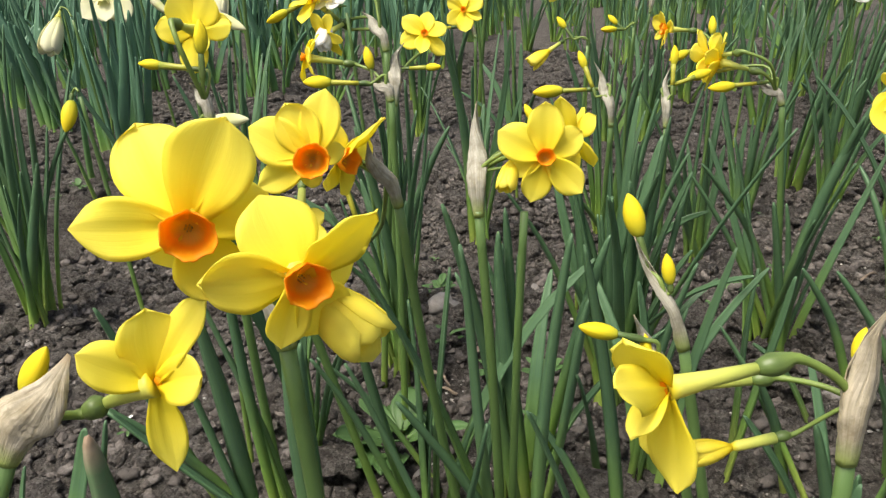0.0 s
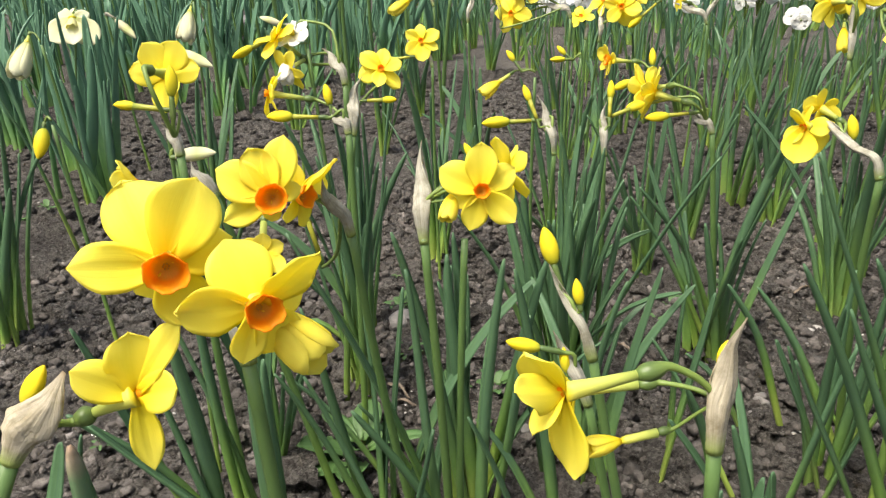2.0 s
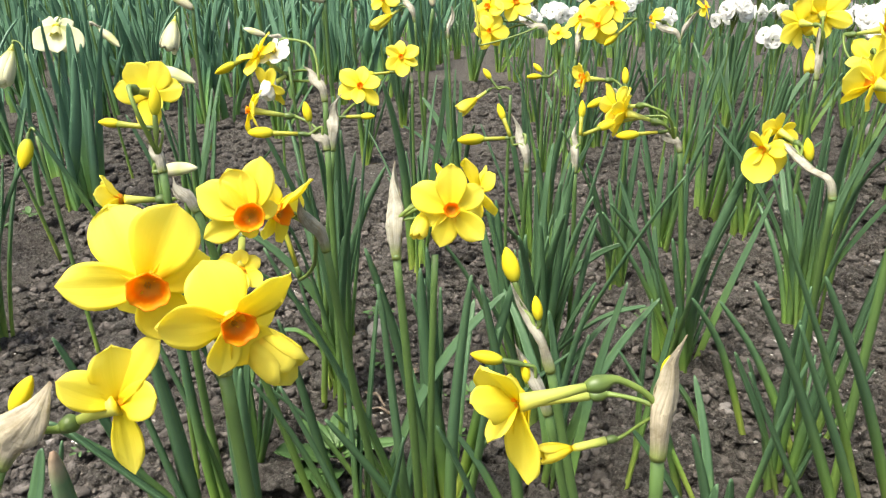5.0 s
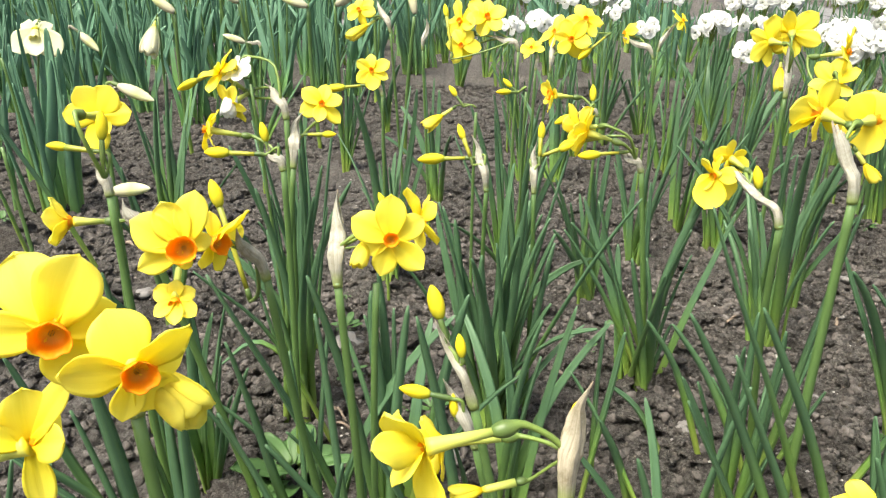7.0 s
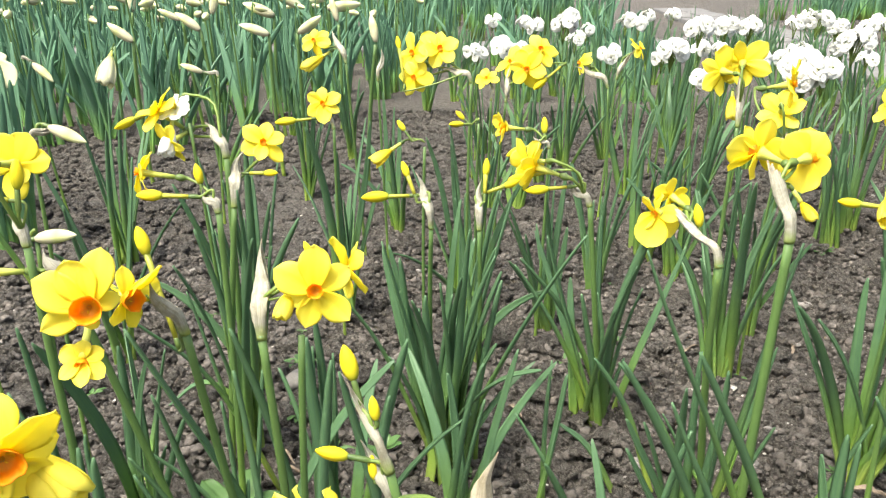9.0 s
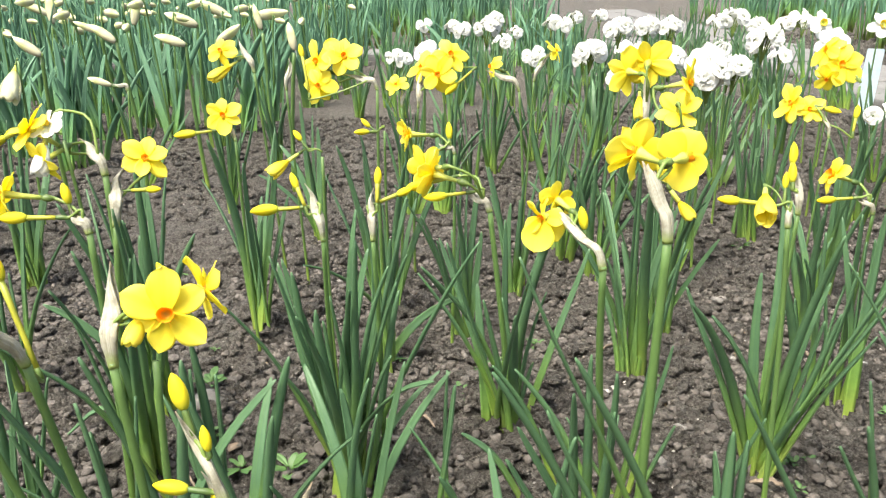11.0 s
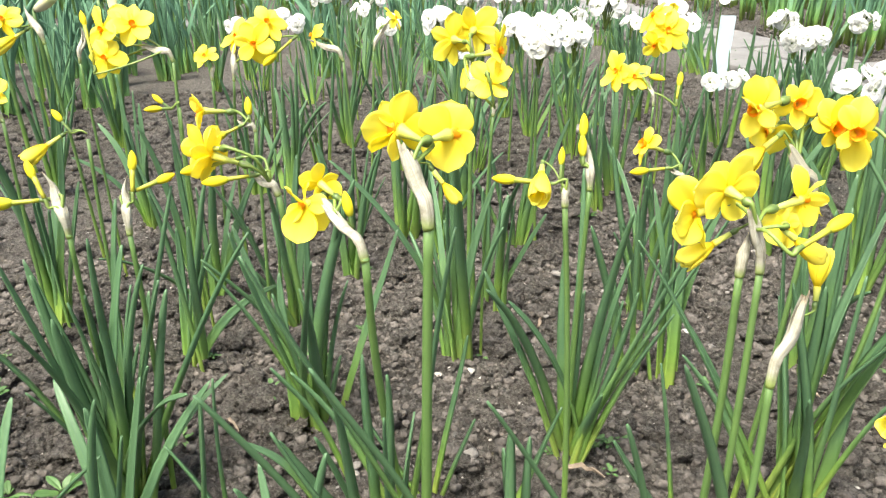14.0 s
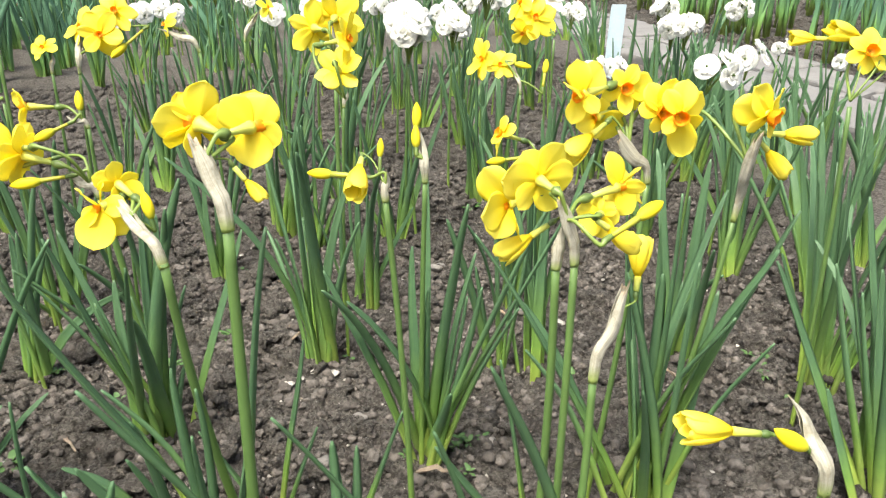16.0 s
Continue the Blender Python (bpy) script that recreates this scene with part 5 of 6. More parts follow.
stem("narcissus", (1.678, 1.846), (1.668, 1.836, 0.355), None, [("open", (1.668, 1.826, 0.385), (-0.2, -0.85, 0.45), 75)], 0.0026, tint="white", label="narcissus stem with a white flower and yellow cup", group="white narcissus stems", seed=61)
stem("narcissus", (1.583, 1.954), (1.573, 1.944, 0.355), None, [("open", (1.573, 1.934, 0.385), (-0.2, -0.85, 0.45), 75)], 0.0026, tint="white", label="narcissus stem with a white flower and yellow cup", group="white narcissus stems", seed=62)
stem("narcissus", (1.286, 1.492), (1.276, 1.482, 0.355), None, [("open", (1.276, 1.472, 0.385), (-0.2, -0.85, 0.45), 71)], 0.0026, tint="white", label="narcissus stem with a white flower and yellow cup", group="white narcissus stems", seed=63)

stem("narcissus", (-0.439, 2.799), (-0.458, 2.737, 0.37), None, [("pale", (-0.503, 2.746, 0.392), (-0.883, 0.207, 0.421), 80.7)], 0.0056, tint="cream", label="narcissus stem with a long pale green-yellow bud", seed=97)
stem("narcissus", (-0.197, 2.992), (-0.183, 2.998, 0.37), None, [("pale", (-0.239, 3.006, 0.391), (-0.913, 0.191, 0.361), 124.7)], 0.0059, tint="cream", label="narcissus stem with a long pale green-yellow bud", seed=98)
stem("narcissus", (-0.099, 2.146), (-0.106, 2.121, 0.375), None, [("pale", (-0.145, 2.126, 0.388), (-0.932, 0.175, 0.317), 81.4)], 0.0051, tint="cream", label="narcissus stem with a long pale green-yellow bud", seed=99)
stem("narcissus", (-0.042, 2.275), (-0.04, 2.219, 0.37), None, [("pale", (-0.004, 2.213, 0.393), (0.833, -0.044, 0.552), 77.9)], 0.0053, tint="cream", label="narcissus stem with a long pale green-yellow bud", seed=100)
stem("narcissus", (0.053, 2.729), (0.059, 2.735, 0.353), None, [("pale", (0.046, 2.75, 0.406), (-0.233, 0.304, 0.924), 87.2)], 0.0061, tint="cream", label="narcissus stem with a long pale green-yellow bud", seed=101)
stem("narcissus", (0.015, 3.403), (0.003, 3.37, 0.376), None, [("pale", (0.07, 3.351, 0.383), (0.964, -0.241, 0.111), 146.0)], 0.0062, tint="cream", label="narcissus stem with a long pale green-yellow bud", seed=102)
stem("narcissus", (-0.446, 2.085), (-0.431, 2.034, 0.372), None, [("pale", (-0.462, 2.041, 0.393), (-0.793, 0.249, 0.555), 78.3)], 0.005, tint="cream", label="narcissus stem with a long pale green-yellow bud", seed=103)
stem("narcissus", (-1.039, 4.334), (-1.065, 4.341, 0.362), None, [("pale", (-1.14, 4.357, 0.394), (-0.892, 0.207, 0.403), 151.6)], 0.007, tint="cream", label="narcissus stem with a long pale green-yellow bud", seed=104)
stem("narcissus", (-0.496, 3.339), (-0.465, 3.304, 0.344), None, [("pale", (-0.451, 3.319, 0.41), (0.179, 0.251, 0.951), 107.0)], 0.0066, tint="cream", label="narcissus stem with a long pale green-yellow bud", seed=105)
stem("narcissus", (-0.105, 3.805), (-0.141, 3.733, 0.362), None, [("pale", (-0.205, 3.749, 0.395), (-0.859, 0.222, 0.461), 166.0)], 0.0068, tint="cream", label="narcissus stem with a long pale green-yellow bud", seed=106)
stem("narcissus", (-1.001, 3.975), (-0.958, 3.982, 0.333), None, [("pale", (-0.958, 4.004, 0.413), (-0.016, 0.287, 0.958), 158.2)], 0.0072, tint="cream", label="narcissus stem with a long pale green-yellow bud", seed=107)
stem("narcissus", (-0.293, 2.38), (-0.327, 2.352, 0.369), None, [("pale", (-0.363, 2.361, 0.395), (-0.793, 0.249, 0.555), 87.3)], 0.0053, tint="cream", label="narcissus stem with a long pale green-yellow bud", seed=108)
stem("narcissus", (0.137, 1.981), (0.17, 1.927, 0.364), None, [("pale", (0.166, 1.935, 0.402), (-0.134, 0.293, 0.947), 67.7)], 0.0052, tint="cream", label="narcissus stem with a long pale green-yellow bud", seed=109)

# leaf clumps of the bed
CLUMPS = [(0.211, 0.719, 20, 0.36), (0.411, 0.795, 14, 0.33), (0.606, 0.879, 13, 0.34), (0.647, 0.639, 11, 0.36), (0.102, 1.133, 12, 0.34)]
CLUMPS += [(0.298, 1.178, 11, 0.33), (0.413, 1.077, 11, 0.31), (0.834, 0.748, 8, 0.3), (0.8, 0.767, 7, 0.26), (0.919, 0.95, 9, 0.3)]
CLUMPS += [(0.843, 1.245, 9, 0.3), (1.039, 1.079, 10, 0.32), (-0.317, 1.401, 11, 0.34), (-0.013, 0.902, 15, 0.36), (0.265, 0.991, 8, 0.28)]
CLUMPS += [(0.533, 1.229, 13, 0.33), (0.714, 1.031, 10, 0.3), (1.15, 0.589, 15, 0.36), (1.024, 0.716, 9, 0.32)]
CLUMPS += [(-0.489, 0.936, 16, 0.38), (0.099, 0.57, 9, 0.3), (0.701, 1.272, 9, 0.3), (0.011, 0.345, 5, 0.22), (0.43, 0.56, 7, 0.24)]
CLUMPS += [(0.812, 0.498, 15, 0.36), (-0.103, 0.642, 8, 0.28), (0.259, 0.406, 6, 0.24), (1.28, 0.891, 11, 0.34), (1.08, 1.393, 11, 0.32)]
CLUMPS += [(0.019, 0.544, 6, 0.29), (0.2, 0.587, 8, 0.27), (-0.223, 1.024, 9, 0.33), (-0.69, 1.275, 12, 0.37), (0.34, 0.488, 5, 0.2), (0.532, 0.493, 5, 0.2), (1.321, 0.767, 11, 0.33), (0.208, 0.705, 9, 0.32), (1.062, 0.453, 8, 0.3)]
CLUMPS += [(-0.015, 0.775, 12, 0.36), (1.267, 0.703, 10, 0.34)]
TUFTS = []
for n, (x, y, count, tall) in enumerate(CLUMPS):
    TUFTS.append(clump(x, y, n + 1, max(5, round(count * 0.88)), tall))


def sweeping_leaf(base, tip, arch, width, seed):
    """A single wide-leaning leaf, given to the clump that it grows nearest to."""
    plant = min(TUFTS, key=lambda o: (o.location.x - base[0]) ** 2 + (o.location.y - base[1]) ** 2)
    bent_leaf(plant, (base[0], base[1], soil_at(base[0], base[1]) - 0.02), tip, arch, width, seed)


sweeping_leaf((-0.075, 0.511), (-0.121, 0.5, 0.268), 0.010, 0.0151, 900)
sweeping_leaf((-0.138, 0.546), (-0.218, 0.538, 0.23), 0.000, 0.0112, 901)
sweeping_leaf((-0.095, 0.519), (-0.196, 0.475, 0.195), 0.020, 0.0162, 902)
sweeping_leaf((-0.117, 0.585), (-0.113, 0.585, 0.173), 0.031, 0.0061, 903)
sweeping_leaf((0.036, 0.582), (-0.066, 0.583, 0.155), 0.015, 0.0081, 904)
sweeping_leaf((0.061, 0.588), (0.0, 0.566, 0.128), 0.010, 0.0112, 905)
sweeping_leaf((0.048, 0.51), (0.077, 0.509, 0.14), 0.010, 0.0151, 906)
sweeping_leaf((0.167, 0.533), (0.104, 0.55, 0.116), 0.010, 0.0091, 907)
sweeping_leaf((0.342, 0.535), (0.261, 0.584, 0.168), 0.010, 0.0101, 908)
sweeping_leaf((0.333, 0.484), (0.374, 0.463, 0.22), 0.000, 0.0131, 909)
sweeping_leaf((0.209, 0.727), (0.097, 0.701, 0.251), 0.031, 0.0113, 910)
sweeping_leaf((0.214, 0.724), (0.19, 0.723, 0.213), 0.010, 0.0113, 911)
sweeping_leaf((0.419, 0.792), (0.302, 0.814, 0.22), 0.021, 0.0094, 912)
sweeping_leaf((0.64, 0.627), (0.565, 0.67, 0.238), 0.010, 0.0104, 913)
sweeping_leaf((0.648, 0.625), (0.72, 0.581, 0.209), 0.021, 0.0115, 914)
sweeping_leaf((0.55, 0.58), (0.596, 0.557, 0.148), 0.000, 0.0103, 915)
sweeping_leaf((0.461, 0.584), (0.366, 0.615, 0.197), 0.021, 0.0103, 916)
sweeping_leaf((0.433, 0.793), (0.306, 0.783, 0.242), 0.031, 0.0104, 917)
sweeping_leaf((0.429, 0.639), (0.354, 0.645, 0.187), 0.021, 0.0103, 918)
sweeping_leaf((0.493, 0.632), (0.529, 0.625, 0.198), 0.000, 0.0073, 919)
sweeping_leaf((0.492, 0.617), (0.531, 0.609, 0.116), 0.000, 0.0072, 920)
sweeping_leaf((0.8, 0.518), (0.878, 0.449, 0.291), 0.031, 0.0125, 921)
sweeping_leaf((0.81, 0.513), (0.901, 0.454, 0.318), 0.021, 0.0125, 922)
sweeping_leaf((0.789, 0.523), (0.844, 0.452, 0.236), 0.031, 0.0115, 923)
sweeping_leaf((0.83, 0.505), (0.874, 0.436, 0.211), 0.021, 0.0104, 924)
sweeping_leaf((0.698, 0.514), (0.673, 0.528, 0.197), 0.000, 0.0083, 925)
sweeping_leaf((0.778, 0.48), (0.702, 0.543, 0.19), 0.031, 0.0104, 926)
sweeping_leaf((0.399, 0.649), (0.321, 0.652, 0.108), 0.021, 0.0103, 927)
sweeping_leaf((1.15, 0.589), (1.108, 0.643, 0.167), 0.000, 0.0106, 928)
sweeping_leaf((1.15, 0.589), (1.139, 0.6, 0.199), 0.000, 0.0106, 929)
sweeping_leaf((0.82, 0.51), (0.822, 0.504, 0.329), 0.000, 0.0125, 930)
sweeping_leaf((0.644, 0.625), (0.679, 0.608, 0.218), 0.000, 0.0104, 931)
sweeping_leaf((1.152, 0.574), (1.162, 0.555, 0.172), 0.000, 0.0106, 932)
sweeping_leaf((-0.252, 0.511), (-0.222, 0.526, 0.141), 0.000, 0.0132, 933)
sweeping_leaf((0.034, 0.553), (0.06, 0.554, 0.107), 0.000, 0.0162, 934)
sweeping_leaf((-0.285, 0.52), (-0.246, 0.545, 0.123), 0.000, 0.0182, 935)
sweeping_leaf((-0.323, 0.522), (-0.3, 0.538, 0.092), 0.000, 0.0091, 936)
sweeping_leaf((-0.487, 0.923), (-0.435, 0.952, 0.269), 0.000, 0.0115, 937)
sweeping_leaf((-0.476, 0.914), (-0.482, 0.911, 0.21), 0.000, 0.0115, 938)
sweeping_leaf((-0.53, 1.265), (-0.59, 1.239, 0.317), 0.011, 0.0108, 939)
sweeping_leaf((-0.409, 1.251), (-0.527, 1.211, 0.294), 0.022, 0.0130, 940)
sweeping_leaf((-0.026, 0.885), (-0.131, 0.877, 0.019), 0.042, 0.0094, 941)
sweeping_leaf((0.035, 0.702), (-0.085, 0.661, 0.249), 0.041, 0.0103, 942)
sweeping_leaf((-0.01, 0.77), (-0.062, 0.762, 0.227), 0.000, 0.0103, 943)
sweeping_leaf((-0.122, 0.709), (-0.076, 0.723, 0.181), 0.000, 0.0113, 944)
sweeping_leaf((0.216, 0.712), (0.254, 0.707, 0.222), 0.021, 0.0124, 945)
sweeping_leaf((0.216, 0.711), (0.186, 0.697, 0.225), 0.000, 0.0113, 946)
sweeping_leaf((0.412, 0.794), (0.437, 0.785, 0.104), 0.000, 0.0094, 947)
sweeping_leaf((0.493, 0.621), (0.433, 0.655, 0.109), 0.000, 0.0093, 948)
sweeping_leaf((0.3, 0.618), (0.302, 0.617, 0.2), 0.000, 0.0092, 949)
sweeping_leaf((0.446, 0.575), (0.496, 0.553, 0.333), 0.000, 0.0144, 950)
sweeping_leaf((0.65, 0.642), (0.656, 0.594, 0.127), 0.000, 0.0136, 951)
sweeping_leaf((0.104, 0.567), (0.167, 0.56, 0.261), 0.010, 0.0132, 952)
sweeping_leaf((0.112, 0.552), (0.151, 0.547, 0.217), 0.000, 0.0131, 953)
sweeping_leaf((0.054, 0.549), (0.076, 0.548, 0.114), 0.000, 0.0131, 954)
sweeping_leaf((0.415, 0.542), (0.434, 0.527, 0.104), 0.000, 0.0143, 955)
sweeping_leaf((1.024, 0.418), (0.959, 0.523, 0.235), 0.000, 0.0136, 956)
sweeping_leaf((1.028, 0.425), (0.991, 0.483, 0.241), 0.000, 0.0126, 957)
sweeping_leaf((1.03, 0.416), (1.002, 0.458, 0.221), 0.000, 0.0136, 958)
sweeping_leaf((1.034, 0.414), (1.009, 0.451, 0.245), 0.000, 0.0136, 959)
sweeping_leaf((1.01, 0.416), (0.983, 0.458, 0.124), 0.000, 0.0104, 960)
sweeping_leaf((1.051, 0.424), (1.023, 0.505, 0.266), 0.000, 0.0126, 961)
sweeping_leaf((1.039, 0.411), (1.026, 0.488, 0.299), 0.000, 0.0136, 962)
sweeping_leaf((1.018, 0.403), (0.987, 0.415, 0.2), 0.000, 0.0125, 963)
sweeping_leaf((-0.088, 0.436), (-0.092, 0.416, 0.291), 0.010, 0.0130, 970)
sweeping_leaf((0.027, 0.43), (-0.157, 0.41, 0.227), 0.010, 0.0150, 971)
sweeping_leaf((-0.056, 0.433), (-0.047, 0.413, 0.273), 0.010, 0.0140, 973)
sweeping_leaf((0.019, 0.426), (0.066, 0.406, 0.214), 0.010, 0.0150, 974)
sweeping_leaf((0.067, 0.422), (-0.017, 0.402, 0.258), 0.010, 0.0100, 975)
sweeping_leaf((0.116, 0.439), (0.013, 0.419, 0.223), 0.010, 0.0120, 976)
sweeping_leaf((0.157, 0.421), (0.084, 0.401, 0.224), 0.010, 0.0080, 977)
sweeping_leaf((-0.056, 0.433), (-0.035, 0.413, 0.268), 0.010, 0.0130, 978)
sweeping_leaf((-0.061, 0.433), (-0.114, 0.413, 0.257), 0.010, 0.0100, 980)
sweeping_leaf((0.089, 0.482), (-0.02, 0.462, 0.332), 0.010, 0.0110, 981)
sweeping_leaf((-0.087, 0.499), (-0.105, 0.479, 0.326), 0.010, 0.0090, 982)
sweeping_leaf((0.022, 0.537), (-0.058, 0.517, 0.194), 0.010, 0.0100, 983)
sweeping_leaf((0.443, 0.447), (0.301, 0.427, 0.307), 0.010, 0.0100, 984)
sweeping_leaf((0.42, 0.455), (0.311, 0.435, 0.228), 0.010, 0.0100, 985)
sweeping_leaf((0.454, 0.446), (0.34, 0.426, 0.271), 0.010, 0.0100, 986)
sweeping_leaf((0.619, 0.413), (0.457, 0.393, 0.287), 0.010, 0.0080, 987)
sweeping_leaf((0.33, 0.563), (0.283, 0.543, 0.142), 0.010, 0.0100, 988)
sweeping_leaf((0.702, 0.41), (0.591, 0.39, 0.291), 0.010, 0.0090, 989)
sweeping_leaf((0.623, 0.412), (0.554, 0.392, 0.254), 0.010, 0.0100, 990)
sweeping_leaf((0.482, 0.504), (0.336, 0.484, 0.36), 0.010, 0.0090, 991)
sweeping_leaf((0.496, 0.476), (0.37, 0.456, 0.294), 0.010, 0.0110, 992)
sweeping_leaf((0.426, 0.551), (0.349, 0.531, 0.19), 0.010, 0.0100, 993)
sweeping_leaf((0.271, 0.562), (0.299, 0.542, 0.231), 0.010, 0.0100, 994)
sweeping_leaf((0.683, 0.452), (0.573, 0.432, 0.205), 0.010, 0.0100, 995)
sweeping_leaf((0.1, 0.481), (0.044, 0.461, 0.329), 0.008, 0.0110, 1000)
sweeping_leaf((0.076, 0.429), (0.048, 0.409, 0.323), 0.008, 0.0120, 1003)
sweeping_leaf((0.089, 0.428), (0.108, 0.408, 0.326), 0.008, 0.0100, 1006)
sweeping_leaf((0.16, 0.425), (0.118, 0.405, 0.324), 0.008, 0.0090, 1007)

SHOOT = plant_material("young_shoot", (0.36, 0.46, 0.08), (0.075, 0.155, 0.075), (0.08, 0.16, 0.085), 0.42, 0.15, 0.25, (0.1, 0.3, 0.55))


def brown_tip():
    """The shoot's green, drying to brown towards the tip."""
    n = Nodes("brown_shoot_tip")
    tex = n.add("ShaderNodeTexCoord")
    uv = n.add("ShaderNodeSeparateXYZ")
    n.link(tex.outputs["UV"], uv.inputs[0])
    grain = n.noise(260.0, 4.0, 0.6, tex.outputs["Object"])
    body = n.ramp(uv.outputs["Y"], (0.3, (0.08, 0.16, 0.085)), (0.9, (0.11, 0.19, 0.09)), (0.965, (0.36, 0.29, 0.2)), (1.0, (0.3, 0.2, 0.13)))
    body = n.mix(n.map(grain, 0.45, 0.75, 0.0, 0.3), body, (0.16, 0.15, 0.09))
    n.bump(grain, 0.3, 0.0008)
    return n.surface(body, 0.5, 0.1)


def young_shoot(x, y, tall, seed):
    """A stout young shoot of leaves still pressed together, brown at the tip."""
    rnd = random.Random(seed)
    ob = new("narcissus_shoot")
    ob.location = (x, y, soil_at(x, y) - 0.01)
    ob.rotation_euler = (0, 0, radians(80))
    tip = brown_tip()
    for i, (k, off, w) in enumerate(((1.0, 0.0, 0.019), (0.96, 0.004, 0.017), (0.8, -0.008, 0.012))):
        top = np.array([off + 0.004 * i, 0.002 * i, tall * k])
        part("leaf", leaf_mesh(curve_points([(off, 0.003 * i, -0.02), top * 0.55, top], 11), w, 0.15, tip if i < 2 else SHOOT, seed + i), ob)
    return tagged(ob, "stout young narcissus shoot with a dry brown tip", "plant")


young_shoot(-0.14, 0.36, 0.272, 1200)


# ---------------------------------------------------------------- back of the bed
def tuft_kind(seed, count, tall, spread, width, material, label, reach=0.02, pale=0):
    ob = new("narcissus_clump")
    for me in leaf_set(seed, count, tall, spread, width, material, reach):
        part("leaf", me, ob)
    rnd = random.Random(seed)
    for i in range(pale):
        a, h = rnd.uniform(0, 6.28), tall * rnd.uniform(0.92, 1.15)
        top = np.array([0.05 * math.cos(a), 0.05 * math.sin(a), h])
        b = np.array([0.01 * math.cos(a), 0.01 * math.sin(a), -0.02])
        nod = np.array([math.cos(a), math.sin(a), rnd.uniform(-0.5, 0.5)])
        line = curve_points([b, (b + top) / 2, top, top + nod * 0.012], 9)
        part("flower_stalk", sweep("flower_stalk", line, [0.0032] * 9, STEM, 7), ob)
        long = rnd.uniform(0.045, 0.065)
        part("bud", rnd.choice(PALE_BUDS), ob, Matrix.Translation(top + nod * 0.01) @ facing(nod) @ Matrix.Diagonal((long, long, long, 1)), "long pale green bud")
    return tagged(ob, label, "plant", "narcissus clumps at the back")


DENSE = "dense tall blue-green narcissus leaves in the back rows"
BUDDED = "tall blue-green narcissus leaves with long pale green buds"
LOOSE = "loose tuft of green narcissus leaves on bare soil"
kinds = {
    "dense": [tuft_kind(200 + i, 12, 0.45, 0.17, 0.025, FAR_LEAF, DENSE, 0.026) for i in range(4)],
    "budded": [tuft_kind(220 + i, 11, 0.43, 0.17, 0.025, FAR_LEAF, BUDDED, 0.026, 2) for i in range(3)],
    "loose": [tuft_kind(240 + i, 8, 0.33, 0.2, 0.0145, LEAF, LOOSE, 0.0065) for i in range(5)],
}
placed = {k: 0 for k in kinds}


def plant_tuft(kind, x, y, rnd):
    n = placed[kind]
    placed[kind] += 1
    m = Matrix.Translation((x, y, soil_at(x, y) - 0.004)) @ Matrix.Rotation(rnd.uniform(0, 6.28), 4, "Z")
    some = kinds[kind]
    if n < len(some):
        some[n].matrix_basis = m
        return
    ob = copy_thing(rnd.choice(some), m)
    s = rnd.uniform(0.88, 1.08)
    ob.scale = (s, s, s)


rnd = random.Random(5)
# thick rows behind the open soil, up to the cross path
for row in range(9):
    y = 2.9 + 0.26 * row
    for i in range(16):
        x = -2.9 + 0.24 * i + rnd.uniform(-0.05, 0.05) + 0.08 * (row % 2)
        if x > 0.42 * (y - 2.9) or x < -1.2 - 0.42 * (y - 1.4):
            continue
        plant_tuft("budded" if rnd.random() < 0.55 else "dense", x, y + rnd.uniform(-0.05, 0.05) - 0.12 * (x < -0.6), rnd)
for x, y in ((-1.258, 2.495), (-1.038, 2.149), (-0.934, 2.65), (-1.361, 1.941), (-0.745, 1.89), (-0.525, 2.52), (-1.538, 2.346), (-1.029, 1.567), (-0.788, 1.158), (-0.605, 1.577)):
    plant_tuft("dense", x, y, rnd)
# looser tufts between the yellow and white flowers
for row in range(10):
    y = 1.42 + 0.33 * row
    for i in range(9):
        x = 0.12 + 0.03 * row + 0.25 * i + rnd.uniform(-0.07, 0.07) + 0.1 * (row % 2)
        if x > 1.85 + 0.16 * y or x < 0.2 + 0.1 * row * (row < 4) or (x < 0.42 and y < 2.4 and i % 2):
            continue
        if rnd.random() < 0.8 and not (abs(x - 0.79 * y - 0.2) < 0.14 and 1.5 < y < 2.45):
            plant_tuft("loose", x, y + rnd.uniform(-0.07, 0.07), rnd)
for x, y in ((1.401, 1.24), (1.571, 1.019), (1.792, 1.447), (1.594, 1.677), (1.389, 0.645), (1.937, 1.157), (1.68, 0.799), (-0.013, 1.88), (-0.272, 2.187), (0.091, 2.336), (-0.119, 2.674), (0.196, 1.586), (2.223, 2.06), (2.336, 2.88), (2.513, 3.336), (2.418, 3.708), (2.646, 4.175), (2.525, 4.621), (2.771, 5.152), (2.143, 1.474), (1.75, 1.5), (1.97, 1.72), (2.12, 2.03), (1.62, 1.36), (2.3, 2.75), (1.93, 1.38), (0.42, 1.75), (0.6, 1.95), (0.85, 2.2), (0.5, 2.3), (1.15, 2.45), (2.378, 5.186), (2.07, 5.235), (1.76, 5.221), (1.446, 5.086), (1.15, 5.113), (1.26, 1.081), (1.432, 1.046), (1.545, 1.309), (1.659, 1.175), (1.381, 1.439), (1.806, 1.759), (1.507, 0.825), (1.981, 2.021)):
    plant_tuft("loose", x, y, rnd)

for row in range(4):
    for i in range(5):
        plant_tuft("dense" if i % 2 else "loose", 0.55 + 0.25 * i + 0.06 * row + rnd.uniform(-0.06, 0.06), 3.3 + 0.42 * row + rnd.uniform(-0.07, 0.07), rnd)


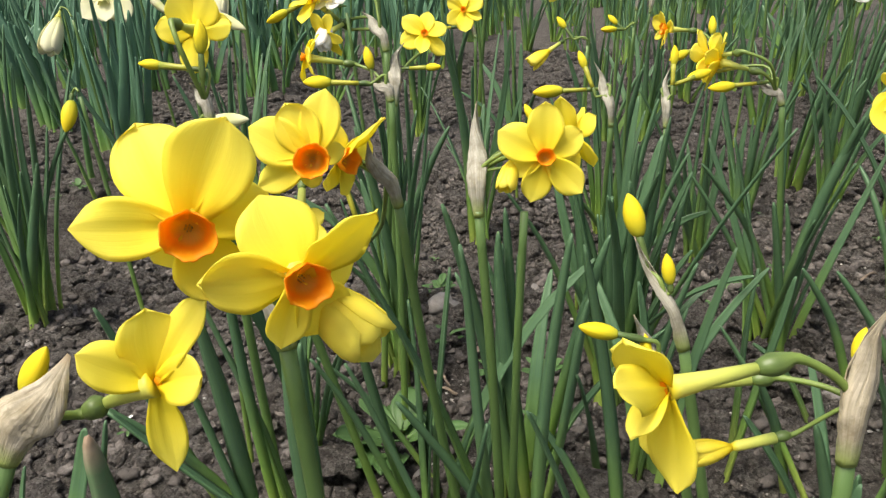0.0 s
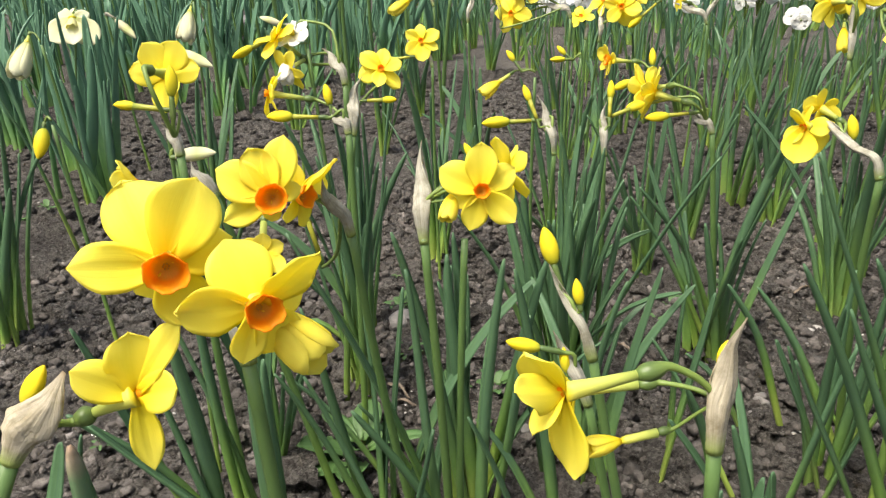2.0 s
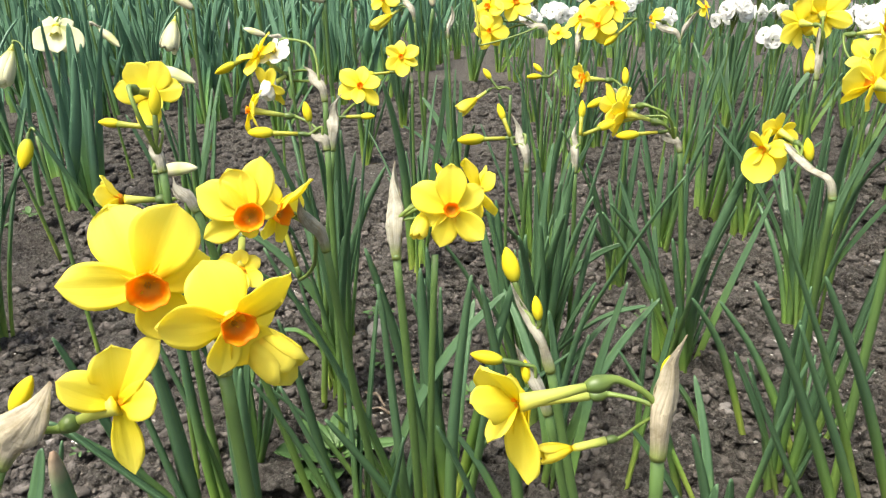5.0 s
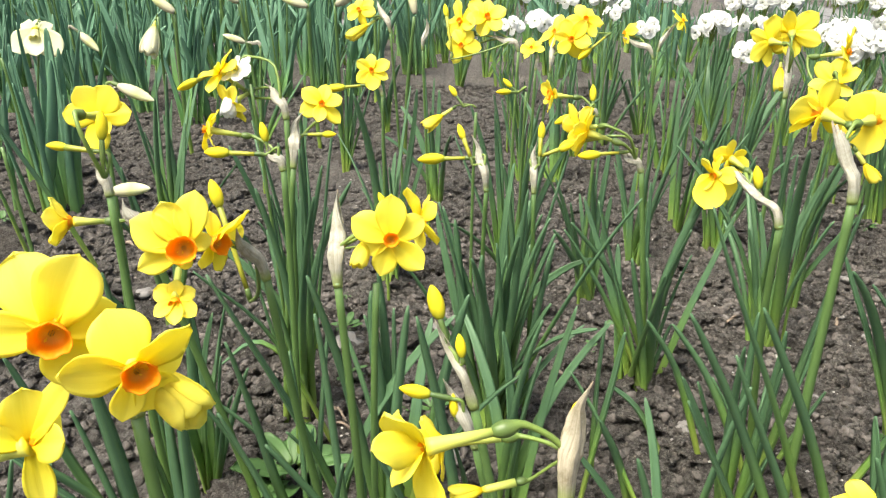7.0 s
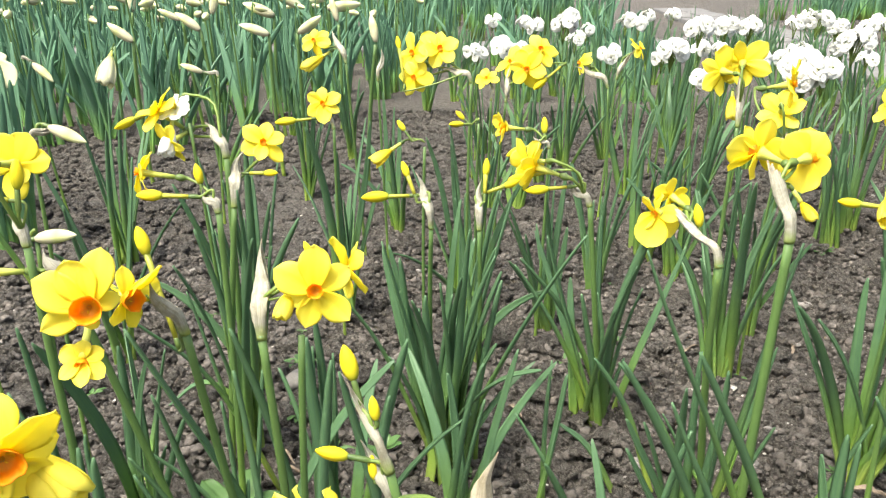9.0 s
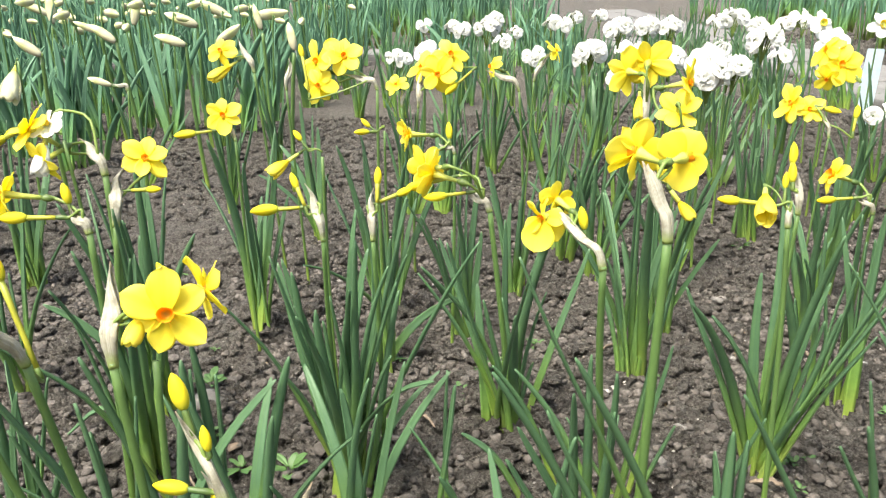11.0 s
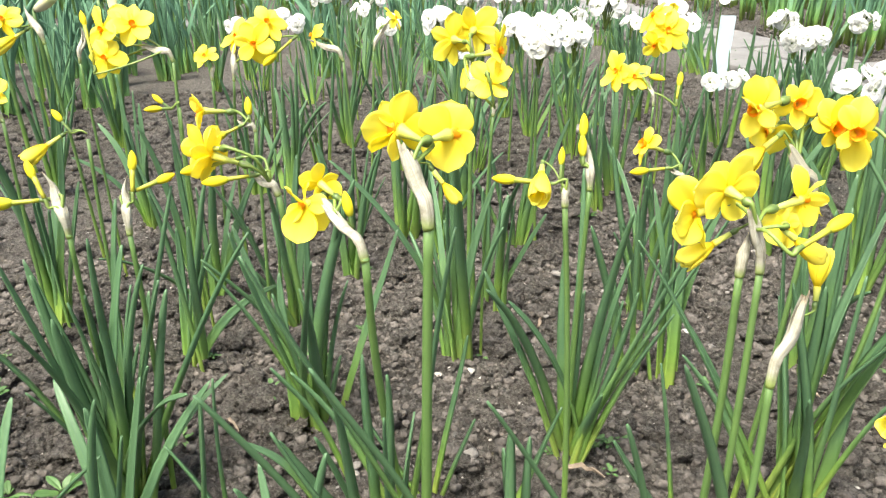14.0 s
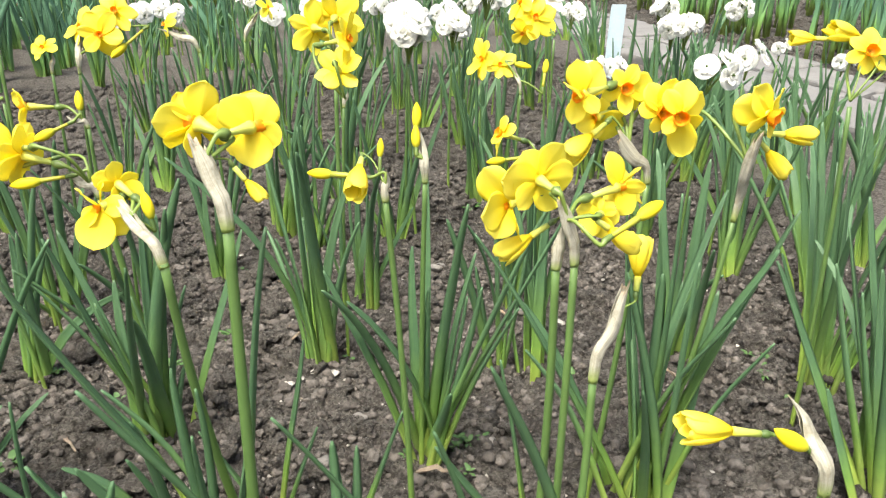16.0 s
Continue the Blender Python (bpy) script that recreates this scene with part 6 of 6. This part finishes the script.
for i in range(16):
    y = rnd.uniform(2.6, 4.6)
    plant_tuft("loose", 1.5 + 0.167 * y + rnd.uniform(-0.3, 0.3), y, rnd)


def far_leaves(name, seed, spots, label):
    """The leaf rows far behind, too many to count."""
    rnd = random.Random(seed)
    pieces = []
    shapes = [leaf_mesh(leaf_line(0.43 * rnd.uniform(0.8, 1.1), abs(rnd.gauss(0, 0.15)) + 0.02, rnd.uniform(0, 6.28), rnd.uniform(0, 0.3), 5), 0.022, rnd.uniform(-1, 1), FAR_LEAF, seed + i, (0, 0.3, 0.6, 0.85, 1.0)) for i in range(24)]
    for x, y in spots:
        for _ in range(9):
            m = Matrix.Translation((x + rnd.gauss(0, 0.03), y + rnd.gauss(0, 0.03), -0.01)) @ Matrix.Rotation(rnd.uniform(0, 6.28), 4, "Z")
            pieces.append((rnd.choice(shapes), m))
    return tagged(new(name, joined(name, pieces, FAR_LEAF)), label, "foliage", kind="stuff")


rnd = random.Random(8)
spots = [(-5.4 + 0.28 * i + rnd.uniform(-0.08, 0.08), 5.75 + 0.3 * j + rnd.uniform(-0.08, 0.08)) for j in range(16) for i in range(28)]
far_leaves("far_foliage", 300, [(x, y) for x, y in spots if x < 1.2 + 0.14 * (y - 5.7) and x > -1.8 - 0.42 * (y - 2.6)], "far rows of tall blue-green narcissus leaves")
spots = [(2.75 + 0.167 * (1.1 + 0.3 * j) + 0.26 * i + rnd.uniform(-0.08, 0.08), 1.1 + 0.3 * j + rnd.uniform(-0.08, 0.08)) for j in range(22) for i in range(9)]
far_leaves("far_foliage", 340, [(x, y) for x, y in spots if x < 3.3 + 0.5 * y and rnd.random() < 0.72], "narcissus leaves in the bed across the stone path")
spots = [(1.3 + 0.28 * i + rnd.uniform(-0.08, 0.08), 6.2 + 0.3 * j + rnd.uniform(-0.08, 0.08)) for j in range(10) for i in range(4)]
far_leaves("far_foliage", 380, spots, "green narcissus leaves beyond the cross path")

# small flowers across the path
rnd = random.Random(21)
for i in range(26):
    y = 2.1 + rnd.uniform(0, 4.0)
    x = 2.75 + 0.167 * y + rnd.uniform(0, 1.0)
    h = rnd.uniform(0.3, 0.37)
    ways = [(rnd.uniform(-0.6, 0.2), -0.8, rnd.uniform(0, 0.5)) for _ in range(2)]
    heads = [("double", (x + 0.022 * k - 0.01, y - 0.02, h + 0.02 + 0.01 * k), w, 34) for k, w in enumerate(ways)]
    stem("narcissus", (x + 0.02, y + 0.02), (x, y, h), None, heads, 0.0024, tint="white", label="white narcissus in the bed across the path", group="white narcissus stems", seed=500 + i)


# ---------------------------------------------------------------- stone path and label
def slab(parent, outline, top, thick, seed):
    """One worn stone slab with an uneven top and rounded edges."""
    rnd = random.Random(seed)
    verts, faces = [], []
    cx, cy = np.mean([p[0] for p in outline]), np.mean([p[1] for p in outline])
    n = len(outline)
    for z, s in ((top - thick, 1.0), (top - 0.012, 1.0), (top - 0.003, 0.985), (top, 0.95)):
        for x, y in outline:
            verts.append((cx + (x - cx) * s, cy + (y - cy) * s, z + rnd.uniform(-0.0015, 0.0015)))
    for j in range(3):
        for i in range(n):
            a, b = j * n + i, j * n + (i + 1) % n
            faces.append((a, b, b + n, a + n))
    faces.append(tuple(3 * n + i for i in range(n)))
    part("stone_slab", mesh("stone_slab", verts, faces, FLAG, None, False), parent)


def stone_path(name, rows, label, slant=0.0):
    path = tagged(new(name), label, "path", kind="structure")
    rnd = random.Random(len(rows))
    for k, (x0, y0, x1, y1) in enumerate(rows):
        pts = []
        for a, b in (((x0, y0), (x1, y0)), ((x1, y0), (x1, y1)), ((x1, y1), (x0, y1)), ((x0, y1), (x0, y0))):
            for t in (0.06, 0.36, 0.66, 0.94):
                pts.append((a[0] + (b[0] - a[0]) * t + rnd.uniform(-0.022, 0.022), a[1] + (b[1] - a[1]) * t + rnd.uniform(-0.022, 0.022)))
        pts = [(x + slant * y, y) for x, y in pts]
        slab(path, pts, 0.006 + rnd.uniform(0, 0.012), 0.06, k)


rows, y = [], 0.7
rnd = random.Random(2)
while y < 9:
    d = rnd.uniform(0.32, 0.55)
    cut = rnd.uniform(0.22, 0.36)
    lo, hi = 1.99 + rnd.uniform(-0.04, 0.04), 2.58 + rnd.uniform(-0.04, 0.04)
    rows += [(lo, y, lo + cut - 0.012, y + d - 0.014), (lo + cut + 0.012, y, hi, y + d - 0.014)]
    y += d
stone_path("path_long", rows, "pale grey worn flagstone path between the beds", 0.167)
rows, x = [], -2.0
while x < 2.7:
    d = rnd.uniform(0.26, 0.4)
    rows.append((x, 5.2 + rnd.uniform(-0.02, 0.02), min(x + d - 0.014, 2.75), 5.58 + rnd.uniform(-0.02, 0.02)))
    x += d
stone_path("path_cross", rows, "pale grey flagstones crossing behind the bed")


def joint_weed(x, y, seed):
    """A low green tuft in a joint of the path."""
    rnd = random.Random(seed)
    ob = new("grass_tuft")
    ob.location = (x, y, soil_at(x, y))
    for i in range(14):
        line = leaf_line(rnd.uniform(0.02, 0.06), rnd.uniform(0.3, 1.2), rnd.uniform(0, 6.28), rnd.uniform(0.2, 0.9), 5)
        me = leaf_mesh(line, 0.005, rnd.uniform(-1, 1), WEED, seed + i, (0, 0.3, 0.6, 0.85, 1.0))
        part("blade", me, ob, Matrix.Translation((rnd.uniform(-0.06, 0.06), rnd.uniform(-0.025, 0.025), 0)))
    return tagged(ob, "low green grass tuft in a joint of the path", "grass", "path tufts")


for i, (x, y) in enumerate(((2.38, 2.02), (2.62, 2.5), (2.33, 1.62), (2.75, 3.05), (2.5, 2.9), (2.31, 1.38), (2.2, 2.3), (2.86, 2.2))):
    joint_weed(x, y, 700 + 20 * i)


def plant_label(foot, head, width):
    ob = new("plant_label")
    ob.location = foot
    a, b = np.zeros(3), np.array(head) - np.array(foot)
    side = np.array([0.86, -0.5, 0.0]) * width / 2
    front = np.cross(side, b)
    front = front / np.linalg.norm(front) * 0.0012
    verts, faces = [], []
    for s in (-1, 1):
        for t, w in ((-0.15, 0.75), (0.0, 1.0), (0.97, 1.0), (1.0, 0.93)):
            for k in (-1, 1):
                verts.append(b * t + side * w * k + front * s)
    for j in range(3):
        p = 2 * j
        faces += [(p, p + 1, p + 3, p + 2), (8 + p + 1, 8 + p, 8 + p + 2, 8 + p + 3), (p, p + 2, 10 + p, 8 + p), (p + 3, p + 1, 9 + p, 11 + p)]
    faces += [(6, 7, 15, 14), (1, 0, 8, 9)]
    part("plate", mesh("plate", verts, faces, LABEL, None, False), ob)
    return tagged(ob, "pale blue-white plastic plant label leaning in the soil", "label")


plant_label((2.168, 2.476, -0.02), (2.183, 2.476, 0.245), 0.055)


# ---------------------------------------------------------------- stones, crumbs and litter
def lumps(seed, count, squash, fine=2, jag=0.34):
    """A few uneven lump shapes as vertex and face arrays."""
    rnd = random.Random(seed)
    out = []
    for k in range(count):
        bm = bmesh.new()
        bmesh.ops.create_icosphere(bm, subdivisions=fine, radius=1)
        off = Vector((rnd.uniform(0, 50), rnd.uniform(0, 50), rnd.uniform(0, 50)))
        for v in bm.verts:
            d = 1 + jag * noise.noise(v.co * 1.1 + off) + 0.6 * jag * noise.noise(v.co * 2.7 + off) + 0.3 * jag * noise.noise(v.co * 6.1 + off)
            v.co = v.co * d
            v.co.z *= squash
        bm.verts.ensure_lookup_table()
        out.append((np.array([v.co[:] for v in bm.verts]), np.array([[v.index for v in f.verts] for f in bm.faces])))
        bm.free()
    return out


def scatter(name, seed, count, area, sizes, shapes, material, label, category, sink=0.35, power=3.0, smooth=True):
    rs = np.random.RandomState(seed)
    verts, faces, base = [], [], 0
    xs, ys = rs.uniform(area[0], area[1], count), rs.uniform(area[2], area[3], count)
    zs = soil_height(xs, ys)
    trodden = np.exp(-(((xs + 0.05) / 0.2) ** 2 + ((ys - 1.74) / 0.24) ** 2))
    for i in range(count):
        if trodden[i] > 0.35 and i % 5:
            continue
        v, f = shapes[rs.randint(len(shapes))]
        s = sizes[0] + (sizes[1] - sizes[0]) * rs.rand() ** power
        a, t = rs.uniform(0, 6.28), rs.uniform(-0.4, 0.4)
        r = np.array(Euler((t, -t * 0.7, a)).to_matrix())
        verts.append(v @ r.T * s + (xs[i], ys[i], zs[i] + s * (0.5 - sink)))
        faces.append(f + base)
        base += len(v)
    me = bpy.data.meshes.new(name)
    me.from_pydata(np.concatenate(verts).tolist(), [], np.concatenate(faces).tolist())
    me.polygons.foreach_set("use_smooth", [smooth] * len(me.polygons))
    me.materials.append(material)
    return tagged(new(name, me), label, category, kind="stuff")


BED = (-0.55, 1.4, 0.38, 1.5)
scatter("soil_clods", 3, 5200, BED, (0.004, 0.0115), lumps(1, 18, 0.72, 2, 1.0), SOIL, "lumpy clods of dry grey-brown soil", "soil", 0.3, 1.8)
scatter("soil_lumps", 43, 1500, (-0.6, 1.6, 0.4, 1.9), (0.009, 0.021), lumps(11, 16, 0.62, 3, 1.0), SOIL, "large rough clods of dug grey-brown soil", "soil", 0.45, 2.2)
scatter("soil_crumbs", 13, 17000, (-0.55, 1.45, 0.38, 1.6), (0.002, 0.0075), lumps(5, 20, 0.75, 2, 0.75), CLOD, "loose rough crumbs of dry grey-brown soil", "soil", 0.3, 1.5)
scatter("soil_grains", 23, 7500, BED, (0.0014, 0.003), lumps(7, 9, 0.85, 1, 0.6), CLOD, "fine grains of dry soil", "soil", 0.2, 1.0)
scatter("soil_clods", 33, 13000, (-1.2, 2.2, 1.42, 3.1), (0.005, 0.018), lumps(9, 16, 0.7, 1, 1.0), SOIL, "lumpy soil clods farther back in the bed", "soil", 0.35, 1.6)
scatter("soil_clods", 53, 7000, (2.6, 5.0, 1.2, 5.6), (0.008, 0.026), lumps(9, 12, 0.7, 1, 1.0), SOIL, "lumpy soil clods in the bed across the path", "soil", 0.35, 1.6)
scatter("gravel", 4, 700, (-0.6, 1.6, 0.5, 1.9), (0.0016, 0.007), lumps(2, 8, 0.6, 1, 0.7), PEBBLE, "small grey pebbles in the soil", "gravel")
scatter("white_grit", 6, 2300, (-0.6, 1.7, 0.5, 2.0), (0.0009, 0.0032), lumps(3, 6, 0.5, 1, 0.7), CHIP, "tiny white chips scattered over the soil", "grit")


def stone(name, x, y, size, squash, material, label, seed, category="stone"):
    v, f = lumps(seed, 1, squash, 2, 0.7)[0]
    me = mesh(name, v * size, f, material)
    ob = new(name, me)
    ob.location = (x, y, soil_at(x, y) + size * squash * 0.6 + 0.002)
    ob.rotation_euler = (0, 0, seed)
    return tagged(ob, label, category)


stone("shell_fragment", 0.574, 0.835, 0.0064, 0.22, CHIP, "broken white shell fragment lying on the soil", 100, "shell")
stone("shell_fragment", 0.585, 0.848, 0.0040, 0.22, CHIP, "broken white shell fragment lying on the soil", 101, "shell")
stone("white_pebble", 0.666, 0.843, 0.0072, 0.5, CHIP, "smooth oval white pebble lying on the soil", 102, "stone")
stone("white_pebble", 0.934, 0.844, 0.0080, 0.5, CHIP, "smooth oval white pebble lying on the soil", 103, "stone")
stone("shell_fragment", 0.746, 0.725, 0.0056, 0.22, CHIP, "broken white shell fragment lying on the soil", 104, "shell")
stone("pebble", 0.549, 0.668, 0.0072, 0.7, PEBBLE, "smooth blue-grey pebble half sunk in soil", 105, "stone")
stone("pebble", 0.408, 0.673, 0.0064, 0.7, PEBBLE, "smooth blue-grey pebble half sunk in soil", 106, "stone")
stone("shell_fragment", 0.780, 1.058, 0.0056, 0.22, CHIP, "broken white shell fragment lying on the soil", 107, "shell")
stone("shell_fragment", 0.700, 0.604, 0.0040, 0.22, CHIP, "broken white shell fragment lying on the soil", 108, "shell")
stone("dry_husk", 0.619, 1.191, 0.0056, 0.22, STRAW, "pale dry husk lying on the soil", 109, "husk")
stone("shell_fragment", 0.576, 1.302, 0.0056, 0.22, CHIP, "broken white shell fragment lying on the soil", 110, "shell")
stone("shell_fragment", 0.945, 0.824, 0.0040, 0.22, CHIP, "broken white shell fragment lying on the soil", 111, "shell")
stone("shell_fragment", 0.609, 0.839, 0.0064, 0.22, CHIP, "broken white shell fragment lying on the soil", 112, "shell")
stone("pebble", 0.181, 1.006, 0.0056, 0.5, PEBBLE, "smooth blue-grey pebble half sunk in soil", 113, "stone")
stone("pebble", 0.427, 0.682, 0.0048, 0.6, PEBBLE, "smooth blue-grey pebble half sunk in soil", 114, "stone")
stone("pebble", 0.161, 0.656, 0.0064, 0.5, PEBBLE, "smooth blue-grey pebble half sunk in soil", 115, "stone")
stone("pebble", -0.756, 1.613, 0.0048, 0.5, PEBBLE, "smooth blue-grey pebble half sunk in soil", 116, "stone")
stone("pebble", 0.303, 0.714, 0.0048, 0.5, PEBBLE, "smooth blue-grey pebble half sunk in soil", 117, "stone")
stone("shell_fragment", 0.553, 0.838, 0.0056, 0.22, CHIP, "broken white shell fragment lying on the soil", 118, "shell")
stone("dry_husk", 0.075, 0.808, 0.0072, 0.22, STRAW, "pale dry husk lying on the soil", 119, "husk")
stone("pebble", 0.407, 0.675, 0.0064, 0.6, PEBBLE, "smooth blue-grey pebble half sunk in soil", 120, "stone")
stone("pebble", 0.172, 0.971, 0.0064, 0.6, PEBBLE, "smooth blue-grey pebble half sunk in soil", 121, "stone")
stone("shell_fragment", 0.567, 0.844, 0.0048, 0.22, CHIP, "broken white shell fragment lying on the soil", 122, "shell")
stone("rough_stone", 0.036, 0.9, 0.019, 0.7, PEBBLE, "rough brown-grey stone half sunk in the soil", 42)
stone("round_stone", 1.367, 1.985, 0.026, 0.8, PEBBLE, "round brown-grey stone among the leaves", 41)
for i, (x, y, s) in enumerate(((0.61, 0.74, 0.008), (0.36, 0.72, 0.007), (0.43, 0.7, 0.006), (0.66, 0.655, 0.008), (-0.3, 1.12, 0.012), (0.86, 1.1, 0.011), (0.16, 0.97, 0.009))):
    stone("pebble", x, y, s, 0.6, PEBBLE, "smooth grey pebble half sunk in soil", 50 + i)


def dead_leaf(x, y, long, wide, seed):
    rnd = random.Random(seed)
    az = rnd.uniform(0, 6.28)
    pts = [np.array([math.cos(az) * long * t, math.sin(az) * long * t, 0.004 + 0.25 * long * math.sin(math.pi * t) * rnd.uniform(0.5, 1.1)]) for t in np.linspace(0, 1, 8)]
    ob = new("dead_leaf", leaf_mesh(pts, wide * 0.7, rnd.uniform(1.5, 4.5), STRAW, seed))
    ob.location = (x, y, soil_at(x, y) + 0.003)
    return tagged(ob, "dry brown shrivelled leaf lying on the soil", "dead leaf", "litter")


LITTER = ((0.629, 0.617, 0.045, 0.007), (0.725, 0.746, 0.025, 0.01), (0.58, 0.934, 0.035, 0.005), (0.87, 0.87, 0.03, 0.01), (0.016, 0.769, 0.04, 0.006), (0.048, 0.728, 0.03, 0.004), (-0.379, 1.341, 0.04, 0.014), (0.97, 0.671, 0.03, 0.011), (0.306, 0.83, 0.03, 0.006), (0.749, 0.94, 0.03, 0.01), (1.112, 0.828, 0.03, 0.01))
for i, (x, y, a, b) in enumerate(LITTER):
    dead_leaf(x, y, a, b, 70 + i)

SPRIG = [petal_mesh("leaf", WEED, w, 0.2, k, 0.1, 90 + i) for i, (w, k) in enumerate(((0.2, 0.3), (0.28, 0.15), (0.17, 0.4)))]


def weed(x, y, size, count, seed, label="small green weed seedling in the soil", flowers=0):
    rnd = random.Random(seed)
    ob = new("weed")
    ob.location = (x, y, soil_at(x, y) - 0.002)
    for i in range(count):
        s = size * rnd.uniform(0.6, 1.1)
        m = Matrix.Rotation(i * 2.4 + rnd.uniform(-0.4, 0.4), 4, "Z") @ Matrix.Translation((0, 0.1 * size, 0.004 + 0.3 * size * rnd.random())) @ Matrix.Rotation(rnd.uniform(0.15, 0.8), 4, "X")
        part("leaf", rnd.choice(SPRIG), ob, m @ Matrix.Diagonal((s, s, s, 1)))
    for i in range(flowers):
        a = rnd.uniform(0, 6.28)
        p = Vector((0.3 * size * math.cos(a), 0.3 * size * math.sin(a), size * 1.4))
        part("stalk", sweep("stalk", [(0, 0, 0), p * 0.6, p], [0.0005] * 3, WEED, 5), ob)
        part("flower", DOUBLES[0], ob, Matrix.Translation(p) @ Matrix.Diagonal((0.0028, 0.0028, 0.0028, 1)), "tiny white flower")
    return tagged(ob, label, "weed", "weeds")


weed(-0.008, 0.636, 0.058, 11, 1, "leafy green weed with narrow leaves")
weed(-0.035, 0.631, 0.026, 8, 2, "leafy green weed with narrow leaves")
weed(0.684, 0.641, 0.014, 7, 3)
weed(0.409, 0.938, 0.017, 7, 4)
weed(-0.652, 1.436, 0.019, 9, 5)
weed(-0.710, 1.444, 0.017, 9, 6)
weed(0.847, 1.469, 0.019, 7, 7)
weed(-0.238, 0.923, 0.014, 6, 8)
weed(0.424, 0.922, 0.017, 8, 9)
weed(0.033, 0.975, 0.026, 9, 10)
weed(0.414, 0.921, 0.014, 7, 11)
weed(1.039, 1.339, 0.022, 9, 12)
weed(0.088, 0.765, 0.024, 8, 13)
weed(-0.060, 1.426, 0.017, 7, 14)
weed(0.871, 0.715, 0.012, 6, 15)
weed(0.256, 0.812, 0.017, 8, 16)
weed(0.513, 1.020, 0.017, 8, 17)
weed(1.132, 0.668, 0.017, 8, 18)
weed(0.697, 0.640, 0.012, 6, 19)
weed(0.363, 0.872, 0.011, 5, 20)
weed(0.639, 0.879, 0.011, 5, 21)
weed(-0.258, 1.814, 0.012, 6, 22)
weed(-0.036, 0.640, 0.019, 7, 23)
weed(0.241, 0.703, 0.012, 6, 24)
weed(0.295, 0.987, 0.012, 6, 25)
weed(0.143, 0.745, 0.026, 8, 26)
weed(0.119, 0.663, 0.014, 6, 27)
weed(0.566, 1.231, 0.010, 6, 28)
weed(0.684, 1.388, 0.010, 6, 29)
weed(0.420, 0.935, 0.010, 6, 30)
weed(0.406, 0.924, 0.010, 6, 31)
weed(0.689, 1.090, 0.010, 6, 32)
weed(1.034, 1.345, 0.010, 6, 33)
weed(0.703, 1.381, 0.010, 6, 34)
weed(0.364, 0.867, 0.010, 6, 35)
weed(0.364, 0.844, 0.010, 6, 36)
weed(0.038, 0.84, 0.022, 9, 37)
weed(-0.122, 1.159, 0.011, 6, 38)
weed(-0.192, 1.153, 0.011, 6, 39)
weed(0.024, 1.099, 0.011, 6, 40)
weed(-0.510, 1.235, 0.011, 6, 41)
weed(0.692, 0.647, 0.010, 6, 42)
weed(0.713, 0.639, 0.010, 6, 43)
weed(0.877, 0.716, 0.010, 6, 44)
weed(0.860, 0.662, 0.010, 6, 45)
weed(0.680, 0.603, 0.010, 6, 46)
weed(0.677, 1.093, 0.010, 6, 47)
weed(0.626, 0.641, 0.010, 6, 48)
weed(1.136, 0.673, 0.011, 7, 49)
weed(1.088, 0.621, 0.011, 7, 50)
weed(1.090, 0.588, 0.011, 7, 51)
weed(1.122, 0.646, 0.011, 7, 52)
weed(1.110, 0.668, 0.011, 7, 53)
weed(0.841, 0.603, 0.011, 7, 54)
weed(-0.275, 0.663, 0.014, 6, 60, "small weed with tiny white flowers", 3)
